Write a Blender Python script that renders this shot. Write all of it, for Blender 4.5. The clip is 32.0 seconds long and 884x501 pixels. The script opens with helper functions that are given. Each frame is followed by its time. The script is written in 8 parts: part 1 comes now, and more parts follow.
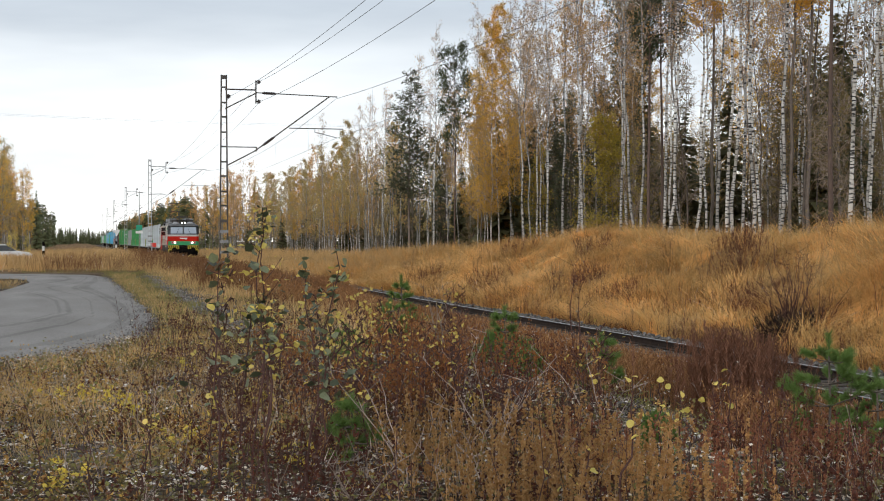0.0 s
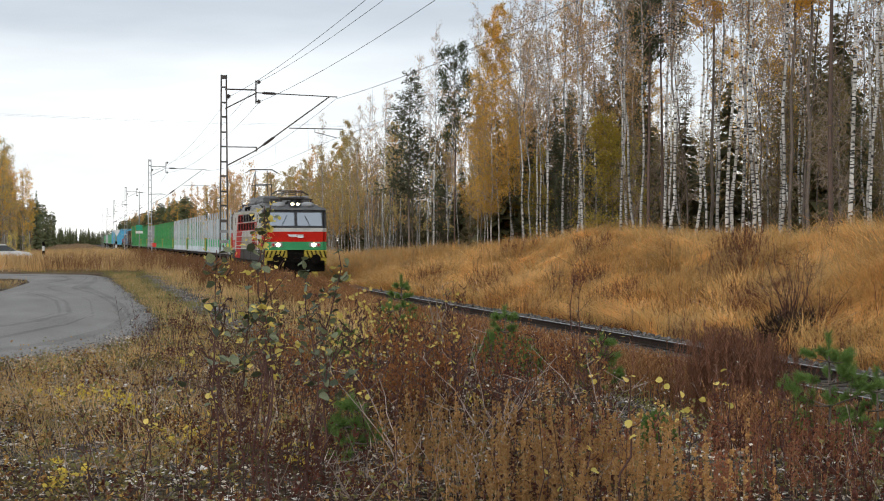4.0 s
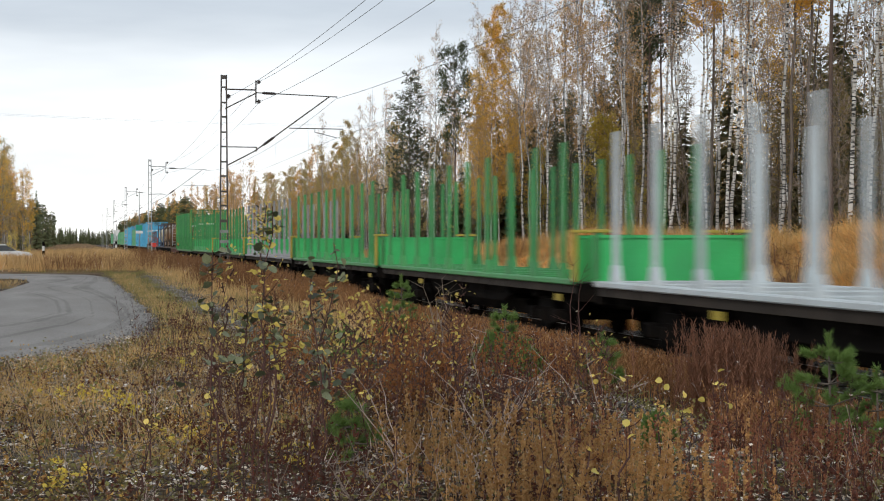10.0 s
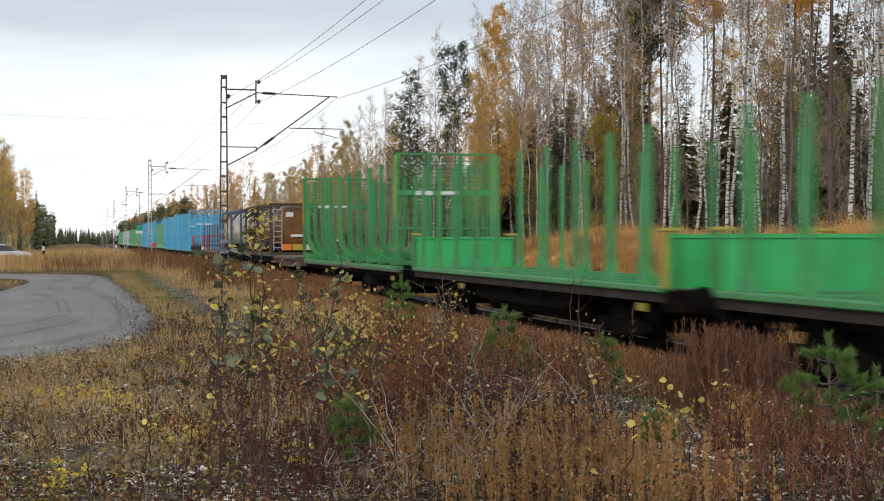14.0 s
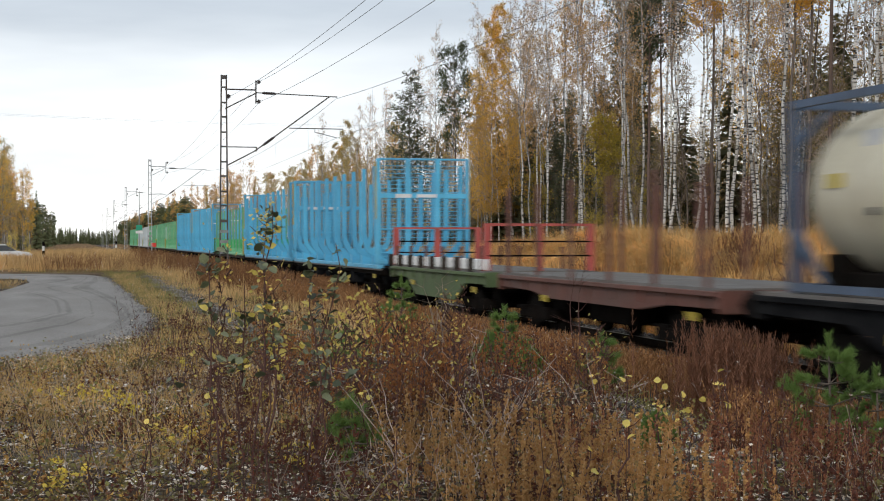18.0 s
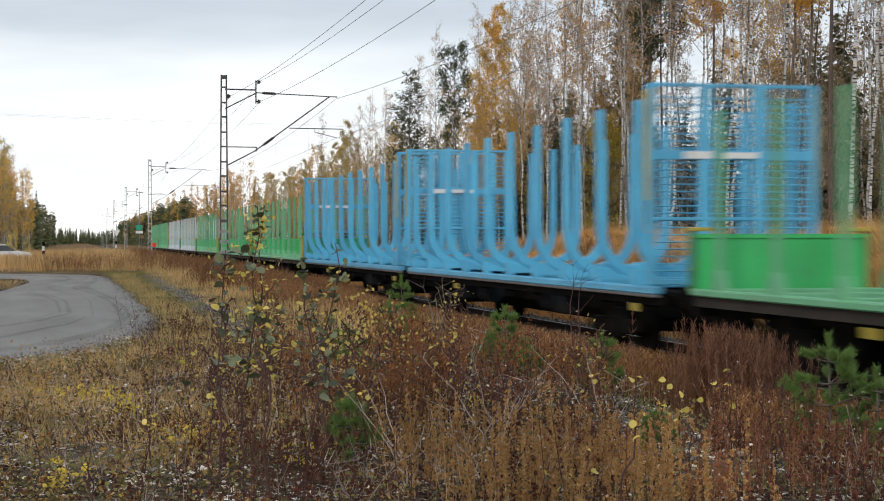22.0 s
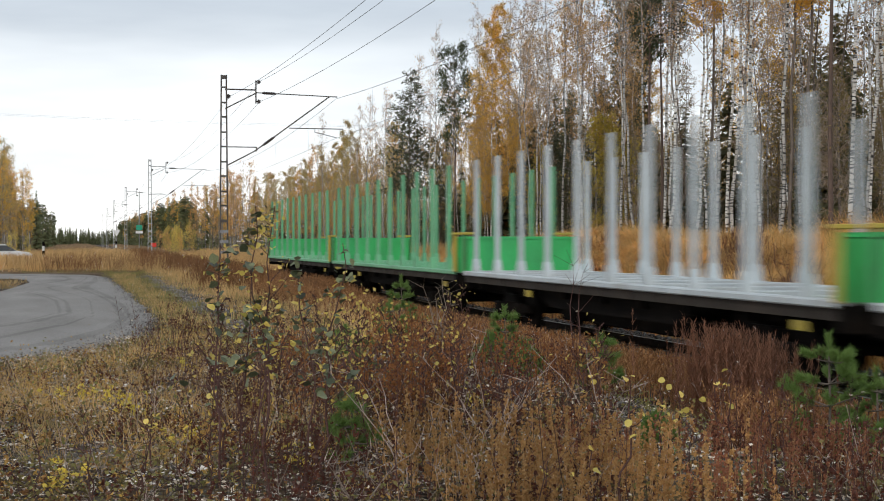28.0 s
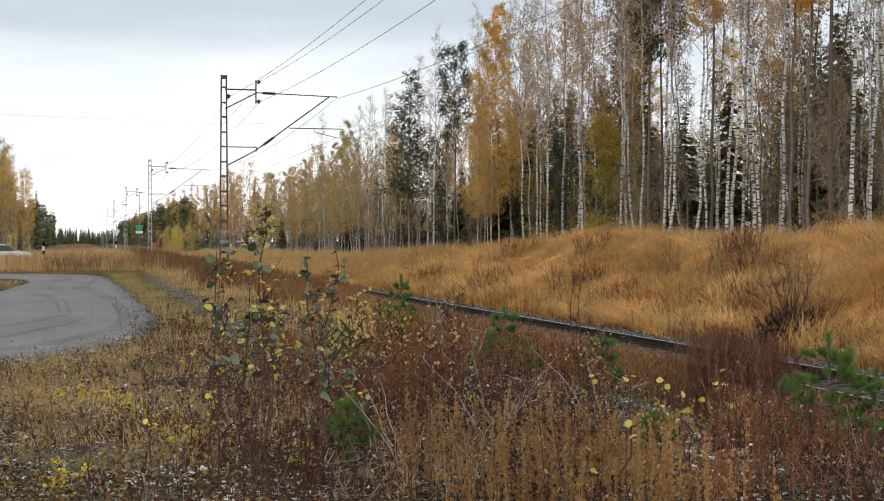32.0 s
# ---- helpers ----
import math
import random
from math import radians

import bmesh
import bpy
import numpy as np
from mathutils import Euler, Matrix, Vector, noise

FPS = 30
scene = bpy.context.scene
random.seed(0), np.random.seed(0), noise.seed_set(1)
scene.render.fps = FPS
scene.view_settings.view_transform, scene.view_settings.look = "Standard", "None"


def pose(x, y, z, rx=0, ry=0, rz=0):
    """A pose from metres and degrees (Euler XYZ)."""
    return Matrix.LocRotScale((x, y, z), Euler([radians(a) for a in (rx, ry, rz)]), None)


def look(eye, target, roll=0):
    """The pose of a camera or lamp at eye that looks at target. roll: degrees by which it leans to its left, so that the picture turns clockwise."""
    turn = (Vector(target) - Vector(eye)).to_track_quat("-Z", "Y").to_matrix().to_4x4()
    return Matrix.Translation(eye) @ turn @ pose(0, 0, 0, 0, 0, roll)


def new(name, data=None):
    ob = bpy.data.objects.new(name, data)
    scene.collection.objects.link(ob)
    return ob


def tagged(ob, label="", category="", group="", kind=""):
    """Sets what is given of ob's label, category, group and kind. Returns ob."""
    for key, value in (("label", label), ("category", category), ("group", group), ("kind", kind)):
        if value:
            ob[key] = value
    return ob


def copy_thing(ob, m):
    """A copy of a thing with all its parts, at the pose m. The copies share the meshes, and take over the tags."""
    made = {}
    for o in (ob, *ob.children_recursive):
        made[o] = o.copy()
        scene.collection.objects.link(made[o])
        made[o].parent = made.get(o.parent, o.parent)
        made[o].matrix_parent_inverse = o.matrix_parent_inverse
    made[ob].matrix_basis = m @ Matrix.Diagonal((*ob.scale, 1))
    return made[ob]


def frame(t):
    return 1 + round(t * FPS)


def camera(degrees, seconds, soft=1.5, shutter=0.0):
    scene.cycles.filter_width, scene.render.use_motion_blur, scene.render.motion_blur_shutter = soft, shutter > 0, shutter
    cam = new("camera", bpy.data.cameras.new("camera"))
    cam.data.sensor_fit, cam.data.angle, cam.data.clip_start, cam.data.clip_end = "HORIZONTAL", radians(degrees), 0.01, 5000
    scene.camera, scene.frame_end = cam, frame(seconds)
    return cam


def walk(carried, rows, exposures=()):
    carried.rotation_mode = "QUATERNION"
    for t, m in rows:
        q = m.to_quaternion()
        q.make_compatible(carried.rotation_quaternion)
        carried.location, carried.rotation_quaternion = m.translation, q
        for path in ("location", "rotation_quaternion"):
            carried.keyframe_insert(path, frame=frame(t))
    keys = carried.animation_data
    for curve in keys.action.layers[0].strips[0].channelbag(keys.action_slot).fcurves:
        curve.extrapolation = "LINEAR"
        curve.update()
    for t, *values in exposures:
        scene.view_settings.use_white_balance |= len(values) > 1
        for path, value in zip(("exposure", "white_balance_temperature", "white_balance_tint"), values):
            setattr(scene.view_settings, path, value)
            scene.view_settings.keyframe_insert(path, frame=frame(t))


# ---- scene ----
EYE = (0.0, 0.0, 1.966)
TURN = -12.83
cam = camera(30.97, 32.0, soft=1.0, shutter=0.7)
walk(cam, [(0.0, pose(*EYE, 90 - 0.348, 0, TURN)), (32.0, pose(*EYE, 90 - 0.348, 0, TURN))])

SPEED = 21.671          # train, metres a second
AXIS = 10.45           # track centre line, x
POLE_X = 5.75


# ---- world and light ----
def build_world():
    w = bpy.data.worlds.new("overcast")
    scene.world = w
    w.use_nodes = True
    nt = w.node_tree
    nt.nodes.clear()
    N, L = nt.nodes.new, nt.links.new
    out = N("ShaderNodeOutputWorld")
    sky = N("ShaderNodeTexSky")
    sky.sky_type = "NISHITA"
    sky.sun_disc = False
    sky.sun_elevation = radians(32)
    sky.sun_rotation = radians(215)
    b1 = N("ShaderNodeBackground")
    b1.inputs[1].default_value = 0.12
    L(sky.outputs[0], b1.inputs[0])
    tc = N("ShaderNodeTexCoord")
    mp = N("ShaderNodeMapping")
    mp.inputs["Scale"].default_value = (1.6, 1.6, 9.0)
    L(tc.outputs["Generated"], mp.inputs[0])
    nz = N("ShaderNodeTexNoise")
    nz.inputs["Scale"].default_value = 1.7
    nz.inputs["Detail"].default_value = 5
    nz.inputs["Roughness"].default_value = 0.5
    L(mp.outputs[0], nz.inputs[0])
    sep = N("ShaderNodeSeparateXYZ")
    L(tc.outputs["Generated"], sep.inputs[0])
    grad = N("ShaderNodeValToRGB")
    grad.color_ramp.elements[0].position = 0.0
    grad.color_ramp.elements[0].color = (1.5, 1.49, 1.47, 1)
    grad.color_ramp.elements[1].position = 0.6
    grad.color_ramp.elements[1].color = (0.66, 0.72, 0.78, 1)
    e = grad.color_ramp.elements.new(0.055)
    e.color = (1.26, 1.27, 1.28, 1)
    e = grad.color_ramp.elements.new(0.15)
    e.color = (0.74, 0.80, 0.87, 1)
    L(sep.outputs[2], grad.inputs[0])
    cl = N("ShaderNodeValToRGB")
    cl.color_ramp.elements[0].position = 0.34
    cl.color_ramp.elements[0].color = (0.74, 0.76, 0.79, 1)
    cl.color_ramp.elements[1].position = 0.62
    cl.color_ramp.elements[1].color = (1.12, 1.12, 1.11, 1)
    L(nz.outputs[0], cl.inputs[0])
    mul = N("ShaderNodeMixRGB")
    mul.blend_type = "MULTIPLY"
    mul.inputs[0].default_value = 0.9
    L(grad.outputs[0], mul.inputs[1])
    L(cl.outputs[0], mul.inputs[2])
    b2 = N("ShaderNodeBackground")
    b2.inputs[1].default_value = 1.0
    L(mul.outputs[0], b2.inputs[0])
    mx = N("ShaderNodeMixShader")
    mx.inputs[0].default_value = 0.88
    L(b1.outputs[0], mx.inputs[1])
    L(b2.outputs[0], mx.inputs[2])
    L(mx.outputs[0], out.inputs[0])
    sun = new("sun", bpy.data.lights.new("sun", "SUN"))
    sun.data.energy = 1.3
    sun.data.angle = radians(14)
    sun.data.color = (1.0, 0.95, 0.88)
    sun.matrix_world = look((-40, -57, 44), (0, 0, 0))


build_world()
scene.view_settings.exposure = 0.0


# ---- materials ----
def rgb(c):
    return (c[0], c[1], c[2], 1.0)


def material(name, a, b, scale=6.0, rough=0.7, bump=0.0, metal=0.0, fine=60.0, dirt=None, dirt_amount=0.45,
             stretch=(1, 1, 1), island=0.0, vary=0.0, thin=0.0, emit=0.0, bump_scale=None, spec=None):
    """Two colours mixed by coarse and fine noise, with stains, relief and an optional spread from piece to piece."""
    m = bpy.data.materials.new(name)
    m.use_nodes = True
    nt = m.node_tree
    N, L = nt.nodes.new, nt.links.new
    bs = nt.nodes["Principled BSDF"]
    tc = N("ShaderNodeTexCoord")
    mp = N("ShaderNodeMapping")
    mp.inputs["Scale"].default_value = stretch
    L(tc.outputs["Object"], mp.inputs[0])
    n1 = N("ShaderNodeTexNoise")
    n1.inputs["Scale"].default_value = scale
    n1.inputs["Detail"].default_value = 4
    L(mp.outputs[0], n1.inputs[0])
    n2 = N("ShaderNodeTexNoise")
    n2.inputs["Scale"].default_value = fine
    n2.inputs["Detail"].default_value = 3
    L(mp.outputs[0], n2.inputs[0])
    mean = N("ShaderNodeMath")
    mean.operation = "MULTIPLY_ADD"
    mean.inputs[1].default_value = 0.55
    L(n2.outputs[0], mean.inputs[0])
    half = N("ShaderNodeMath")
    half.operation = "MULTIPLY"
    half.inputs[1].default_value = 0.45
    L(n1.outputs[0], half.inputs[0])
    L(half.outputs[0], mean.inputs[2])
    ramp = N("ShaderNodeValToRGB")
    ramp.color_ramp.elements[0].position = 0.36
    ramp.color_ramp.elements[0].color = rgb(a)
    ramp.color_ramp.elements[1].position = 0.64
    ramp.color_ramp.elements[1].color = rgb(b)
    L(mean.outputs[0], ramp.inputs[0])
    col = ramp.outputs[0]
    if dirt:
        n3 = N("ShaderNodeTexNoise")
        n3.inputs["Scale"].default_value = scale * 0.6
        n3.inputs["Detail"].default_value = 7
        n3.inputs["Roughness"].default_value = 0.65
        L(mp.outputs[0], n3.inputs[0])
        r3 = N("ShaderNodeValToRGB")
        r3.color_ramp.elements[0].position = 0.47
        r3.color_ramp.elements[0].color = (0, 0, 0, 1)
        r3.color_ramp.elements[1].position = 0.68
        r3.color_ramp.elements[1].color = (dirt_amount,) * 3 + (1,)
        L(n3.outputs[0], r3.inputs[0])
        mx = N("ShaderNodeMixRGB")
        mx.inputs[2].default_value = rgb(dirt)
        L(r3.outputs[0], mx.inputs[0])
        L(col, mx.inputs[1])
        col = mx.outputs[0]
    if island or vary:
        hsv = N("ShaderNodeHueSaturation")
        L(col, hsv.inputs["Color"])
        if island:
            src = N("ShaderNodeNewGeometry").outputs["Random Per Island"]
            amount = island
        else:
            src = N("ShaderNodeObjectInfo").outputs["Random"]
            amount = vary
        mr = N("ShaderNodeMapRange")
        mr.inputs[3].default_value = 1 - amount
        mr.inputs[4].default_value = 1 + amount
        L(src, mr.inputs[0])
        L(mr.outputs[0], hsv.inputs["Value"])
        mh = N("ShaderNodeMath")
        mh.operation = "MULTIPLY_ADD"
        mh.inputs[1].default_value = -0.06 * amount
        mh.inputs[2].default_value = 0.5 + 0.03 * amount
        L(src, mh.inputs[0])
        L(mh.outputs[0], hsv.inputs["Hue"])
        col = hsv.outputs[0]
    L(col, bs.inputs["Base Color"])
    bs.inputs["Roughness"].default_value = rough
    bs.inputs["Metallic"].default_value = metal
    if rough > 0.75:
        bs.inputs["Specular IOR Level"].default_value = 0.2 if max(b) > 0.03 else 0.03
    if spec is not None:
        bs.inputs["Specular IOR Level"].default_value = spec
    if emit:
        L(col, bs.inputs["Emission Color"])
        bs.inputs["Emission Strength"].default_value = emit
    if bump:
        bp = N("ShaderNodeBump")
        bp.inputs["Strength"].default_value = bump
        bp.inputs["Distance"].default_value = 0.02
        if bump_scale:
            n4 = N("ShaderNodeTexNoise")
            n4.inputs["Scale"].default_value = bump_scale
            n4.inputs["Detail"].default_value = 5
            L(mp.outputs[0], n4.inputs[0])
            L(n4.outputs[0], bp.inputs["Height"])
        else:
            L(mean.outputs[0], bp.inputs["Height"])
        L(bp.outputs[0], bs.inputs["Normal"])
    if thin:
        tr = N("ShaderNodeBsdfTranslucent")
        L(col, tr.inputs[0])
        mix = N("ShaderNodeMixShader")
        mix.inputs[0].default_value = thin
        L(bs.outputs[0], mix.inputs[1])
        L(tr.outputs[0], mix.inputs[2])
        L(mix.outputs[0], nt.nodes["Material Output"].inputs[0])
    return m


def leaf_material(name, colours, thin=0.35, rough=0.6, tuft=0.0):
    """Leaves or blades, each with one of a run of colours."""
    m = bpy.data.materials.new(name)
    m.use_nodes = True
    nt = m.node_tree
    N, L = nt.nodes.new, nt.links.new
    bs = nt.nodes["Principled BSDF"]
    geo = N("ShaderNodeNewGeometry")
    ramp = N("ShaderNodeValToRGB")
    ramp.color_ramp.interpolation = "LINEAR"
    els = ramp.color_ramp.elements
    for i, c in enumerate(colours):
        p = i / (len(colours) - 1)
        e = els[0] if i == 0 else els[1] if i == len(colours) - 1 else els.new(p)
        e.position = p
        e.color = rgb(c)
    L(geo.outputs["Random Per Island"], ramp.inputs[0])
    tc = N("ShaderNodeTexCoord")
    nz = N("ShaderNodeTexNoise")
    nz.inputs["Scale"].default_value = 0.55
    nz.inputs["Detail"].default_value = 3
    L(tc.outputs["Object"], nz.inputs[0])
    mr = N("ShaderNodeMapRange")
    mr.inputs[1].default_value = 0.3
    mr.inputs[2].default_value = 0.7
    mr.inputs[3].default_value = 0.6
    mr.inputs[4].default_value = 1.3
    L(nz.outputs[0], mr.inputs[0])
    hsv = N("ShaderNodeHueSaturation")
    L(ramp.outputs[0], hsv.inputs["Color"])
    value = mr.outputs[0]
    if tuft:
        nf = N("ShaderNodeTexNoise")
        nf.inputs["Scale"].default_value = 2.6
        nf.inputs["Detail"].default_value = 4
        L(tc.outputs["Object"], nf.inputs[0])
        mf = N("ShaderNodeMapRange")
        mf.inputs[1].default_value, mf.inputs[2].default_value = 0.34, 0.66
        mf.inputs[3].default_value, mf.inputs[4].default_value = 1 - 0.75 * tuft, 1 + 0.6 * tuft
        L(nf.outputs[0], mf.inputs[0])
        mu = N("ShaderNodeMath")
        mu.operation = "MULTIPLY"
        L(value, mu.inputs[0])
        L(mf.outputs[0], mu.inputs[1])
        value = mu.outputs[0]
    L(value, hsv.inputs["Value"])
    L(hsv.outputs[0], bs.inputs["Base Color"])
    bs.inputs["Roughness"].default_value = rough
    bs.inputs["Specular IOR Level"].default_value = 0.25
    tr = N("ShaderNodeBsdfTranslucent")
    L(hsv.outputs[0], tr.inputs[0])
    mix = N("ShaderNodeMixShader")
    mix.inputs[0].default_value = thin
    L(bs.outputs[0], mix.inputs[1])
    L(tr.outputs[0], mix.inputs[2])
    L(mix.outputs[0], nt.nodes["Material Output"].inputs[0])
    return m


def birch_bark():
    m = bpy.data.materials.new("birch_bark")
    m.use_nodes = True
    nt = m.node_tree
    N, L = nt.nodes.new, nt.links.new
    bs = nt.nodes["Principled BSDF"]
    tc = N("ShaderNodeTexCoord")
    mp = N("ShaderNodeMapping")
    mp.inputs["Scale"].default_value = (3, 3, 13)
    L(tc.outputs["Object"], mp.inputs[0])
    n1 = N("ShaderNodeTexNoise")
    n1.inputs["Scale"].default_value = 1.5
    n1.inputs["Detail"].default_value = 4
    L(mp.outputs[0], n1.inputs[0])
    r1 = N("ShaderNodeValToRGB")
    r1.color_ramp.elements[0].position = 0.41
    r1.color_ramp.elements[0].color = (0.03, 0.028, 0.025, 1)
    r1.color_ramp.elements[1].position = 0.49
    r1.color_ramp.elements[1].color = (0.72, 0.70, 0.66, 1)
    L(n1.outputs[0], r1.inputs[0])
    n2 = N("ShaderNodeTexNoise")
    n2.inputs["Scale"].default_value = 0.5
    n2.inputs["Detail"].default_value = 5
    L(tc.outputs["Object"], n2.inputs[0])
    r2 = N("ShaderNodeValToRGB")
    r2.color_ramp.elements[0].position = 0.35
    r2.color_ramp.elements[0].color = (0.42, 0.40, 0.37, 1)
    r2.color_ramp.elements[1].position = 0.6
    r2.color_ramp.elements[1].color = (1, 1, 1, 1)
    L(n2.outputs[0], r2.inputs[0])
    mul = N("ShaderNodeMixRGB")
    mul.blend_type = "MULTIPLY"
    mul.inputs[0].default_value = 1.0
    L(r1.outputs[0], mul.inputs[1])
    L(r2.outputs[0], mul.inputs[2])
    hs = N("ShaderNodeHueSaturation")
    oi = N("ShaderNodeObjectInfo")
    mr = N("ShaderNodeMapRange")
    mr.inputs[3].default_value = 0.6
    mr.inputs[4].default_value = 1.2
    L(oi.outputs["Random"], mr.inputs[0])
    L(mr.outputs[0], hs.inputs["Value"])
    L(mul.outputs[0], hs.inputs["Color"])
    L(hs.outputs[0], bs.inputs["Base Color"])
    bs.inputs["Roughness"].default_value = 0.75
    return m


def ground_material():
    """Litter, moss, gravel patches and dead straw, by place."""
    m = bpy.data.materials.new("heath_ground")
    m.use_nodes = True
    nt = m.node_tree
    N, L = nt.nodes.new, nt.links.new
    bs = nt.nodes["Principled BSDF"]
    tc = N("ShaderNodeTexCoord")

    def noise_ramp(scale, detail, p0, c0, p1, c1):
        n = N("ShaderNodeTexNoise")
        n.inputs["Scale"].default_value = scale
        n.inputs["Detail"].default_value = detail
        L(tc.outputs["Object"], n.inputs[0])
        r = N("ShaderNodeValToRGB")
        r.color_ramp.elements[0].position, r.color_ramp.elements[0].color = p0, rgb(c0)
        r.color_ramp.elements[1].position, r.color_ramp.elements[1].color = p1, rgb(c1)
        L(n.outputs[0], r.inputs[0])
        return n, r

    def blend(f, a, b):
        x = N("ShaderNodeMixRGB")
        L(f, x.inputs[0])
        L(a, x.inputs[1])
        L(b, x.inputs[2])
        return x.outputs[0]

    _, soil = noise_ramp(14, 6, 0.38, (0.012, 0.009, 0.007), 0.68, (0.11, 0.07, 0.05))
    fine, gravel = noise_ramp(45, 5, 0.38, (0.03, 0.027, 0.025), 0.66, (0.30, 0.28, 0.255))
    _, moss = noise_ramp(9, 5, 0.35, (0.075, 0.06, 0.025), 0.65, (0.24, 0.18, 0.08))
    _, straw = noise_ramp(20, 5, 0.35, (0.09, 0.05, 0.022), 0.65, (0.30, 0.18, 0.08))
    _, f1 = noise_ramp(0.35, 4, 0.54, (0, 0, 0), 0.66, (1, 1, 1))
    _, f2 = noise_ramp(0.6, 5, 0.50, (0, 0, 0), 0.60, (1, 1, 1))
    c = blend(f1.outputs[0], soil.outputs[0], gravel.outputs[0])
    c = blend(f2.outputs[0], c, moss.outputs[0])
    # gravel path between road and line
    sp = N("ShaderNodeSeparateXYZ")
    L(tc.outputs["Object"], sp.inputs[0])
    prod = None
    for axis, lo, hi in ((0, 2.4, 2.9), (0, 4.1, 3.4), (1, 25, 31), (1, 84, 76)):
        r = N("ShaderNodeMapRange")
        r.inputs[1].default_value, r.inputs[2].default_value = lo, hi
        L(sp.outputs[axis], r.inputs[0])
        if prod is None:
            prod = r.outputs[0]
        else:
            mm = N("ShaderNodeMath")
            mm.operation = "MULTIPLY"
            L(prod, mm.inputs[0])
            L(r.outputs[0], mm.inputs[1])
            prod = mm.outputs[0]
    _, patch = noise_ramp(1.1, 4, 0.42, (0, 0, 0), 0.6, (1, 1, 1))
    mm = N("ShaderNodeMath")
    mm.operation = "MULTIPLY"
    L(prod, mm.inputs[0])
    L(patch.outputs[0], mm.inputs[1])
    c = blend(mm.outputs[0], c, gravel.outputs[0])
    # straw on the bank beyond the line and in the far fields
    sep = N("ShaderNodeSeparateXYZ")
    L(tc.outputs["Object"], sep.inputs[0])
    far_x = N("ShaderNodeMapRange")
    far_x.inputs[1].default_value, far_x.inputs[2].default_value = 12.6, 13.6
    L(sep.outputs[0], far_x.inputs[0])
    far_y = N("ShaderNodeMapRange")
    far_y.inputs[1].default_value, far_y.inputs[2].default_value = 82, 100
    L(sep.outputs[1], far_y.inputs[0])
    mxm = N("ShaderNodeMath")
    mxm.operation = "MAXIMUM"
    L(far_x.outputs[0], mxm.inputs[0])
    L(far_y.outputs[0], mxm.inputs[1])
    c = blend(mxm.outputs[0], c, straw.outputs[0])
    L(c, bs.inputs["Base Color"])
    bs.inputs["Roughness"].default_value = 0.95
    bs.inputs["Specular IOR Level"].default_value = 0.15
    bp = N("ShaderNodeBump")
    bp.inputs["Strength"].default_value = 0.8
    bp.inputs["Distance"].default_value = 0.04
    L(fine.outputs[0], bp.inputs["Height"])
    L(bp.outputs[0], bs.inputs["Normal"])
    return m


def glass_material(name, tint=(0.03, 0.04, 0.05), metal=0.0):
    m = bpy.data.materials.new(name)
    m.use_nodes = True
    bs = m.node_tree.nodes["Principled BSDF"]
    bs.inputs["Base Color"].default_value = rgb(tint)
    bs.inputs["Metallic"].default_value = metal
    bs.inputs["Roughness"].default_value = 0.06
    bs.inputs["Specular IOR Level"].default_value = 0.9
    return m


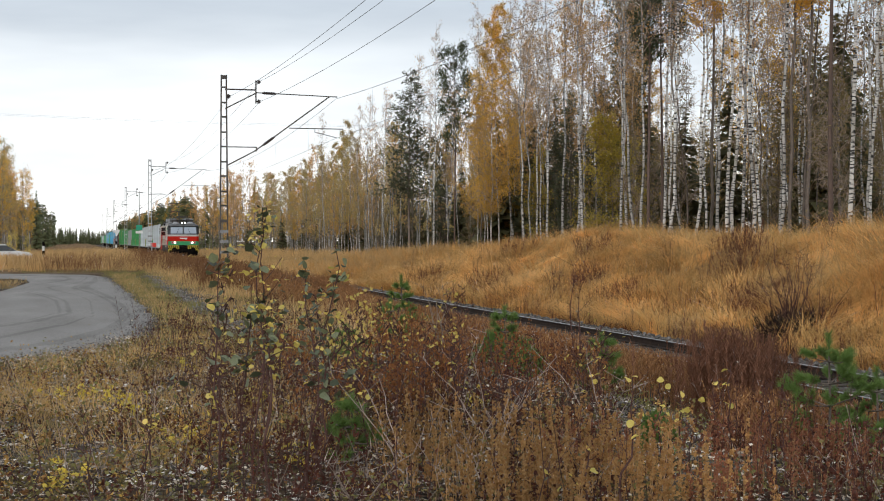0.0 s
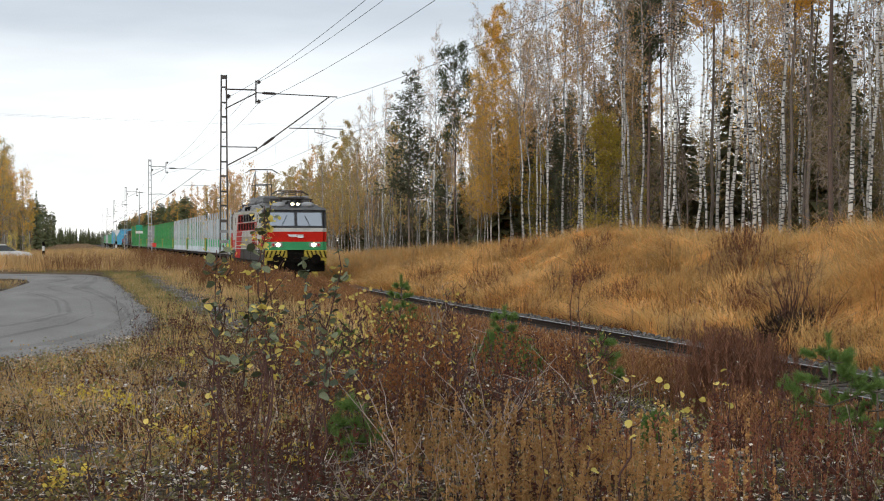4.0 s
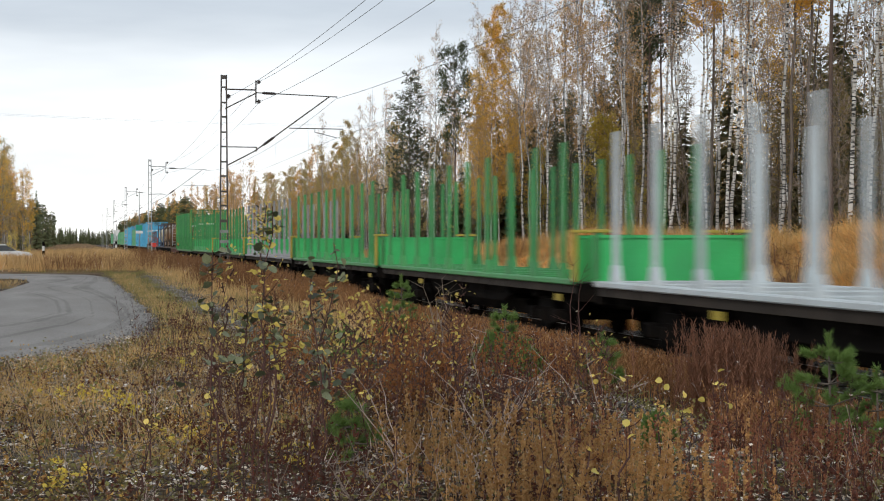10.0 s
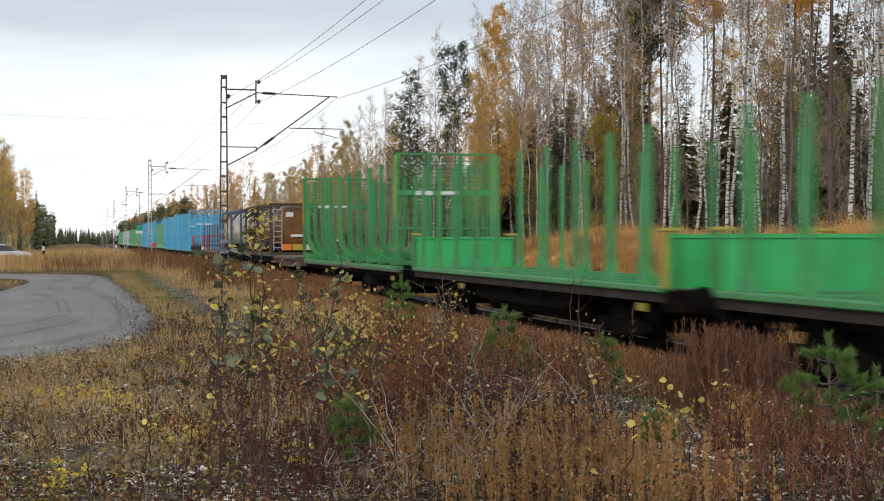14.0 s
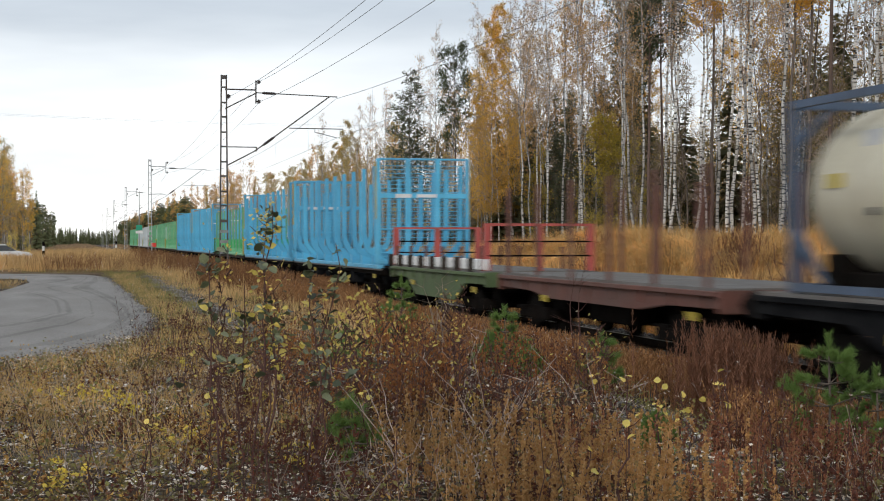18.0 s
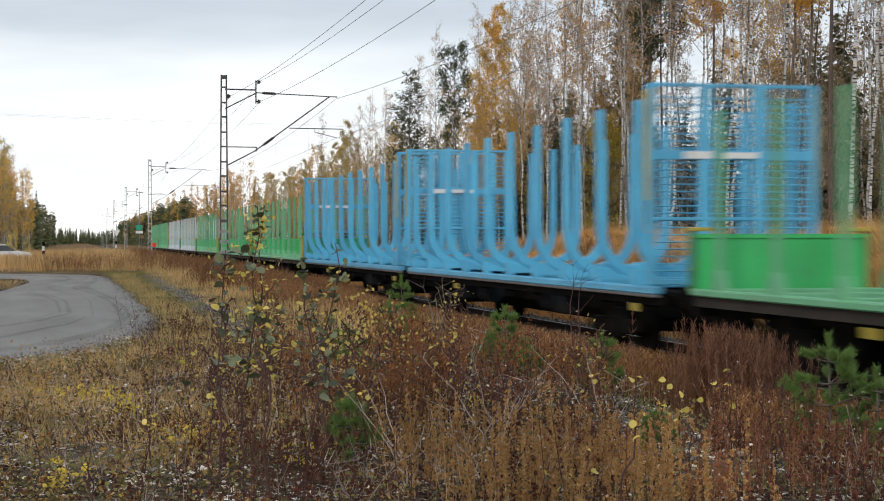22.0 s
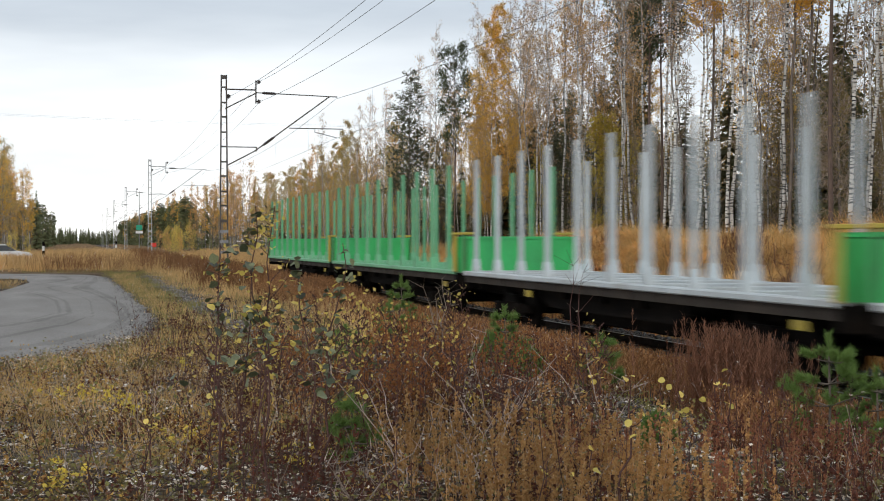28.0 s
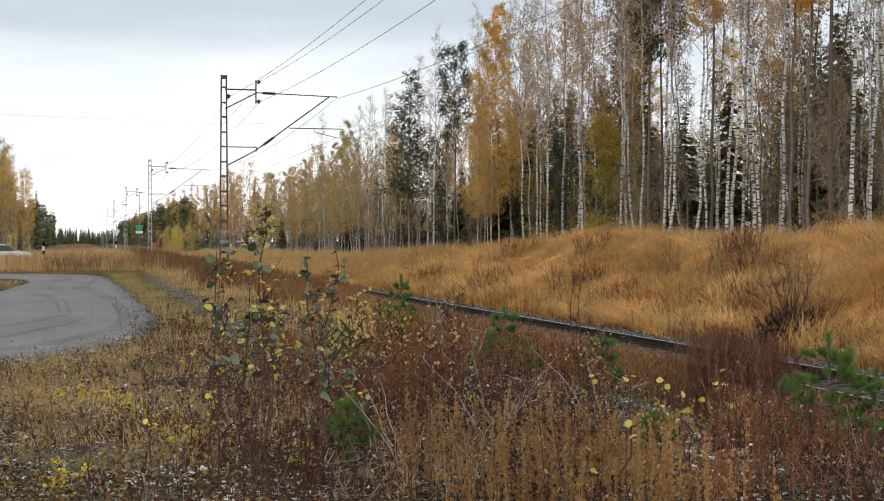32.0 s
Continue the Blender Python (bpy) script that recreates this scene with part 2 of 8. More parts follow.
M = {
    "ground": ground_material(),
    "road": material("gravel_road", (0.19, 0.177, 0.165), (0.33, 0.31, 0.29), 0.5, 1.0, 0.8, fine=26, dirt=(0.25, 0.236, 0.222), dirt_amount=0.6, stretch=(1.6, 0.5, 1), bump_scale=50),
    "road_track": material("packed_wheel_track", (0.15, 0.14, 0.131), (0.265, 0.249, 0.233), 0.5, 1.0, 0.6, fine=40, stretch=(1.6, 0.5, 1), bump_scale=60),
    "ballast": material("ballast_gravel", (0.03, 0.028, 0.027), (0.15, 0.135, 0.12), 5, 0.95, 1.0, fine=22, bump_scale=20),
    "stone": material("ballast_stone", (0.055, 0.05, 0.046), (0.22, 0.205, 0.19), 9, 0.9, 0.2, island=0.6),
    "path_stone": material("path_stone", (0.14, 0.13, 0.12), (0.34, 0.315, 0.29), 9, 0.9, 0.2, island=0.4),
    "rail_side": material("rusty_rail", (0.018, 0.012, 0.009), (0.05, 0.032, 0.023), 5, 0.85, 0.2),
    "rail_top": material("polished_rail", (0.32, 0.33, 0.35), (0.45, 0.45, 0.46), 3, 0.35, 0.0, metal=0.8),
    "sleeper": material("sleeper_wood", (0.05, 0.04, 0.034), (0.13, 0.11, 0.095), 6, 0.9, 0.3, stretch=(0.4, 4, 4), vary=0.3),
    "birch": birch_bark(),
    "bark": material("dark_bark", (0.09, 0.074, 0.062), (0.22, 0.18, 0.15), 4, 0.95, 0.6, stretch=(4, 4, 1), vary=0.3),
    "pine_bark": material("pine_bark", (0.085, 0.06, 0.05), (0.19, 0.135, 0.11), 3, 0.95, 0.6, stretch=(4, 4, 1), vary=0.25),
    "twig": material("grey_twig", (0.25, 0.195, 0.15), (0.46, 0.37, 0.295), 3, 0.9, island=0.35, thin=0.3),
    "brown_twig": material("brown_twig", (0.20, 0.155, 0.10), (0.38, 0.30, 0.20), 3, 0.9, island=0.35, thin=0.2),
    "tan_stem": material("tan_stem", (0.34, 0.21, 0.10), (0.56, 0.38, 0.19), 5, 0.8, island=0.4),
    "pale_stem": material("pale_dead_stem", (0.26, 0.19, 0.15), (0.50, 0.41, 0.35), 5, 0.8, island=0.45),
    "red_twig": material("red_brown_twig", (0.06, 0.03, 0.026), (0.14, 0.075, 0.06), 5, 0.8, island=0.4),
    "gold_leaf": leaf_material("golden_leaf", [(0.86, 0.50, 0.07), (0.93, 0.62, 0.12), (0.89, 0.55, 0.09), (0.95, 0.74, 0.26), (0.82, 0.53, 0.13)], 0.68),
    "yellow_leaf": leaf_material("yellow_leaf", [(0.80, 0.60, 0.14), (0.84, 0.72, 0.36), (0.86, 0.78, 0.50), (0.62, 0.52, 0.16)], 0.5),
    "rust_leaf": leaf_material("rust_leaf", [(0.62, 0.33, 0.12), (0.76, 0.46, 0.17), (0.55, 0.34, 0.17), (0.80, 0.52, 0.20)], 0.6),
    "olive_leaf": leaf_material("olive_leaf", [(0.24, 0.20, 0.08), (0.38, 0.28, 0.09), (0.50, 0.34, 0.10), (0.28, 0.2, 0.09)], 0.45),
    "yellow_green": leaf_material("yellow_green_leaf", [(0.40, 0.33, 0.06), (0.55, 0.44, 0.08), (0.32, 0.29, 0.07), (0.62, 0.47, 0.10)], 0.55),
    "pale_leaf": leaf_material("pale_yellow_leaf", [(0.66, 0.50, 0.18), (0.56, 0.42, 0.17), (0.76, 0.62, 0.28), (0.48, 0.38, 0.17)], 0.6),
    # Lightened copy of the needle green: distance haze is mixed into the colour.
    "far_needle": leaf_material("hazed_conifer", [(0.20, 0.22, 0.11), (0.28, 0.29, 0.14), (0.34, 0.32, 0.16), (0.23, 0.25, 0.13)], 0.6),
    "dim_needle": leaf_material("brown_green_spruce", [(0.13, 0.13, 0.065), (0.20, 0.185, 0.085), (0.26, 0.22, 0.10), (0.16, 0.15, 0.075)], 0.45),
    "needle": leaf_material("spruce_needle", [(0.11, 0.118, 0.07), (0.165, 0.17, 0.095), (0.21, 0.205, 0.115), (0.13, 0.14, 0.082)], 0.45),
    "pine_needle": leaf_material("pine_needle", [(0.07, 0.09, 0.042), (0.115, 0.135, 0.06), (0.155, 0.17, 0.08), (0.09, 0.105, 0.05)], 0.3),
    "young_needle": leaf_material("young_pine_needle", [(0.17, 0.27, 0.06), (0.26, 0.38, 0.09), (0.34, 0.46, 0.15), (0.20, 0.30, 0.09)], 0.4),
    "gold_grass": leaf_material("golden_grass", [(0.82, 0.48, 0.16), (0.92, 0.64, 0.27), (0.95, 0.77, 0.44), (0.86, 0.52, 0.17), (0.58, 0.27, 0.08)], 0.5, 0.6, 0.55),
    "pale_grass": leaf_material("pale_straw", [(0.58, 0.42, 0.2), (0.78, 0.6, 0.32), (0.66, 0.46, 0.2), (0.44, 0.27, 0.11)], 0.3, 0.7),
    "weed": leaf_material("red_brown_weed", [(0.15, 0.06, 0.038), (0.38, 0.145, 0.078), (0.56, 0.26, 0.13), (0.26, 0.11, 0.066), (0.68, 0.44, 0.23), (0.18, 0.08, 0.05)], 0.3, 0.8),
    "dark_weed": leaf_material("dark_red_weed", [(0.17, 0.065, 0.032), (0.30, 0.12, 0.055), (0.44, 0.20, 0.09), (0.22, 0.085, 0.042), (0.50, 0.27, 0.11)], 0.25, 0.8),
    "lodged_grass": leaf_material("lodged_straw", [(0.82, 0.52, 0.20), (0.90, 0.65, 0.31), (0.94, 0.77, 0.46), (0.86, 0.55, 0.21)], 0.4, 0.5, 0.3),
    "bush": leaf_material("red_brown_bush", [(0.22, 0.105, 0.06), (0.36, 0.18, 0.105), (0.48, 0.26, 0.155), (0.27, 0.13, 0.08)], 0.3, 0.8),
    # for the bank hollow only: its shade is in these near-black tones
    "hollow_shade": leaf_material("hollow_shade_brown", [(0.022, 0.014, 0.011), (0.04, 0.024, 0.018), (0.07, 0.04, 0.028), (0.03, 0.018, 0.014)], 0.15, 0.8),
    "autumn_weed": leaf_material("autumn_weed", [(0.62, 0.40, 0.10), (0.56, 0.24, 0.07), (0.34, 0.26, 0.10), (0.66, 0.46, 0.22), (0.30, 0.12, 0.06), (0.62, 0.26, 0.08), (0.34, 0.13, 0.06), (0.20, 0.08, 0.05)], 0.35, 0.7),
    "meadow_straw": leaf_material("meadow_straw", [(0.62, 0.40, 0.18), (0.76, 0.54, 0.27), (0.54, 0.31, 0.13), (0.46, 0.25, 0.10), (0.70, 0.47, 0.21)], 0.45, 0.7),
    "herb_red": leaf_material("red_brown_herb", [(0.14, 0.045, 0.026), (0.40, 0.145, 0.07), (0.58, 0.25, 0.11), (0.24, 0.085, 0.05), (0.70, 0.44, 0.26), (0.09, 0.035, 0.025)], 0.35, 0.7),
    "herb_olive": leaf_material("olive_herb", [(0.20, 0.17, 0.06), (0.42, 0.32, 0.10), (0.62, 0.46, 0.14), (0.26, 0.15, 0.06), (0.56, 0.30, 0.09), (0.70, 0.60, 0.34), (0.12, 0.09, 0.045)], 0.35, 0.7),
    "tan_plume": leaf_material("tan_plume", [(0.58, 0.36, 0.15), (0.78, 0.54, 0.24), (0.88, 0.70, 0.38), (0.44, 0.23, 0.085)], 0.55, 0.8),
    "red_plume": leaf_material("red_plume", [(0.42, 0.18, 0.10), (0.60, 0.33, 0.20), (0.74, 0.50, 0.35), (0.28, 0.11, 0.065)], 0.55, 0.8),
    "rust_plume": leaf_material("rust_plume", [(0.44, 0.19, 0.06), (0.62, 0.31, 0.10), (0.72, 0.42, 0.15), (0.32, 0.13, 0.05)], 0.35, 0.8),
    "pale_bits": leaf_material("bleached_litter", [(0.80, 0.76, 0.70), (0.56, 0.50, 0.44), (0.70, 0.62, 0.52), (0.40, 0.34, 0.30), (0.86, 0.84, 0.80)], 0.1, 0.7),
    "yellow_green_herb": leaf_material("yellow_herb", [(0.80, 0.60, 0.08), (0.70, 0.52, 0.10), (0.84, 0.72, 0.26), (0.56, 0.46, 0.12)], 0.4, 0.6),
    "brown_weed": leaf_material("brown_weed", [(0.22, 0.11, 0.05), (0.38, 0.21, 0.095), (0.52, 0.32, 0.15), (0.28, 0.14, 0.065)], 0.3, 0.8),
    "green_weed": leaf_material("green_weed", [(0.24, 0.24, 0.08), (0.40, 0.36, 0.11), (0.52, 0.43, 0.14), (0.30, 0.24, 0.09)], 0.4, 0.7),
    "litter": leaf_material("leaf_litter", [(0.72, 0.64, 0.52), (0.40, 0.22, 0.09), (0.16, 0.07, 0.045), (0.72, 0.44, 0.07), (0.20, 0.09, 0.06), (0.48, 0.34, 0.21), (0.34, 0.13, 0.06), (0.86, 0.83, 0.76), (0.22, 0.10, 0.06), (0.55, 0.24, 0.05), (0.08, 0.04, 0.03), (0.30, 0.13, 0.055), (0.10, 0.05, 0.035)], 0.1, 0.8),
    "aspen_leaf": material("aspen_leaf_green", (0.075, 0.09, 0.038), (0.20, 0.22, 0.125), 20, 0.45, vary=0.7, thin=0.2),
    "aspen_yellow": material("aspen_leaf_yellow", (0.72, 0.54, 0.07), (0.82, 0.68, 0.22), 20, 0.5, vary=0.25, thin=0.4),
    "galvanised": material("galvanised_steel", (0.22, 0.225, 0.23), (0.36, 0.36, 0.36), 4, 0.6, metal=0.3, dirt=(0.12, 0.085, 0.06)),
    # Paler mast steel: haze and sky glare on the far masts, put into colour.
    "far_haze_steel": material("far_haze_steel", (0.40, 0.41, 0.42), (0.52, 0.53, 0.54), 4, 0.6, metal=0.2),
    "mast": material("weathered_mast_steel", (0.075, 0.07, 0.068), (0.15, 0.14, 0.13), 5, 0.8, metal=0.2, dirt=(0.13, 0.075, 0.045)),
    "insulator": material("brown_insulator", (0.03, 0.022, 0.02), (0.05, 0.035, 0.03), 8, 0.3),
    "wire": material("copper_wire", (0.10, 0.10, 0.10), (0.16, 0.155, 0.15), 8, 0.6),
    "white_paint": material("white_paint", (0.70, 0.70, 0.69), (0.80, 0.80, 0.79), 3, 0.5, dirt=(0.4, 0.38, 0.35)),
    "loco_white": material("loco_off_white", (0.50, 0.49, 0.455), (0.62, 0.61, 0.57), 2.0, 0.5, dirt=(0.28, 0.255, 0.22), dirt_amount=0.6, spec=0.25),
    "loco_beige": material("loco_grey_beige", (0.36, 0.325, 0.25), (0.45, 0.41, 0.32), 2.0, 0.55, dirt=(0.20, 0.17, 0.13), dirt_amount=0.6, spec=0.2),
    "loco_red": material("loco_red", (0.46, 0.014, 0.006), (0.55, 0.02, 0.009), 2.0, 0.6, dirt=(0.26, 0.022, 0.013), dirt_amount=0.45, spec=0.15),
    "loco_green": material("loco_green", (0.03, 0.27, 0.10), (0.045, 0.34, 0.13), 2.0, 0.4, dirt=(0.06, 0.15, 0.08)),
    "loco_grey": material("loco_dark_grey", (0.045, 0.042, 0.04), (0.075, 0.069, 0.064), 2.0, 0.65, dirt=(0.07, 0.052, 0.04), dirt_amount=0.6, spec=0.15),
    "roof_light": material("roof_light_grey", (0.25, 0.255, 0.26), (0.38, 0.385, 0.39), 2.0, 0.6, dirt=(0.13, 0.12, 0.11)),
    "louvre_grey": material("louvre_grey", (0.13, 0.13, 0.125), (0.2, 0.2, 0.19), 2.0, 0.6),
    "roof_grey": material("roof_grey", (0.07, 0.071, 0.072), (0.14, 0.142, 0.143), 2.0, 0.7, dirt=(0.08, 0.075, 0.07)),
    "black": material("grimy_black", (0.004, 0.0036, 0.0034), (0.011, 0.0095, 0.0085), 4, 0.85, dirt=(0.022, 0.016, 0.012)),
    "rubber": material("window_surround", (0.02, 0.021, 0.024), (0.04, 0.041, 0.044), 4, 0.5),
    "glass": glass_material("cab_glass", (0.42, 0.46, 0.50), 0.6),
    "dark_glass": glass_material("dark_glass"),
    "hazard": material("hazard_yellow", (0.40, 0.30, 0.025), (0.52, 0.40, 0.045), 3, 0.6, dirt=(0.2, 0.16, 0.06)),
    "mustard": material("faded_mustard", (0.40, 0.31, 0.04), (0.52, 0.40, 0.07), 3, 0.6, dirt=(0.16, 0.13, 0.05)),
    "lamp": material("headlight_glow", (1.0, 0.86, 0.55), (1.0, 0.90, 0.64), 3, 0.4, emit=6.0),
    "red_lamp": material("red_lens", (0.35, 0.02, 0.015), (0.45, 0.03, 0.02), 3, 0.2),
    "stake_grey": material("pale_grey_paint", (0.42, 0.47, 0.49), (0.56, 0.61, 0.63), 1.5, 0.55, dirt=(0.32, 0.30, 0.28), dirt_amount=0.55, vary=0.12),
    "stake_dark": material("dull_grey_paint", (0.26, 0.26, 0.27), (0.36, 0.36, 0.37), 1.5, 0.6, dirt=(0.2, 0.17, 0.15), dirt_amount=0.6, vary=0.12),
    "green": material("leaf_green_paint", (0.035, 0.22, 0.058), (0.062, 0.31, 0.095), 1.5, 0.5, dirt=(0.06, 0.16, 0.06), dirt_amount=0.6, vary=0.15),
    "mint": material("mint_green_paint", (0.10, 0.34, 0.165), (0.165, 0.44, 0.24), 1.5, 0.5, dirt=(0.12, 0.26, 0.15), dirt_amount=0.55, vary=0.12),
    "panel_green": material("bulkhead_green", (0.03, 0.42, 0.10), (0.06, 0.52, 0.16), 1.2, 0.45, dirt=(0.05, 0.22, 0.08), dirt_amount=0.5),
    "blue": material("sky_blue_paint", (0.07, 0.38, 0.62), (0.12, 0.48, 0.72), 1.5, 0.5, dirt=(0.10, 0.26, 0.36), dirt_amount=0.5, vary=0.12),
    "deck": material("deck_steel", (0.10, 0.095, 0.09), (0.2, 0.19, 0.18), 2, 0.8, dirt=(0.13, 0.08, 0.05)),
    "sill": material("brown_black_sill", (0.022, 0.018, 0.015), (0.05, 0.041, 0.034), 2, 0.85, dirt=(0.07, 0.052, 0.04)),
    "red_oxide": material("red_oxide_paint", (0.09, 0.035, 0.025), (0.16, 0.062, 0.045), 2, 0.75, dirt=(0.09, 0.06, 0.05), dirt_amount=0.7),
    "stake_red": material("stake_red_paint", (0.36, 0.06, 0.05), (0.48, 0.10, 0.08), 2, 0.6, dirt=(0.2, 0.07, 0.05)),
    "moss_green": material("moss_green_paint", (0.05, 0.085, 0.03), (0.10, 0.15, 0.055), 2, 0.7, dirt=(0.07, 0.06, 0.035), dirt_amount=0.6),
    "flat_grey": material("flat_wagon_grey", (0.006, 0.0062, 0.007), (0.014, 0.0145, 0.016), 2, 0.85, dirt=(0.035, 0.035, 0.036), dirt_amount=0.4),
    "tank_cream": material("tank_cream", (0.52, 0.47, 0.34), (0.66, 0.61, 0.47), 1.6, 0.45, dirt=(0.26, 0.20, 0.11), dirt_amount=0.6, stretch=(1, 1, 0.5)),
    "tank_brown": material("tank_brown", (0.14, 0.06, 0.013), (0.24, 0.11, 0.026), 1.2, 0.42, dirt=(0.05, 0.022, 0.008), dirt_amount=0.7, spec=0.35),
    "frame_brown": material("container_frame_ochre", (0.055, 0.03, 0.012), (0.10, 0.055, 0.022), 2, 0.65, dirt=(0.05, 0.03, 0.015), dirt_amount=0.6),
    "frame_blue": material("container_frame_navy", (0.045, 0.07, 0.12), (0.08, 0.12, 0.19), 2, 0.6, dirt=(0.05, 0.045, 0.04)),
    "orange": material("placard_orange", (0.75, 0.17, 0.03), (0.82, 0.24, 0.05), 4, 0.5),
    "plate_grey": material("plate_silver", (0.42, 0.43, 0.45), (0.52, 0.53, 0.55), 4, 0.4),
    "car_silver": material("car_silver", (0.62, 0.64, 0.67), (0.70, 0.72, 0.74), 2, 0.3, metal=0.3),
    "sign_green": material("sign_green", (0.02, 0.30, 0.18), (0.03, 0.36, 0.22), 4, 0.4),
    "sign_red": material("sign_red", (0.62, 0.04, 0.025), (0.72, 0.06, 0.035), 4, 0.4),
}


# ---- mesh helpers ----
def part(name, bm, mat, parent=None, label="", smooth=False):
    """Links a bmesh as one mesh object under a thing or under a part."""
    me = bpy.data.meshes.new(name)
    bm.normal_update()
    bm.to_mesh(me)
    bm.free()
    for m in mat if isinstance(mat, (list, tuple)) else [mat]:
        me.materials.append(m)
    if smooth:
        for p in me.polygons:
            p.use_smooth = True
    ob = new(name, me)
    ob.parent = parent
    if label:
        ob["label"] = label
    return ob


def same(name, ob, x=0, y=0, z=0, rz=0, parent=None, rx=0, ry=0, s=1.0):
    """Another piece on ob's mesh."""
    o = new(name, ob.data)
    o.parent = parent if parent else ob.parent
    o.matrix_basis = pose(x, y, z, rx, ry, rz) @ Matrix.Scale(s, 4)
    return o


def box(bm, x, y, z, sx, sy, sz, bevel=0.0, rot=None, mat=0):
    """A block by its centre and size."""
    r = bmesh.ops.create_cube(bm, size=1)
    vs = r["verts"]
    bmesh.ops.scale(bm, vec=(sx, sy, sz), verts=vs)
    faces = list({f for v in vs for f in v.link_faces})
    if bevel:
        edges = list({e for v in vs for e in v.link_edges})
        out = bmesh.ops.bevel(bm, geom=edges, offset=bevel, segments=1, affect="EDGES")
        vs = list({v for f in out["faces"] for v in f.verts} | {v for v in vs if v.is_valid})
        faces = list({f for v in vs for f in v.link_faces})
    if rot is not None:
        bmesh.ops.rotate(bm, cent=(0, 0, 0), matrix=Euler([radians(a) for a in rot]).to_matrix(), verts=vs)
    bmesh.ops.translate(bm, vec=(x, y, z), verts=vs)
    for f in faces:
        f.material_index = mat
    return vs


def rod(bm, a, b, r0, r1=None, n=8, mat=0):
    """A tapered rod from a to b."""
    a, b = Vector(a), Vector(b)
    d = b - a
    m = Matrix.Translation((a + b) / 2) @ d.to_track_quat("Z", "Y").to_matrix().to_4x4()
    r = bmesh.ops.create_cone(bm, cap_ends=True, segments=n, radius1=r0, radius2=r0 if r1 is None else r1, depth=d.length, matrix=m)
    for f in {f for v in r["verts"] for f in v.link_faces}:
        f.material_index = mat
    return r["verts"]


def prism(bm, pts, y0, y1, axis="y", mat=0):
    """Extrudes an outline in x, z along y (or in y, z along x, or in x, y along z)."""
    def p(u, v, w):
        return (u, w, v) if axis == "y" else (w, u, v) if axis == "x" else (u, v, w)
    lo = [bm.verts.new(p(u, v, y0)) for u, v in pts]
    hi = [bm.verts.new(p(u, v, y1)) for u, v in pts]
    n = len(pts)
    fs = [bm.faces.new(lo), bm.faces.new(hi)]
    for i in range(n):
        fs.append(bm.faces.new((lo[i], lo[(i + 1) % n], hi[(i + 1) % n], hi[i])))
    bmesh.ops.recalc_face_normals(bm, faces=fs)
    for f in fs:
        f.material_index = mat
    return fs


def empty(name, label, category, group="", m=None, kind=""):
    ob = new(name)
    ob.empty_display_size = 0.2
    tagged(ob, label, category, group, kind)
    if m is not None:
        ob.matrix_basis = m
    return ob


def tri_mesh(name, verts, tris, mats, mat_index=None):
    """A mesh from arrays of corners and triangles."""
    verts, tris = np.asarray(verts, np.float32), np.asarray(tris, np.int32)
    me = bpy.data.meshes.new(name)
    me.vertices.add(len(verts))
    me.vertices.foreach_set("co", verts.ravel())
    me.loops.add(len(tris) * 3)
    me.loops.foreach_set("vertex_index", tris.ravel())
    me.polygons.add(len(tris))
    me.polygons.foreach_set("loop_start", np.arange(0, len(tris) * 3, 3, dtype=np.int32))
    me.polygons.foreach_set("loop_total", np.full(len(tris), 3, np.int32))
    for m in mats:
        me.materials.append(m)
    if mat_index is not None:
        me.polygons.foreach_set("material_index", np.asarray(mat_index, np.int32))
    me.update(calc_edges=True)
    return me


class Heap:
    """Gathers corners and triangles for one mesh."""

    def __init__(self):
        self.v, self.t, self.n = [], [], 0

    def add(self, v, t):
        v, t = np.asarray(v, float).reshape(-1, 3), np.asarray(t, int).reshape(-1, 3)
        self.v.append(v)
        self.t.append(t + self.n)
        self.n += len(v)

    def arrays(self):
        return np.concatenate(self.v), np.concatenate(self.t)

    def mesh(self, name, mats):
        v, t = self.arrays()
        return tri_mesh(name, v, t, mats)


def tube(points, radii, n=5):
    """Corners and triangles of a tapered tube."""
    P = np.asarray(points, float)
    T = np.gradient(P, axis=0)
    T /= np.linalg.norm(T, axis=1)[:, None] + 1e-9
    ref = np.where(np.abs(T[:, 2:3]) > 0.9, np.array([[1.0, 0, 0]]), np.array([[0, 0, 1.0]]))
    A = np.cross(T, ref)
    A /= np.linalg.norm(A, axis=1)[:, None] + 1e-9
    B = np.cross(T, A)
    ang = np.linspace(0, 2 * math.pi, n, endpoint=False)
    V = P[:, None] + np.asarray(radii)[:, None, None] * (A[:, None] * np.cos(ang)[None, :, None] + B[:, None] * np.sin(ang)[None, :, None])
    k = len(P)
    t = []
    for i in range(k - 1):
        for j in range(n):
            a, b, c, d = i * n + j, i * n + (j + 1) % n, (i + 1) * n + (j + 1) % n, (i + 1) * n + j
            t += [(a, b, c), (a, c, d)]
    return V.reshape(-1, 3), t


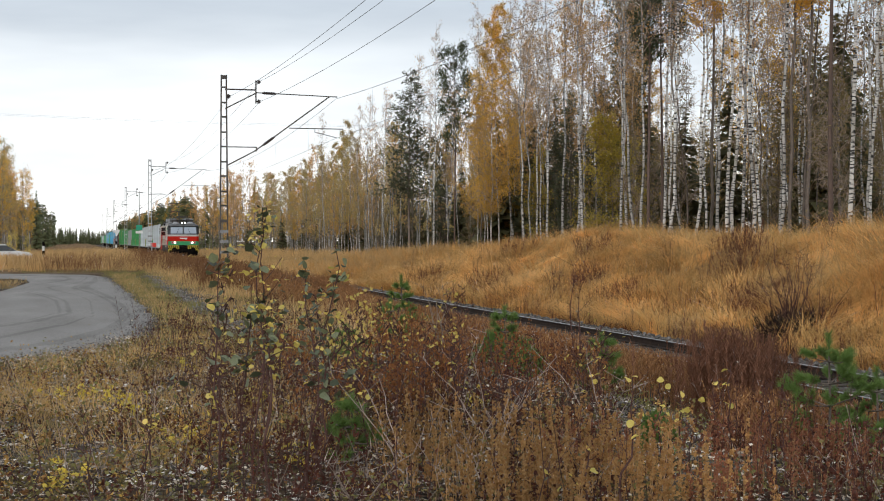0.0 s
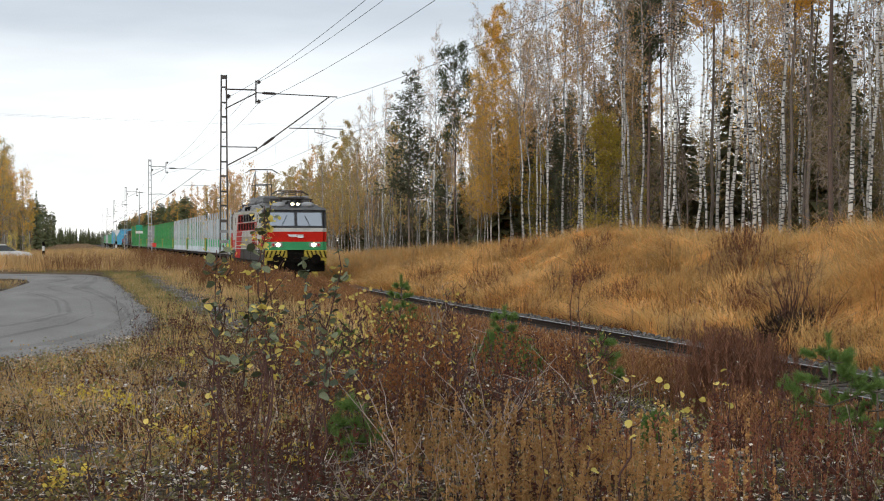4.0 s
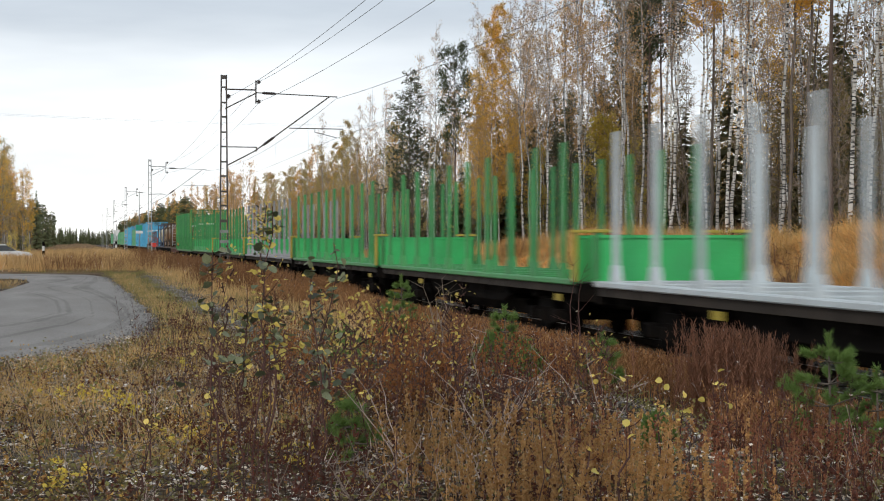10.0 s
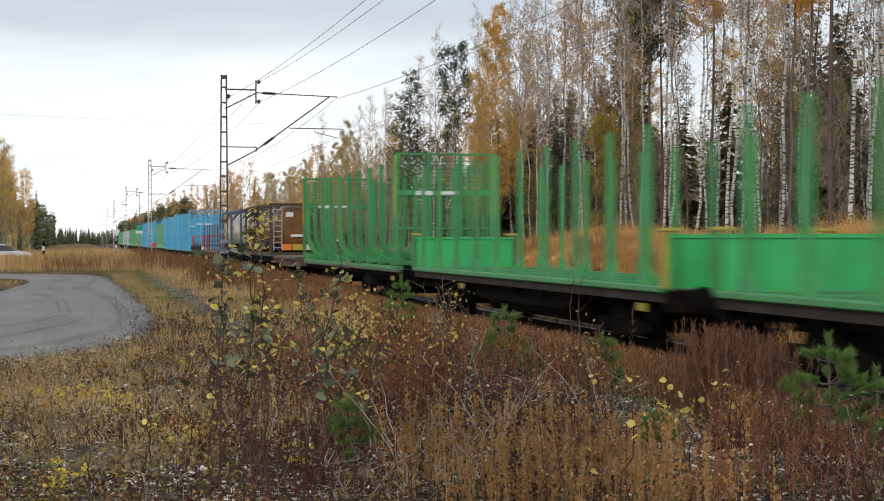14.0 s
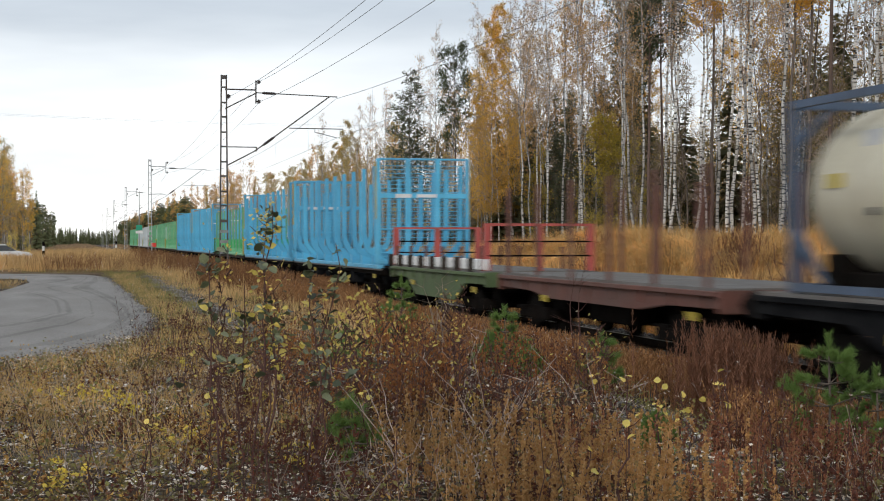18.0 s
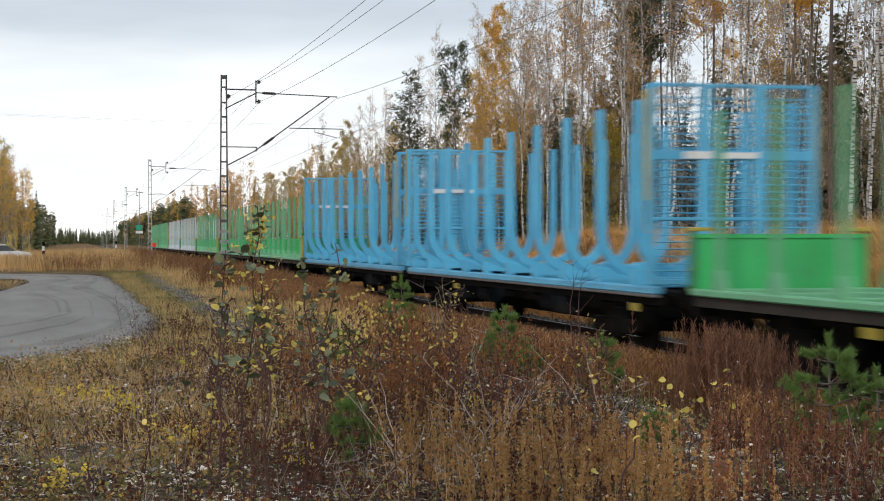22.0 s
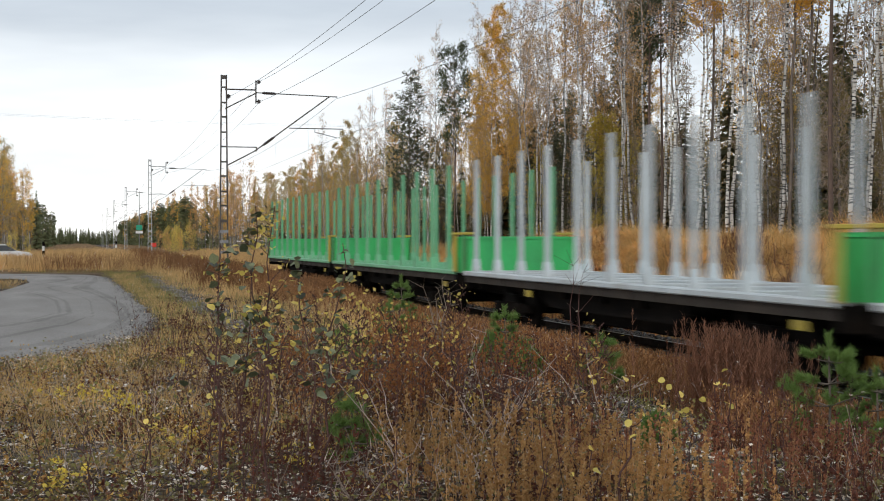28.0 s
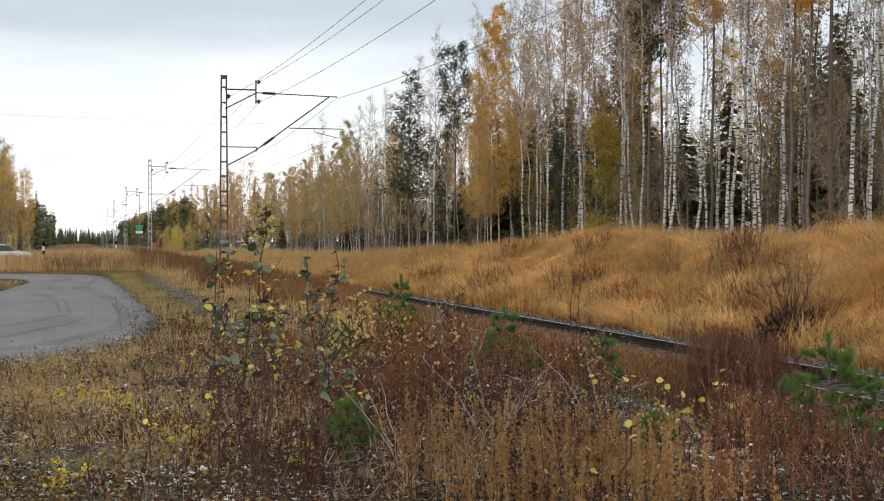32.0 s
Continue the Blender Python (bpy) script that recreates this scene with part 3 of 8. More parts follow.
def blades(base, height, width, lean, amount, curl=1.6, spin=None, rng=np.random):
    """Grass blades: arrays of places, heights, widths, and the way and amount by which each bends over."""
    n = len(base)
    f = np.array([0.0, 0.45, 0.8, 1.0])
    out = amount[:, None] * f[None] ** curl * height[:, None]
    up = height[:, None] * (f[None] - 0.5 * np.minimum(amount, 1.3)[:, None] ** 2 * f[None] ** (curl + 0.6))
    cx, cy = np.cos(lean), np.sin(lean)
    s = rng.uniform(0, 2 * math.pi, n) if spin is None else spin
    wx, wy = np.cos(s), np.sin(s)
    mid = np.stack([base[:, 0, None] + out * cx[:, None], base[:, 1, None] + out * cy[:, None], base[:, 2, None] + np.maximum(up, 0.01)], -1)
    w = width[:, None] * np.array([1.0, 0.9, 0.55])[None] / 2
    side = np.stack([wx, wy, np.zeros(n)], -1)
    L = mid[:, :3] - side[:, None] * w[..., None]
    R = mid[:, :3] + side[:, None] * w[..., None]
    V = np.concatenate([np.stack([L, R], 2).reshape(n, 6, 3), mid[:, 3:4]], 1)
    tri = np.array([(0, 1, 3), (0, 3, 2), (2, 3, 5), (2, 5, 4), (4, 5, 6)])
    T = tri[None] + (np.arange(n) * 7)[:, None, None]
    return V.reshape(-1, 3), T.reshape(-1, 3)


def flakes(centre, size, rng, flat=0.0, stretch=1.5):
    """Small leaves: a bent rhombus each, turned at random (flat=1: lying)."""
    n = len(centre)
    a = rng.normal(size=(n, 3))
    a[:, 2] *= 1 - flat
    a /= np.linalg.norm(a, axis=1)[:, None] + 1e-9
    b = rng.normal(size=(n, 3))
    b[:, 2] *= 1 - flat
    b -= (a * b).sum(1)[:, None] * a
    b /= np.linalg.norm(b, axis=1)[:, None] + 1e-9
    c = np.cross(a, b)
    s = np.asarray(size)[:, None]
    V = np.stack([centre - a * s * stretch / 2, centre + b * s / 2 + c * s * 0.12, centre + a * s * stretch / 2, centre - b * s / 2 + c * s * 0.12], 1)
    T = np.array([(0, 1, 2), (0, 2, 3)])[None] + (np.arange(n) * 4)[:, None, None]
    return V.reshape(-1, 3), T.reshape(-1, 3)


def ease(a, b, x):
    u = np.clip((np.asarray(x, float) - a) / (b - a), 0, 1)
    return u * u * (3 - 2 * u)


def crest(y):
    return np.interp(y, [-50, 20, 35, 58, 77, 112, 160, 220, 4000], [2.2, 2.1, 2.0, 1.62, 1.0, 0.52, 0.32, 0.15, 0.1])


def gz(x, y):
    """Height of the ground: heath, ditch beside the line, bank beyond it."""
    x, y = np.asarray(x, float), np.asarray(y, float)
    rough = 0.05 * np.sin(x * 1.3 + 0.7 * y) + 0.04 * np.sin(0.9 * y - 1.7 * x + 1) + 0.03 * np.sin(2.3 * x + 1.9 * y)
    z = 0.2 + rough * ease(1.9, 3.2, x) * ease(400, 150, y)
    z = z + (-0.42 - z) * ease(5.2, 8.2, x)
    c = crest(y) - 0.33 * ease(56, 40, y) + rough * 1.5 * ease(400, 150, y) + 0.12 * np.sin(0.23 * y + 0.5) * ease(300, 100, y)
    z = z + (c - z) * ease(12.4, 19.5, x)
    z = z - 0.3 * ease(0, -8, x) * ease(110, 130, y)
    return z


# ---- ground, road, track ----
def build_ground():
    xs = np.concatenate([[-2500, -900, -400, -200, -120, -80, -60, -45, -35, -27], np.arange(-20, 36, 0.8), [37, 40, 44, 50, 58, 70, 90, 130, 200, 400, 900, 2500]])
    ys = np.concatenate([[-400, -150, -60, -30, -15], np.arange(-8, 130, 1.0), np.arange(130, 300, 6), [320, 360, 420, 520, 700, 1000, 1600, 3000]])
    X, Y = np.meshgrid(xs, ys)
    V = np.stack([X, Y, gz(X, Y)], -1).reshape(-1, 3)
    nx, ny = len(xs), len(ys)
    i, j = np.meshgrid(np.arange(nx - 1), np.arange(ny - 1))
    a = (j * nx + i).ravel()
    T = np.concatenate([np.stack([a, a + 1, a + nx + 1], 1), np.stack([a, a + nx + 1, a + nx], 1)])
    me = tri_mesh("ground", V, T, [M["ground"]])
    me.polygons.foreach_set("use_smooth", np.ones(len(T), bool))
    tagged(new("ground", me), "brown heath ground with litter, moss and gravel", "ground", kind="structure")


ROAD_RIGHT = [(-30, -14), (-14, 3), (-6, 15), (-1.1, 22.7), (-0.3, 24.4), (0.5, 26.7), (1.35, 30.7), (1.6, 34.2), (1.7, 43), (1.6, 54.6), (1.45, 69.7), (1.25, 78), (0.4, 83.5), (-4.1, 87.5), (-14, 92), (-60, 104)]
ROAD_LEFT = [(-50, -12), (-32, 5), (-20, 17), (-13, 26), (-10, 31), (-8, 36), (-6, 42), (-4.6, 47), (-3.4, 52), (-2.6, 57), (-2.2, 64), (-2.0, 69), (-2.3, 73.5), (-4.0, 77), (-14, 82), (-60, 94)]


def edge_points(line, n):
    p = np.array(line, float)
    s = np.concatenate([[0], np.cumsum(np.linalg.norm(np.diff(p, axis=0), axis=1))])
    idx = np.linspace(0, len(p) - 1, n)
    return np.stack([np.interp(idx, np.arange(len(p)), p[:, k]) for k in (0, 1)], 1)


def build_road():
    n, m = 420, 110
    A, B = edge_points(ROAD_RIGHT, n), edge_points(ROAD_LEFT, n)
    rng = np.random.RandomState(3)
    u = np.linspace(0, 1, m)
    P = A[:, None] * (1 - u)[None, :, None] + B[:, None] * u[None, :, None]
    fray = np.exp(-np.arange(m) / 4.0)
    P = P + (rng.normal(size=A.shape) * 0.09)[:, None] * fray[None, :, None]
    crown = 0.03 + 0.05 * np.sin(np.pi * u)[None] - 0.025 * np.cos(u * 4 * np.pi)[None] * np.sin(np.pi * u)[None]
    Z = 0.2 + crown + np.zeros((n, m))
    V = np.concatenate([P, Z[..., None]], -1).reshape(-1, 3)
    i, j = np.meshgrid(np.arange(m - 1), np.arange(n - 1))
    a = (j * m + i).ravel()
    T = np.concatenate([np.stack([a, a + 1, a + m + 1], 1), np.stack([a, a + m + 1, a + m], 1)])
    wide = np.linalg.norm(A - B, axis=1)[j.ravel()] * u[i.ravel()]
    lane = np.zeros(len(wide), bool)
    for d in (1.2, 1.5, 2.7, 4.3, 4.7):
        lane |= np.abs(wide - d + 0.2 * np.sin(j.ravel() * 0.03 + d * 2)) < 0.12 + 0.08 * np.sin(0.021 * j.ravel() + 7 * d)
    me = tri_mesh("road", V, T, [M["road"], M["road_track"]], np.concatenate([lane, lane]))
    me.polygons.foreach_set("use_smooth", np.ones(len(T), bool))
    tagged(new("road", me), "grey packed gravel road with faint wheel tracks", "road", kind="structure")
    # loose stones along the verge
    rng = np.random.RandomState(4)
    k = 6000
    q = A[rng.randint(56, 307, k)] + rng.normal(size=(k, 2)) * np.array([0.5, 0.8])
    stones = rocks(np.column_stack([q, np.full(k, 0.235)]), rng.uniform(0.006, 0.024, k), rng)
    tagged(new("verge_stones", tri_mesh("verge_stones", *stones, [M["stone"]])), "loose grey stones along the gravel road", "gravel", kind="stuff")


def rocks(c, r, rng):
    """Angular stones: a jittered octahedron each."""
    n = len(c)
    base = np.array([(1, 0, 0), (0, 1, 0), (-1, 0, 0), (0, -1, 0), (0, 0, 0.8), (0, 0, -0.8)], float)
    V = base[None] * rng.uniform(0.6, 1.3, (n, 6, 1)) + rng.normal(size=(n, 6, 3)) * 0.18
    a = rng.uniform(0, 2 * np.pi, n)
    ca, sa = np.cos(a)[:, None], np.sin(a)[:, None]
    V = np.stack([V[..., 0] * ca - V[..., 1] * sa, V[..., 0] * sa + V[..., 1] * ca, V[..., 2]], -1)
    V = V * np.asarray(r)[:, None, None] + np.asarray(c)[:, None]
    F = np.array([(0, 1, 4), (1, 2, 4), (2, 3, 4), (3, 0, 4), (1, 0, 5), (2, 1, 5), (3, 2, 5), (0, 3, 5)])
    T = F[None] + (np.arange(n) * 6)[:, None, None]
    return V.reshape(-1, 3), T.reshape(-1, 3)


def build_track():
    track = empty("railway_track", "single railway track on dark crushed stone ballast", "railway", kind="structure")
    bm = bmesh.new()
    prism(bm, [(8.0, -0.75), (8.9, -0.24), (9.4, -0.19), (11.4, -0.19), (11.55, -0.09), (12.1, -0.08), (12.95, -0.75)], -60, 900)
    part("ballast_bed", bm, M["ballast"], track)
    for side in (-1, 1):
        x = AXIS + side * 0.797
        bm = bmesh.new()
        prism(bm, [(x - 0.07, -0.158), (x + 0.07, -0.158), (x + 0.07, -0.145), (x + 0.012, -0.128), (x + 0.012, -0.045), (x + 0.034, -0.03), (x + 0.034, -0.006), (x - 0.034, -0.006), (x - 0.034, -0.03), (x - 0.012, -0.045), (x - 0.012, -0.128), (x - 0.07, -0.145)], -60, 900)
        rail = part("rail", bm, M["rail_side"], track, "rusty steel rail with a bright running surface")
        bm = bmesh.new()
        prism(bm, [(x - 0.03, -0.006), (x + 0.03, -0.006), (x + 0.024, 0.0), (x - 0.024, 0.0)], -60, 900)
        part("running_surface", bm, M["rail_top"], rail)
    bm = bmesh.new()
    box(bm, 0, 0, 0, 2.6, 0.24, 0.16, 0.015)
    first = None
    for i in range(190):
        y = 12 + i * 0.61
        if first is None:
            first = part("sleeper", bm, M["sleeper"], track)
            first.matrix_basis = pose(AXIS, y, -0.243)
        else:
            same("sleeper", first, AXIS + 0.01 * math.sin(i * 7.1), y, -0.243 + 0.008 * math.sin(i * 3.7), 0.5 * math.sin(i * 1.9), track)
    rng = np.random.RandomState(11)
    n = 9000
    x = np.where(rng.rand(n) < 0.6, rng.uniform(11.42, 12.7, n), rng.uniform(8.4, 11.4, n))
    y = rng.uniform(12, 95, n)
    z = np.interp(x, [8.0, 8.9, 9.4, 11.4, 11.55, 12.1, 12.95], [-0.75, -0.24, -0.19, -0.19, -0.09, -0.08, -0.75]) + rng.uniform(-0.01, 0.03, n)
    r = rng.uniform(0.025, 0.062, n)
    tagged(new("ballast_stones", tri_mesh("ballast_stones", *rocks(np.column_stack([x, y, z]), r, rng), [M["stone"]])), "crushed grey ballast stones beside the rails", "gravel", kind="stuff")


# ---- overhead line ----
def wire(name, spans, r, label, sag):
    """A wire hung from point to point."""
    run = []
    for a, b in zip(spans[:-1], spans[1:]):
        a, b = np.array(a, float), np.array(b, float)
        f = np.linspace(0, 1, 17)[:-1, None]
        p = a + (b - a) * f
        p[:, 2] -= 4 * sag * (f * (1 - f))[:, 0]
        run.append(p)
    run = np.vstack(run + [np.array(spans[-1:], float)])
    h = Heap()
    h.add(*tube(run, np.full(len(run), r), 4))
    tagged(new(name, h.mesh(name, [M["wire"]])), label, "wire")


def catenary_mast(m, tall, reach, near=True):
    """A lattice mast of two channels and battens, with bracket, cantilever and insulators."""
    mast = empty("catenary_mast", "weathered steel lattice mast carrying overhead line brackets", "mast", "masts along the line", m)
    # far masts take the paler steel, with distance haze in its colour
    steel = M["mast"] if near else M["far_haze_steel"]
    foot, top = 0.17, 0.10
    base = -0.6
    for s in (-1, 1):
        bm = bmesh.new()
        lo = [(s * foot - 0.028, -0.05), (s * foot + 0.028, -0.05), (s * foot + 0.028, 0.05), (s * foot - 0.028, 0.05)]
        hi = [(s * top - 0.028, -0.05), (s * top + 0.028, -0.05), (s * top + 0.028, 0.05), (s * top - 0.028, 0.05)]
        a = [bm.verts.new((u, v, base)) for u, v in lo]
        b = [bm.verts.new((u, v, tall)) for u, v in hi]
        bm.faces.new(a[::-1])
        bm.faces.new(b)
        for i in range(4):
            bm.faces.new((a[i], a[(i + 1) % 4], b[(i + 1) % 4], b[i]))
        part("channel", bm, steel, mast)
    z = 0.25
    i = 0
    while z < tall - 0.2:
        w = foot + (top - foot) * (z - base) / (tall - base)
        bm = bmesh.new()
        box(bm, 0, -0.055, z, 2 * w + 0.05, 0.012, 0.12 if z < 2.8 else 0.07)
        part("batten", bm, M["galvanised"] if z < 2.6 else steel, mast)
        z += 0.42 if z < 2.6 else 0.58 if i % 2 else 0.62
        i += 1
    bm = bmesh.new()
    box(bm, 0, -0.055, tall - 0.1, 0.26, 0.014, 0.16)
    part("cap_plate", bm, steel, mast)
    # upper bracket with the feeder insulators
    bm = bmesh.new()
    rod(bm, (0.05, 0, tall - 0.58), (1.30, 0, tall - 0.59), 0.03)
    rod(bm, (0.05, 0, tall - 1.37), (1.32, 0, tall - 0.71), 0.025)
    rod(bm, (1.30, 0, tall - 1.14), (1.30, 0, tall - 0.20), 0.03)
    part("feeder_bracket", bm, steel, mast)
    for z in (tall - 0.26, tall - 1.06):
        bm = bmesh.new()
        rod(bm, (1.30, 0, z), (1.44, 0, z), 0.02, n=8)
        rod(bm, (1.40, 0, z - 0.085), (1.40, 0, z + 0.085), 0.05, 0.035, n=10)
        rod(bm, (1.46, 0, z - 0.05), (1.46, 0, z + 0.06), 0.03, n=8)
        part("feeder_insulator", bm, M["insulator"], mast)
    bm = bmesh.new()
    rod(bm, (0.08, 0, tall - 0.87), (0.22, 0, tall - 0.87), 0.02, n=8)
    rod(bm, (0.18, 0, tall - 0.96), (0.18, 0, tall - 0.78), 0.05, 0.035, n=10)
    rod(bm, (0.24, 0, tall - 0.92), (0.24, 0, tall - 0.81), 0.03, n=8)
    part("mast_insulator", bm, M["insulator"], mast)
    # cantilever: stay, strut and registration arm
    bm = bmesh.new()
    rod(bm, (1.32, 0, tall - 0.70), (reach + 0.05, 0, tall - 0.81), 0.022)
    part("top_stay", bm, steel, mast)
    bm = bmesh.new()
    rod(bm, (0.1, 0, 5.01), (1.34, 0, 5.67), 0.026)
    rod(bm, (0.1, 0, 5.78), (1.34, 0, 5.78), 0.022)
    rod(bm, (1.32, 0, 5.60), (1.32, 0, 5.80), 0.03)
    rod(bm, (1.30, 0, 5.66), (reach - 0.28, 0, tall - 0.81), 0.026)
    part("cantilever_strut", bm, steel, mast)
    for a, b in (((1.55, 0, tall - 0.706), (2.13, 0, tall - 0.73)), ((1.59, 0, 5.865), (2.05, 0, 6.205))):
        bm = bmesh.new()
        a, b = Vector(a), Vector(b)
        d = b - a
        rod(bm, a, a + d * 0.12, 0.03, 0.05, n=12)
        rod(bm, a + d * 0.12, b - d * 0.12, 0.052, n=12)
        rod(bm, b - d * 0.12, b, 0.05, 0.03, n=12)
        for k in range(5):
            p = a + d * (0.16 + 0.15 * k)
            rod(bm, p, p + d * 0.05, 0.06, n=12)
        part("rod_insulator", bm, M["insulator"], mast)
    bm = bmesh.new()
    rod(bm, (2.65, 0, 6.58), (reach + 0.29, 0, 6.57), 0.02)
    rod(bm, (3.72, 0, 6.57), (3.72, 0, 6.42), 0.015)
    rod(bm, (3.72, 0, 6.43), (reach + 0.02, 0, 6.21), 0.014)
    part("registration_arm", bm, steel, mast)
    return mast


def build_overhead():
    reach = 4.6
    ys = [-4.0, 65.1, 134.0, 203.0, 270.0, 336.0, 402.0]
    for i, y in enumerate(ys):
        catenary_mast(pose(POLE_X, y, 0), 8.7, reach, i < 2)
    ys = [ys[0] - 68] + ys + [470, 540]
    wire("contact_wire", [(POLE_X + reach + (0.15 if i % 2 else -0.05), y, 6.17) for i, y in enumerate(ys)], 0.008, "thin dark contact wire above the track", 0.08)
    wire("messenger_wire", [(POLE_X + reach, y, 7.82) for y in ys], 0.009, "sagging carrier wire above the contact wire", 0.75)
    wire("feeder_wire", [(POLE_X + 1.46, y, 8.46) for y in ys], 0.008, "thin feeder wire along the masts", 0.69)
    wire("feeder_wire", [(POLE_X + 1.46, y, 7.64) for y in ys], 0.008, "thin feeder wire along the masts", 0.69)
    wire("return_wire", [(POLE_X + 0.24, y, 7.83) for y in ys], 0.008, "thin return wire along the masts", 0.72)
    # droppers between carrier and contact wire
    for a, b in zip(ys[1:5], ys[2:6]):
        for f in (0.12, 0.3, 0.5, 0.7, 0.88):
            y = a + (b - a) * f
            bm = bmesh.new()
            rod(bm, (POLE_X + reach + 0.02, y, 6.17 - 0.32 * f * (1 - f)), (POLE_X + reach, y, 7.82 - 3.0 * f * (1 - f)), 0.004, n=4)
            tagged(part("dropper_wire", bm, M["wire"]), "thin dropper between carrier and contact wire", "wire", "droppers")
    # a power line far beyond, crossing above the railway between two pylons
    for x in (-75, 175):
        py = empty("power_pylon", "distant steel power pylon", "pylon", "pylons", pose(x, 300, 0))
        bm = bmesh.new()
        for sx in (-1, 1):
            for sy in (-1, 1):
                rod(bm, (sx * 2.2, sy * 2.2, -1), (sx * 0.3, sy * 0.3, 31), 0.12, n=5)
        part("tower", bm, M["galvanised"], py)
        bm = bmesh.new()
        rod(bm, (0, -4, 28), (0, 4, 28), 0.15, n=5)
        part("crossarm", bm, M["galvanised"], py)
    for k in (-3.5, 3.5):
        wire("power_line", [(-75, 300 + k, 28.0 + 0.04 * k), (175, 300 + k, 28.0 + 0.04 * k)], 0.011, "faint power line crossing above the railway", 4.2)


build_ground()
build_road()
build_track()
build_overhead()


# ---- the train ----
def bogie(parent, y, wheel_r=0.46, base=1.8, name="bogie"):
    bm = bmesh.new()
    for s in (-1, 1):
        prism(bm, [(-base / 2 - 0.45, 0.42), (-base / 2 - 0.45, 0.58), (-0.5, 0.52), (-0.35, 0.78), (0.35, 0.78), (0.5, 0.52), (base / 2 + 0.45, 0.58), (base / 2 + 0.45, 0.42), (0.6, 0.36), (0.3, 0.28), (-0.3, 0.28), (-0.6, 0.36)], s * 1.02 - 0.06, s * 1.02 + 0.06, "x")
        for e in (-1, 1):
            box(bm, s * 1.1, e * base / 2, 0.47, 0.2, 0.28, 0.26, 0.03)
    box(bm, 0, 0, 0.62, 2.1, 0.5, 0.2)
    for k in (-0.14, 0.14):
        rod(bm, (-1.08, k, 0.34), (-1.08, k, 0.62), 0.07)
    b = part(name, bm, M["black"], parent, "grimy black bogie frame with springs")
    b.location.y = y
    for e in (-1, 1):
        bm = bmesh.new()
        for s in (-1, 1):
            rod(bm, (s * 0.72, 0, 0), (s * 0.86, 0, 0), wheel_r, n=24)
            rod(bm, (s * 0.70, 0, 0), (s * 0.73, 0, 0), wheel_r + 0.03, n=24)
            rod(bm, (s * 0.86, 0, 0), (s * 0.9, 0, 0), 0.16, n=12)
        rod(bm, (-0.75, 0, 0), (0.75, 0, 0), 0.08)
        w = part("wheelset", bm, M["black"], b)
        w.location = (0, e * base / 2, wheel_r)
    return b


def buffers(parent, half, z=1.04):
    for e in (-1, 1):
        for s in (-0.95, 0.95):
            bm = bmesh.new()
            rod(bm, (s, e * (half - 0.62), z), (s, e * (half - 0.2), z), 0.09, n=12)
            rod(bm, (s, e * (half - 0.08), z), (s, e * half, z), 0.22, 0.2, n=16)
            rod(bm, (s, e * (half - 0.25), z), (s, e * (half - 0.08), z), 0.07, n=10)
            part("buffer", bm, M["black"], parent)


def yellow_marks(parent, half, x=-1.43, z=0.88):
    """Small yellow inspection plates on the frame."""
    for y in (-half + 1.0, half * 0.42):
        bm = bmesh.new()
        box(bm, x, y, z, 0.02, 0.36, 0.13, 0.004)
        part("yellow_plate", bm, M["hazard"], parent)


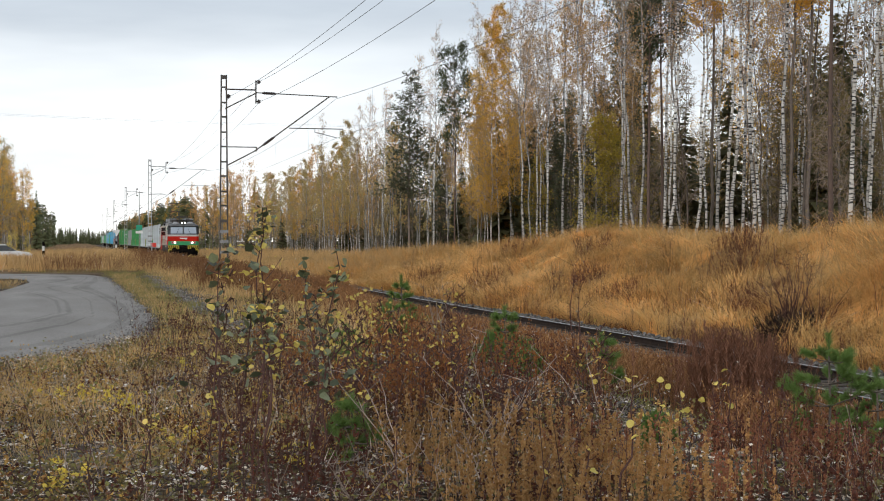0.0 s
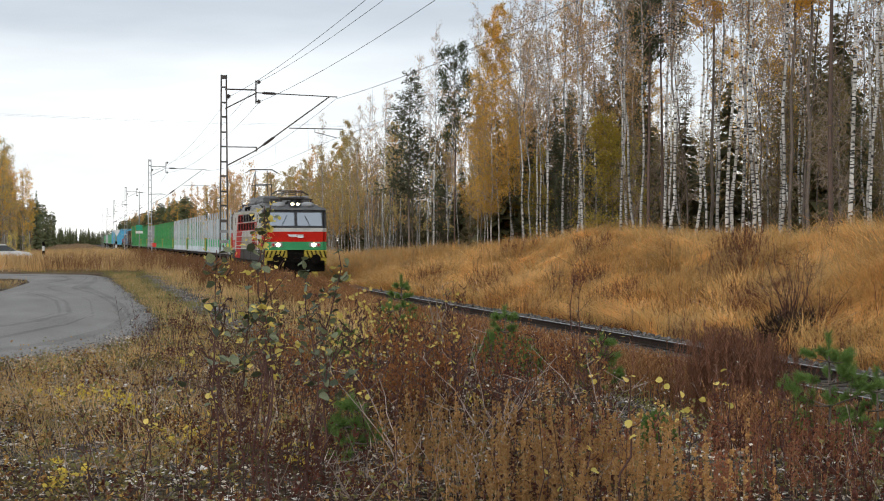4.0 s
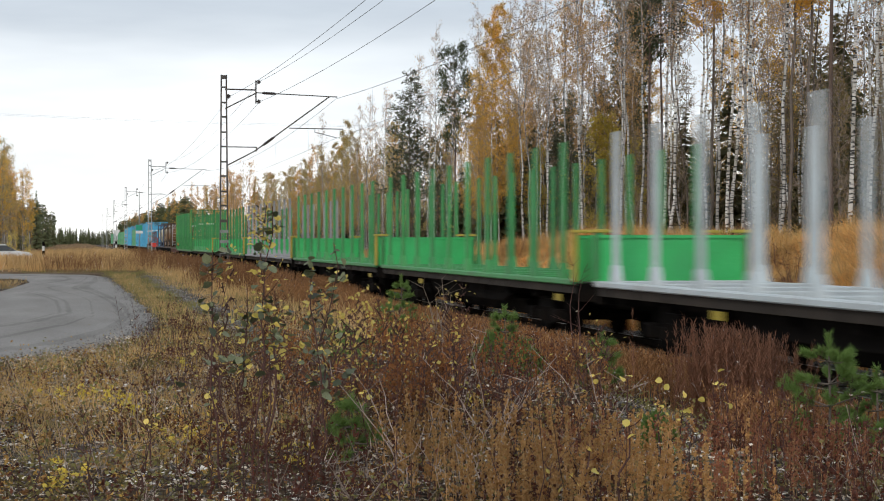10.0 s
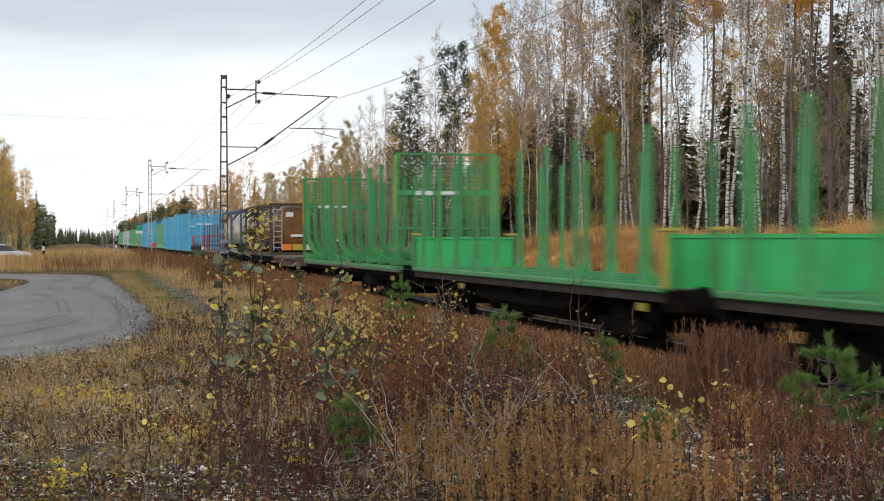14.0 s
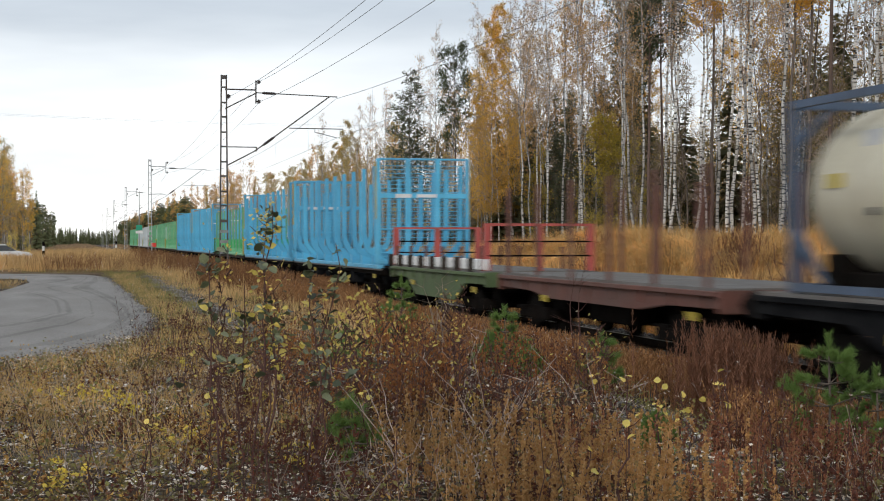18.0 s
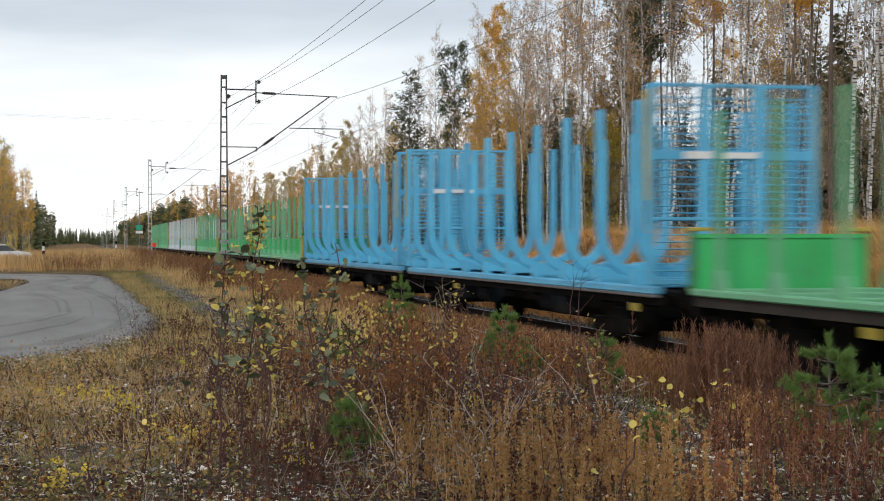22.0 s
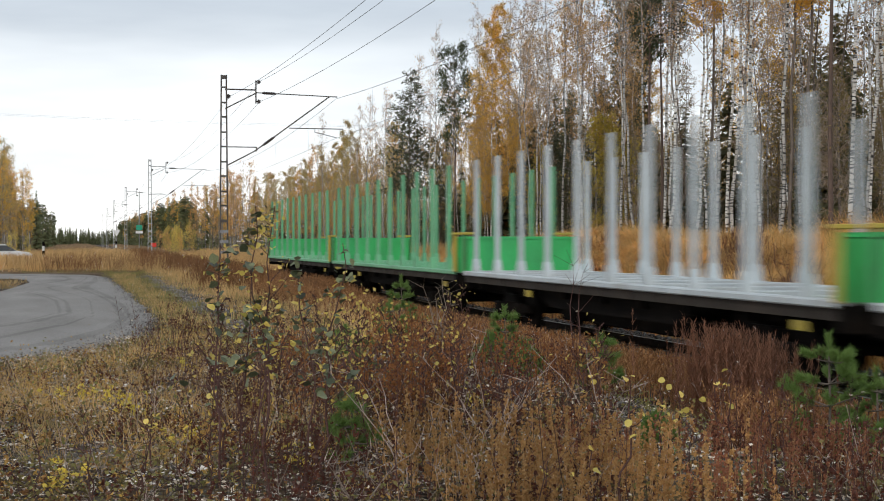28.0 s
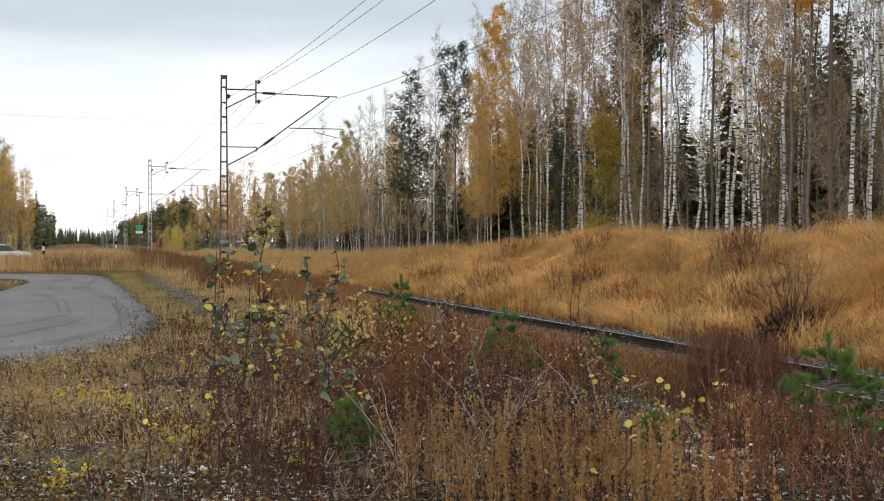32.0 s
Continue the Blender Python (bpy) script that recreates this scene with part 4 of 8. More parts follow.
def low_timber_wagon(length, paint, label):
    """Bogie flat for logs: straight stakes, low steel bulkheads, open floor."""
    w = empty("timber_wagon", label, "wagon", "timber wagons of the train")
    half = length / 2
    L = half - 0.55
    bm = bmesh.new()
    box(bm, 0, 0, 0.86, 0.5, 2 * L, 0.42)
    for i in range(9):
        box(bm, 0, -L + 1 + i * (2 * L - 2) / 8, 0.94, 2.6, 0.16, 0.22)
    box(bm, 0, -L, 1.0, 2.8, 0.14, 0.34)
    box(bm, 0, L, 1.0, 2.8, 0.14, 0.34)
    for s in (-1, 1):
        prism(bm, [(-L * 0.5, 0.98), (-L * 0.36, 0.62), (L * 0.36, 0.62), (L * 0.5, 0.98)], s * 1.1 - 0.04, s * 1.1 + 0.04, "x")
    # added dark blocks that stand in for the shade under the floor
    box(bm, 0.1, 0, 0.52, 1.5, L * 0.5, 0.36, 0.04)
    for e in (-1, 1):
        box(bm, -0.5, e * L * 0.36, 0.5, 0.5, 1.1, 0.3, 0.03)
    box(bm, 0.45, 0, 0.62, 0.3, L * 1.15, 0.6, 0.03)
    part("underframe", bm, M["black"], w, "black steel underframe with added blocks for shade")
    for s in (-1, 1):
        bm = bmesh.new()
        prism(bm, [(s * 1.40, 0.98), (s * 1.40, 1.13), (s * 1.30, 1.13), (s * 1.30, 0.98)], -L, L)
        for k in range(14):
            box(bm, s * 1.41, -L + (k + 0.5) * 2 * L / 14, 1.055, 0.03, 0.1, 0.13)
        part("side_sill", bm, M["sill"], w, "brown-black side sill with short ribs")
    bm = bmesh.new()
    for s in (-1, 1):
        box(bm, s * 1.36, 0, 1.19, 0.22, 2 * L, 0.11, 0.02)
    for i in range(10):
        box(bm, 0, -L + 0.9 + i * (2 * L - 1.8) / 9, 1.22, 2.7, 0.26, 0.09, 0.01)
    part("floor_frame", bm, paint, w)
    bm = bmesh.new()
    for s in (-0.55, 0.55):
        box(bm, s, 0, 1.17, 0.9, 2 * L - 0.2, 0.03)
    part("deck", bm, M["deck"], w)
    bm = bmesh.new()
    prism(bm, [(-0.062, 0.0), (-0.044, 2.66), (0.044, 2.66), (0.062, 0.0)], -0.045, 0.045, "x")
    prism(bm, [(-0.2, 0.0), (-0.07, 0.34), (0.07, 0.34), (0.2, 0.0)], -0.07, 0.07, "x")
    first = None
    for i in range(10):
        for s in (-1, 1):
            y = -L + 0.9 + i * (2 * L - 1.8) / 9
            if first is None:
                first = part("stake", bm, paint, w)
                first.matrix_basis = pose(s * 1.36, y, 1.2)
            else:
                same("stake", first, s * 1.36, y, 1.2, 0 if s < 0 else 180, w)
    for e in (-1, 1):
        bm = bmesh.new()
        box(bm, 0, e * (L - 0.05), 1.62, 2.72, 0.1, 0.82)
        box(bm, 0, e * (L - 0.05), 2.04, 2.8, 0.16, 0.06)
        b = part("bulkhead", bm, M["panel_green"], w, "low green steel bulkhead")
        for k in range(5):
            bm = bmesh.new()
            box(bm, -1.2 + 0.6 * k, e * (L + 0.03), 1.6, 0.08, 0.1, 0.8)
            part("bulkhead_rib", bm, M["green"], b)
        for s in (-1, 1):
            bm = bmesh.new()
            box(bm, s * 1.42, e * (L + 0.02), 1.68, 0.08, 0.12, 0.96, 0.01, mat=1 if e > 0 else 0)
            box(bm, s * 1.32, e * (L + 0.02), 2.14, 0.34, 0.18, 0.06, 0.01, mat=0)
            part("corner_post", bm, [M["mustard"], M["green"]], b, "mustard-capped corner post")
    for y in (-half * 0.66, half * 0.66):
        bogie(w, y)
    buffers(w, half)
    yellow_marks(w, L)
    return w


def curved_stake(bm):
    """A heavy stake whose foot sweeps out from the floor."""
    prof = [(-0.06, 3.1), (-0.06, 0.95), (0.0, 0.6), (0.16, 0.34), (0.42, 0.17), (0.85, 0.08), (1.34, 0.06), (1.34, 0.2), (0.9, 0.22), (0.52, 0.32), (0.28, 0.48), (0.14, 0.7), (0.08, 1.0), (0.055, 3.1)]
    prism(bm, prof, -0.07, 0.07, "y")
    prism(bm, [(-0.08, 0.0), (-0.08, 0.3), (0.3, 0.16), (0.9, 0.05), (0.9, 0.0)], -0.12, 0.12, "y")


def end_gate(parent, y, paint, tall, wide=1.42):
    """A tall mesh gate with posts, rails and wire panels."""
    bm = bmesh.new()
    box(bm, 0, y, 1.25 + tall * 0.65, 2 * wide + 0.1, 0.08, 0.16, 0.01)
    g = part("end_gate", bm, paint, parent, "tall mesh end gate")
    for k in range(4):
        bm = bmesh.new()
        box(bm, -wide + k * wide * 2 / 3, y, 1.25 + tall / 2, 0.13 if k in (0, 3) else 0.17, 0.1, tall, 0.01)
        part("gate_post", bm, paint, g)
    for z, hh in ((1.3, 0.1), (1.25 + tall * 0.33, 0.06), (1.25 + tall, 0.06)):
        bm = bmesh.new()
        box(bm, 0, y, z, 2 * wide + 0.1, 0.08, hh, 0.01)
        part("gate_rail", bm, paint, g)
    for k in range(3):
        bm = bmesh.new()
        x0 = -wide + k * wide * 2 / 3 + 0.1
        for i in range(26):
            z = 1.36 + i * (tall - 0.2) / 26
            rod(bm, (x0, y, z), (x0 + wide * 2 / 3 - 0.2, y, z), 0.011, n=4)
        for i in range(5):
            x = x0 + (i + 0.5) * (wide * 2 / 3 - 0.2) / 5
            rod(bm, (x, y, 1.3), (x, y, 1.25 + tall), 0.009, n=4)
        part("wire_panel", bm, paint, g)
    bm = bmesh.new()
    box(bm, -0.62, y - 0.055, 1.25 + tall * 0.65, 0.5, 0.012, 0.12)
    box(bm, 0.12, y - 0.055, 1.25 + tall * 0.65, 0.62, 0.012, 0.1)
    part("marking_plate", bm, M["white_paint"], g, "pale lettering plates on the gate rail")
    bm = bmesh.new()
    box(bm, -wide - 0.06, y + 0.02, 1.25 + tall * 0.7, 0.03, 0.14, tall * 0.55)
    box(bm, wide + 0.06, y + 0.02, 1.25 + tall * 0.7, 0.03, 0.14, tall * 0.55)
    part("edge_marking", bm, M["hazard"], g, "yellow edge strips")


def high_timber_wagon(length, paint, label):
    """Log wagon with curved stakes and tall mesh gates at both ends."""
    w = empty("timber_wagon", label, "wagon", "timber wagons of the train")
    half = length / 2
    L = half - 0.5
    bm = bmesh.new()
    box(bm, 0, 0, 0.84, 0.6, 2 * L, 0.44)
    for s in (-1, 1):
        box(bm, s * 1.25, 0, 1.02, 0.14, 2 * L, 0.2)
    for i in range(9):
        box(bm, 0, -L + 1 + i * (2 * L - 2) / 8, 0.95, 2.5, 0.2, 0.2)
    # added filler: a dark block in the open space, in place of shade
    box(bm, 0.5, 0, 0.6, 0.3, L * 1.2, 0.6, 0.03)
    part("underframe", bm, M["black"], w, "black steel underframe with added blocks for shade")
    bm = bmesh.new()
    for s in (-1, 1):
        box(bm, s * 1.34, 0, 1.16, 0.2, 2 * L, 0.13, 0.02)
    for i in range(10):
        box(bm, 0, -L + 0.8 + i * (2 * L - 1.6) / 9, 1.24, 2.7, 0.24, 0.1, 0.01)
    part("floor_frame", bm, paint, w)
    bm = bmesh.new()
    curved_stake(bm)
    first = None
    for i in range(10):
        for s in (-1, 1):
            y = -L + 0.8 + i * (2 * L - 1.6) / 9
            if first is None:
                first = part("stake", bm, paint, w)
                first.matrix_basis = pose(s * 1.38, y, 1.2)
            else:
                same("stake", first, s * 1.38, y, 1.2, 0 if s < 0 else 180, w)
    for s in (-1, 1):
        bm = bmesh.new()
        box(bm, s * 1.35, 0, 1.07, 0.16, 2 * L, 0.05, 0.01)
        part("sill_edge", bm, M["deck"], w, "worn dark sill edge")
    for e in (-1, 1):
        end_gate(w, e * (L - 0.1), paint, 3.25)
    for e in (-1, 1):
        bm = bmesh.new()
        rod(bm, (-0.9, e * 2.6 - 0.5, 0.72), (-0.9, e * 2.6 + 0.5, 0.72), 0.2, n=14)
        part("air_reservoir", bm, M["flat_grey"], w)
        bm = bmesh.new()
        box(bm, -1.1, e * 4.2, 0.72, 0.4, 0.7, 0.35, 0.03)
        part("brake_box", bm, M["flat_grey"], w)
    for y in (-half * 0.68, half * 0.68):
        bogie(w, y)
    buffers(w, half)
    yellow_marks(w, L, -1.37, 0.86)
    return w


def flat_wagon(length, paint, label, belly=0.3, stakes=0.0, white_load=False, rear_rack=False):
    """A flat with fish-bellied sides."""
    w = empty("flat_wagon", label, "wagon", "flat wagons of the train")
    half = length / 2
    L = half - 0.5
    bm = bmesh.new()
    for s in (-1, 1):
        prism(bm, [(-L, 1.2), (L, 1.2), (L, 0.97), (L * 0.62, 0.94), (L * 0.42, 0.94 - belly), (-L * 0.42, 0.94 - belly), (-L * 0.62, 0.94), (-L, 0.97)], s * 1.28 - 0.03, s * 1.28 + 0.03, "x")
        box(bm, s * 1.33, 0, 1.18, 0.12, 2 * L, 0.08, 0.01)
        for k in range(9):
            box(bm, s * 1.32, -L * 0.9 + k * L * 0.225, 1.05, 0.05, 0.05, 0.2)
    for e in (-1, 1):
        box(bm, 0, e * L, 1.07, 2.74, 0.1, 0.34)
    part("side_frame", bm, paint, w)
    bm = bmesh.new()
    box(bm, 0, 0, 0.95, 0.5, 2 * L, 0.3)
    # two added blocks close the see-through gap where only shade lies
    box(bm, 0.5, 0, 0.62, 0.3, L * 1.1, 0.6, 0.03)
    box(bm, -0.5, L * 0.1, 0.6, 0.4, L * 0.4, 0.36, 0.03)
    part("underframe", bm, M["black"], w)
    bm = bmesh.new()
    n = max(6, int(2 * L / 0.6))
    for i in range(n):
        box(bm, 0, -L + (i + 0.5) * 2 * L / n, 1.245, 2.66, 2 * L / n - 0.015, 0.05)
    part("plank_deck", bm, M["deck"], w, "worn plank deck")
    if white_load:
        m = 8
        for i in range(m):
            y = -L + (i + 0.5) * 2 * L / m
            bm = bmesh.new()
            box(bm, -1.28, y, 1.41, 0.1, 2 * L / m - 0.3, 0.26, 0.02)
            part("side_flap", bm, M["white_paint"], w, "pale folded side flap")
            bm = bmesh.new()
            box(bm, -1.36, y + L / m, 1.40, 0.14, 0.2, 0.34, 0.03)
            part("stake_pocket", bm, M["sill"], w)
    if rear_rack:
        for e in rear_rack:
            bm = bmesh.new()
            for k in range(3):
                box(bm, -1.25 + 1.25 * k, e * (L - 0.25), 1.8, 0.16, 0.12, 1.1, 0.01)
            box(bm, 0, e * (L - 0.25), 2.34, 2.66, 0.1, 0.06)
            part("stake_rack", bm, M["stake_red"], w, "red stakes joined by a top bar")
            bm = bmesh.new()
            for z in (1.62, 1.95):
                rod(bm, (-1.25, e * (L - 0.2), z), (1.25, e * (L - 0.2), z), 0.02, n=6)
            part("rack_rod", bm, M["black"], w)
    if stakes:
        bm = bmesh.new()
        box(bm, 0, 0, stakes / 2, 0.07, 0.1, stakes, 0.01)
        first = None
        for i in range(6):
            for s in (-1, 1):
                y = -L + 0.6 + i * (2 * L - 1.2) / 5
                if first is None:
                    first = part("stake", bm, M["red_oxide"], w)
                    first.matrix_basis = pose(s * 1.3, y, 1.22)
                else:
                    same("stake", first, s * 1.3, y, 1.22, 0, w)
    for y in (-half * 0.62, half * 0.62):
        bogie(w, y)
    buffers(w, half)
    yellow_marks(w, L, -1.385, 0.82)
    return w


def tank_container(tank, frame_paint, label, ladder=False, plain=False):
    """A 20-foot tank container: steel frame, domed vessel, saddles, walkway."""
    c = empty("tank_container", label, "container", "tank containers on the train")
    X, Y, H = 1.19, 3.0, 2.55
    bm = bmesh.new()
    for s in (-1, 1):
        for e in (-1, 1):
            box(bm, s * X, e * (Y - 0.06), H / 2, 0.12, 0.14, H, 0.01)
    for e in (-1, 1):
        for z in (0.07, H - 0.06):
            box(bm, 0, e * (Y - 0.06), z, 2 * X, 0.12, 0.12)
        for s in (-1, 1):
            for z in (0.1, H - 0.1):
                rod(bm, (s * X, e * (Y - 0.06), z + (0.55 if z < 1 else -0.55)), (s * (X - 0.5), e * (Y - 0.06), z), 0.05, n=4)
    for s in (-1, 1):
        box(bm, s * X, 0, H - 0.06, 0.08, 2 * Y, 0.1)
        box(bm, s * X, 0, 0.08, 0.1, 2 * Y, 0.1)
        for e in (-1, 1):
            rod(bm, (s * X, e * (Y - 0.1), 0.85), (s * X, e * (Y - 0.95), 0.15), 0.05, n=4)
    part("container_frame", bm, frame_paint, c)
    bm = bmesh.new()
    box(bm, 0, 0, 0.16, 1.7, 5.7, 0.26, 0.02)
    for y in (-2.2, 0.0, 2.2):
        box(bm, 0, y, 0.3, 2.1, 0.3, 0.44, 0.02)
    part("saddle", bm, M["black"], c, "dark steel saddle under the vessel")
    bm = bmesh.new()
    prof = [(-2.93, 0.25), (-2.91, 0.62), (-2.84, 0.9), (-2.7, 1.07), (-2.5, 1.14), (2.5, 1.14), (2.7, 1.07), (2.84, 0.9), (2.91, 0.62), (2.93, 0.25)]
    n = 32
    rings = []
    for y, r in prof:
        rings.append([bm.verts.new((r * math.cos(2 * math.pi * i / n), y, 1.3 + r * math.sin(2 * math.pi * i / n))) for i in range(n)])
    for a, b in zip(rings[:-1], rings[1:]):
        for i in range(n):
            bm.faces.new((a[i], b[i], b[(i + 1) % n], a[(i + 1) % n]))
    bm.faces.new(rings[0])
    bm.faces.new(rings[-1][::-1])
    bmesh.ops.recalc_face_normals(bm, faces=bm.faces)
    part("tank_vessel", bm, tank, c, smooth=True)
    for y in (-1.9, -0.6, 0.6, 1.9):
        bm = bmesh.new()
        bmesh.ops.create_cone(bm, cap_ends=False, segments=32, radius1=1.15, radius2=1.15, depth=0.05, matrix=Matrix.Translation((0, y, 1.3)) @ Matrix.Rotation(math.pi / 2, 4, "X"))
        part("tank_band", bm, tank, c)
    bm = bmesh.new()
    box(bm, 0, 0, 2.46, 0.5, 4.6, 0.04)
    for y in (-0.9, 0.2):
        rod(bm, (0, y, 2.36), (0, y, 2.52), 0.24, n=14)
    part("walkway", bm, M["galvanised"], c)
    bm = bmesh.new()
    box(bm, -1.10, -0.5, 1.72, 0.06, 1.3, 0.4)
    part("marking_panel", bm, M["plate_grey"], c, "silver marking panel with unreadable lettering")
    if plain:
        for y, z, sx, mt in ((-2.1, 1.5, 0.22, "orange"), (1.9, 1.45, 0.3, "hazard"), (0.9, 1.05, 0.16, "rubber"), (-1.3, 2.1, 0.5, "frame_blue"), (1.2, 1.95, 0.36, "plate_grey")):
            bm = bmesh.new()
            box(bm, -math.sqrt(max(0.0, 1.16 ** 2 - (z - 1.3) ** 2)), y, z, 0.05, sx, sx * 0.6, rot=None)
            part("placard", bm, M[mt], c)
        bm = bmesh.new()
        box(bm, 0.35, -Y - 0.02, 0.62, 0.5, 0.02, 0.3)
        part("placard", bm, M["orange"], c)
    else:
        for y, mt in ((-0.2, "orange"), (0.06, "hazard"), (0.32, "white_paint")):
            bm = bmesh.new()
            box(bm, -1.25, y, 0.42, 0.02, 0.25, 0.32)
            part("placard", bm, M[mt], c)
        for k, mt in enumerate(("orange", "hazard", "white_paint")):
            bm = bmesh.new()
            box(bm, -0.42 + 0.56 * k, -Y - 0.02, 0.38, 0.5, 0.02, 0.3)
            part("placard", bm, M[mt], c)
        bm = bmesh.new()
        box(bm, -1.16, -0.9, 0.78, 0.3, 0.7, 0.12, 0.02)
        part("valve_step", bm, M["frame_brown"], c)
        bm = bmesh.new()
        box(bm, -1.18, -0.9, 0.5, 0.2, 0.5, 0.4, 0.02)
        part("valve_box", bm, M["rubber"], c)
    bm = bmesh.new()
    box(bm, 0.1, -Y - 0.015, 0.95, 0.6, 0.02, 0.12)
    part("label_plate", bm, M["white_paint"], c)
    bm = bmesh.new()
    box(bm, -0.25, -2.95, 2.0, 0.36, 0.02, 0.22)
    part("label_plate", bm, M["white_paint"], c)
    if ladder:
        bm = bmesh.new()
        for s in (-1.05, -0.65):
            rod(bm, (s, -Y - 0.03, 0.2), (s, -Y - 0.03, 2.4), 0.02, n=6)
        for k in range(8):
            rod(bm, (-1.05, -Y - 0.03, 0.35 + 0.27 * k), (-0.65, -Y - 0.03, 0.35 + 0.27 * k), 0.018, n=6)
        part("ladder", bm, M["plate_grey"], c)
    return c


def rib_roof(bm, x, y, z, sx, sy, sz, n=5):
    """A louvred roof box."""
    box(bm, x, y, z, sx, sy, sz, 0.02)
    for i in range(n):
        zz = z - sz / 2 + (i + 0.6) * sz / n
        box(bm, x, y, zz, sx + 0.06, sy + 0.06, sz / n * 0.4, 0.01)


def locomotive():
    """Electric locomotive, front towards -y, with cabs at both ends."""
    w = empty("locomotive", "white, red and green electric locomotive with lit headlights", "locomotive")
    F = 8.8
    # lower body and livery bands along each side
    bm = bmesh.new()
    prism(bm, [(-1.54, 0.98), (-1.54, 1.52), (1.54, 1.52), (1.54, 0.98), (1.35, 0.72), (-1.35, 0.72)], -F + 0.5, F - 0.5)
    part("skirt", bm, M["loco_grey"], w, "dark grey lower skirt")
    bm = bmesh.new()
    prism(bm, [(-1.55, 1.52), (-1.55, 3.5), (-1.42, 3.62), (-1.0, 3.76), (1.0, 3.76), (1.42, 3.62), (1.55, 3.5), (1.55, 1.52)], -F + 1.2, F - 1.2)
    part("body_shell", bm, M["loco_beige"], w, "grey-beige ribbed body side")
    for s in (-1, 1):
        x = s * 1.553
        # red sweep and white cab panels
        for y0, y1, z0, z1, mt in ((-F + 1.1, -F + 4.4, 2.03, 3.46, "loco_white"), (F - 4.2, F - 1.1, 2.03, 3.46, "loco_white"), (-F + 1.1, -F + 4.1, 1.58, 2.03, "loco_red"), (F - 4.2, F - 1.1, 1.58, 2.03, "loco_red"), (-4.4, 4.6, 2.22, 2.55, "loco_white")):
            bm = bmesh.new()
            box(bm, x, (y0 + y1) / 2, (z0 + z1) / 2, 0.008, y1 - y0, z1 - z0)
            part("side_panel", bm, M[mt], w)
        for poly in ([(4.25, 3.42), (5.2, 2.42), (2.15, 2.42), (1.5, 3.42)], [(5.2, 2.42), (6.0, 1.54), (3.0, 1.54), (2.15, 2.42)], [(-4.1, 2.94), (-5.5, 2.94), (-5.5, 2.44), (-4.1, 2.44)], [(-2.85, 2.44), (-5.5, 2.44), (-5.1, 1.58), (-3.3, 1.58)], [(6.0, 1.5), (6.45, 1.0), (3.5, 1.0), (3.02, 1.5)]):
            bm = bmesh.new()
            prism(bm, poly, x - 0.008, x + 0.008, "x")
            part("red_sweep", bm, M["loco_red"], w, "red diagonal sweep")
        for y0, y1, z0, z1, mt in ((1.5, 4.2, 2.95, 3.42, "loco_red"), (-4.3, 4.2, 2.52, 2.93, "loco_red"), (-4.3, 1.5, 2.98, 3.40, "louvre_grey")):
            bm = bmesh.new()
            box(bm, x, (y0 + y1) / 2, (z0 + z1) / 2, 0.022, y1 - y0, z1 - z0)
            part("window_band", bm, M[mt], w)
        for k in range(6):
            for z in (3.19, 2.73):
                bm = bmesh.new()
                box(bm, s * 1.56, 3.55 - 1.46 * k, z, 0.04, 0.98, 0.36, 0.01)
                for q in range(5):
                    box(bm, s * 1.574, 3.55 - 1.46 * k, z - 0.13 + 0.065 * q, 0.02, 0.94, 0.014)
                part("louvre", bm, M["black"], w)
        for z in (2.47, 2.955, 2.2, 1.94, 1.69, 3.43):
            bm = bmesh.new()
            box(bm, s * 1.575, 0, z, 0.035, 2 * F - 7.4, 0.03, 0.008)
            part("rib", bm, M["loco_white"], w)
        for sg in (-1, 1):
            for z in (3.2, 2.95, 2.7, 2.45, 2.2):
                bm = bmesh.new()
                box(bm, s * 1.57, sg * (F - 3.7), z, 0.03, 0.7, 0.03, 0.006)
                part("rib", bm, M["loco_white"], w)
        bm = bmesh.new()
        box(bm, s * 1.565, 0, 1.535, 0.04, 2 * F - 2.2, 0.05)
        part("white_line", bm, M["loco_white"], w)
        for sg in (-1, 1):
            # cab door with handrails, side window
            bm = bmesh.new()
            box(bm, s * 1.562, sg * (F - 3.0), 2.55, 0.02, 0.72, 1.9, 0.02)
            d = part("cab_door", bm, M["loco_white"], w)
            bm = bmesh.new()
            box(bm, s * 1.575, sg * (F - 3.0), 3.04, 0.012, 0.34, 0.54, 0.01)
            part("door_window", bm, M["dark_glass"], d)
            for yy in (-0.5, 0.5):
                bm = bmesh.new()
                rod(bm, (s * 1.62, sg * (F - 3.0) + yy, 1.3), (s * 1.62, sg * (F - 3.0) + yy, 2.9), 0.018, n=6)
                part("handrail", bm, M["loco_white"], d)
            bm = bmesh.new()
            box(bm, s * 1.562, sg * (F - 0.8), 3.02, 0.02, 0.72, 0.68, 0.03)
            part("side_window", bm, M["dark_glass"], w)
            bm = bmesh.new()
            box(bm, s * 1.555, sg * 1.8, 1.2, 0.03, 1.1, 0.5, 0.01)
            part("skirt_hatch", bm, M["loco_grey"], w)
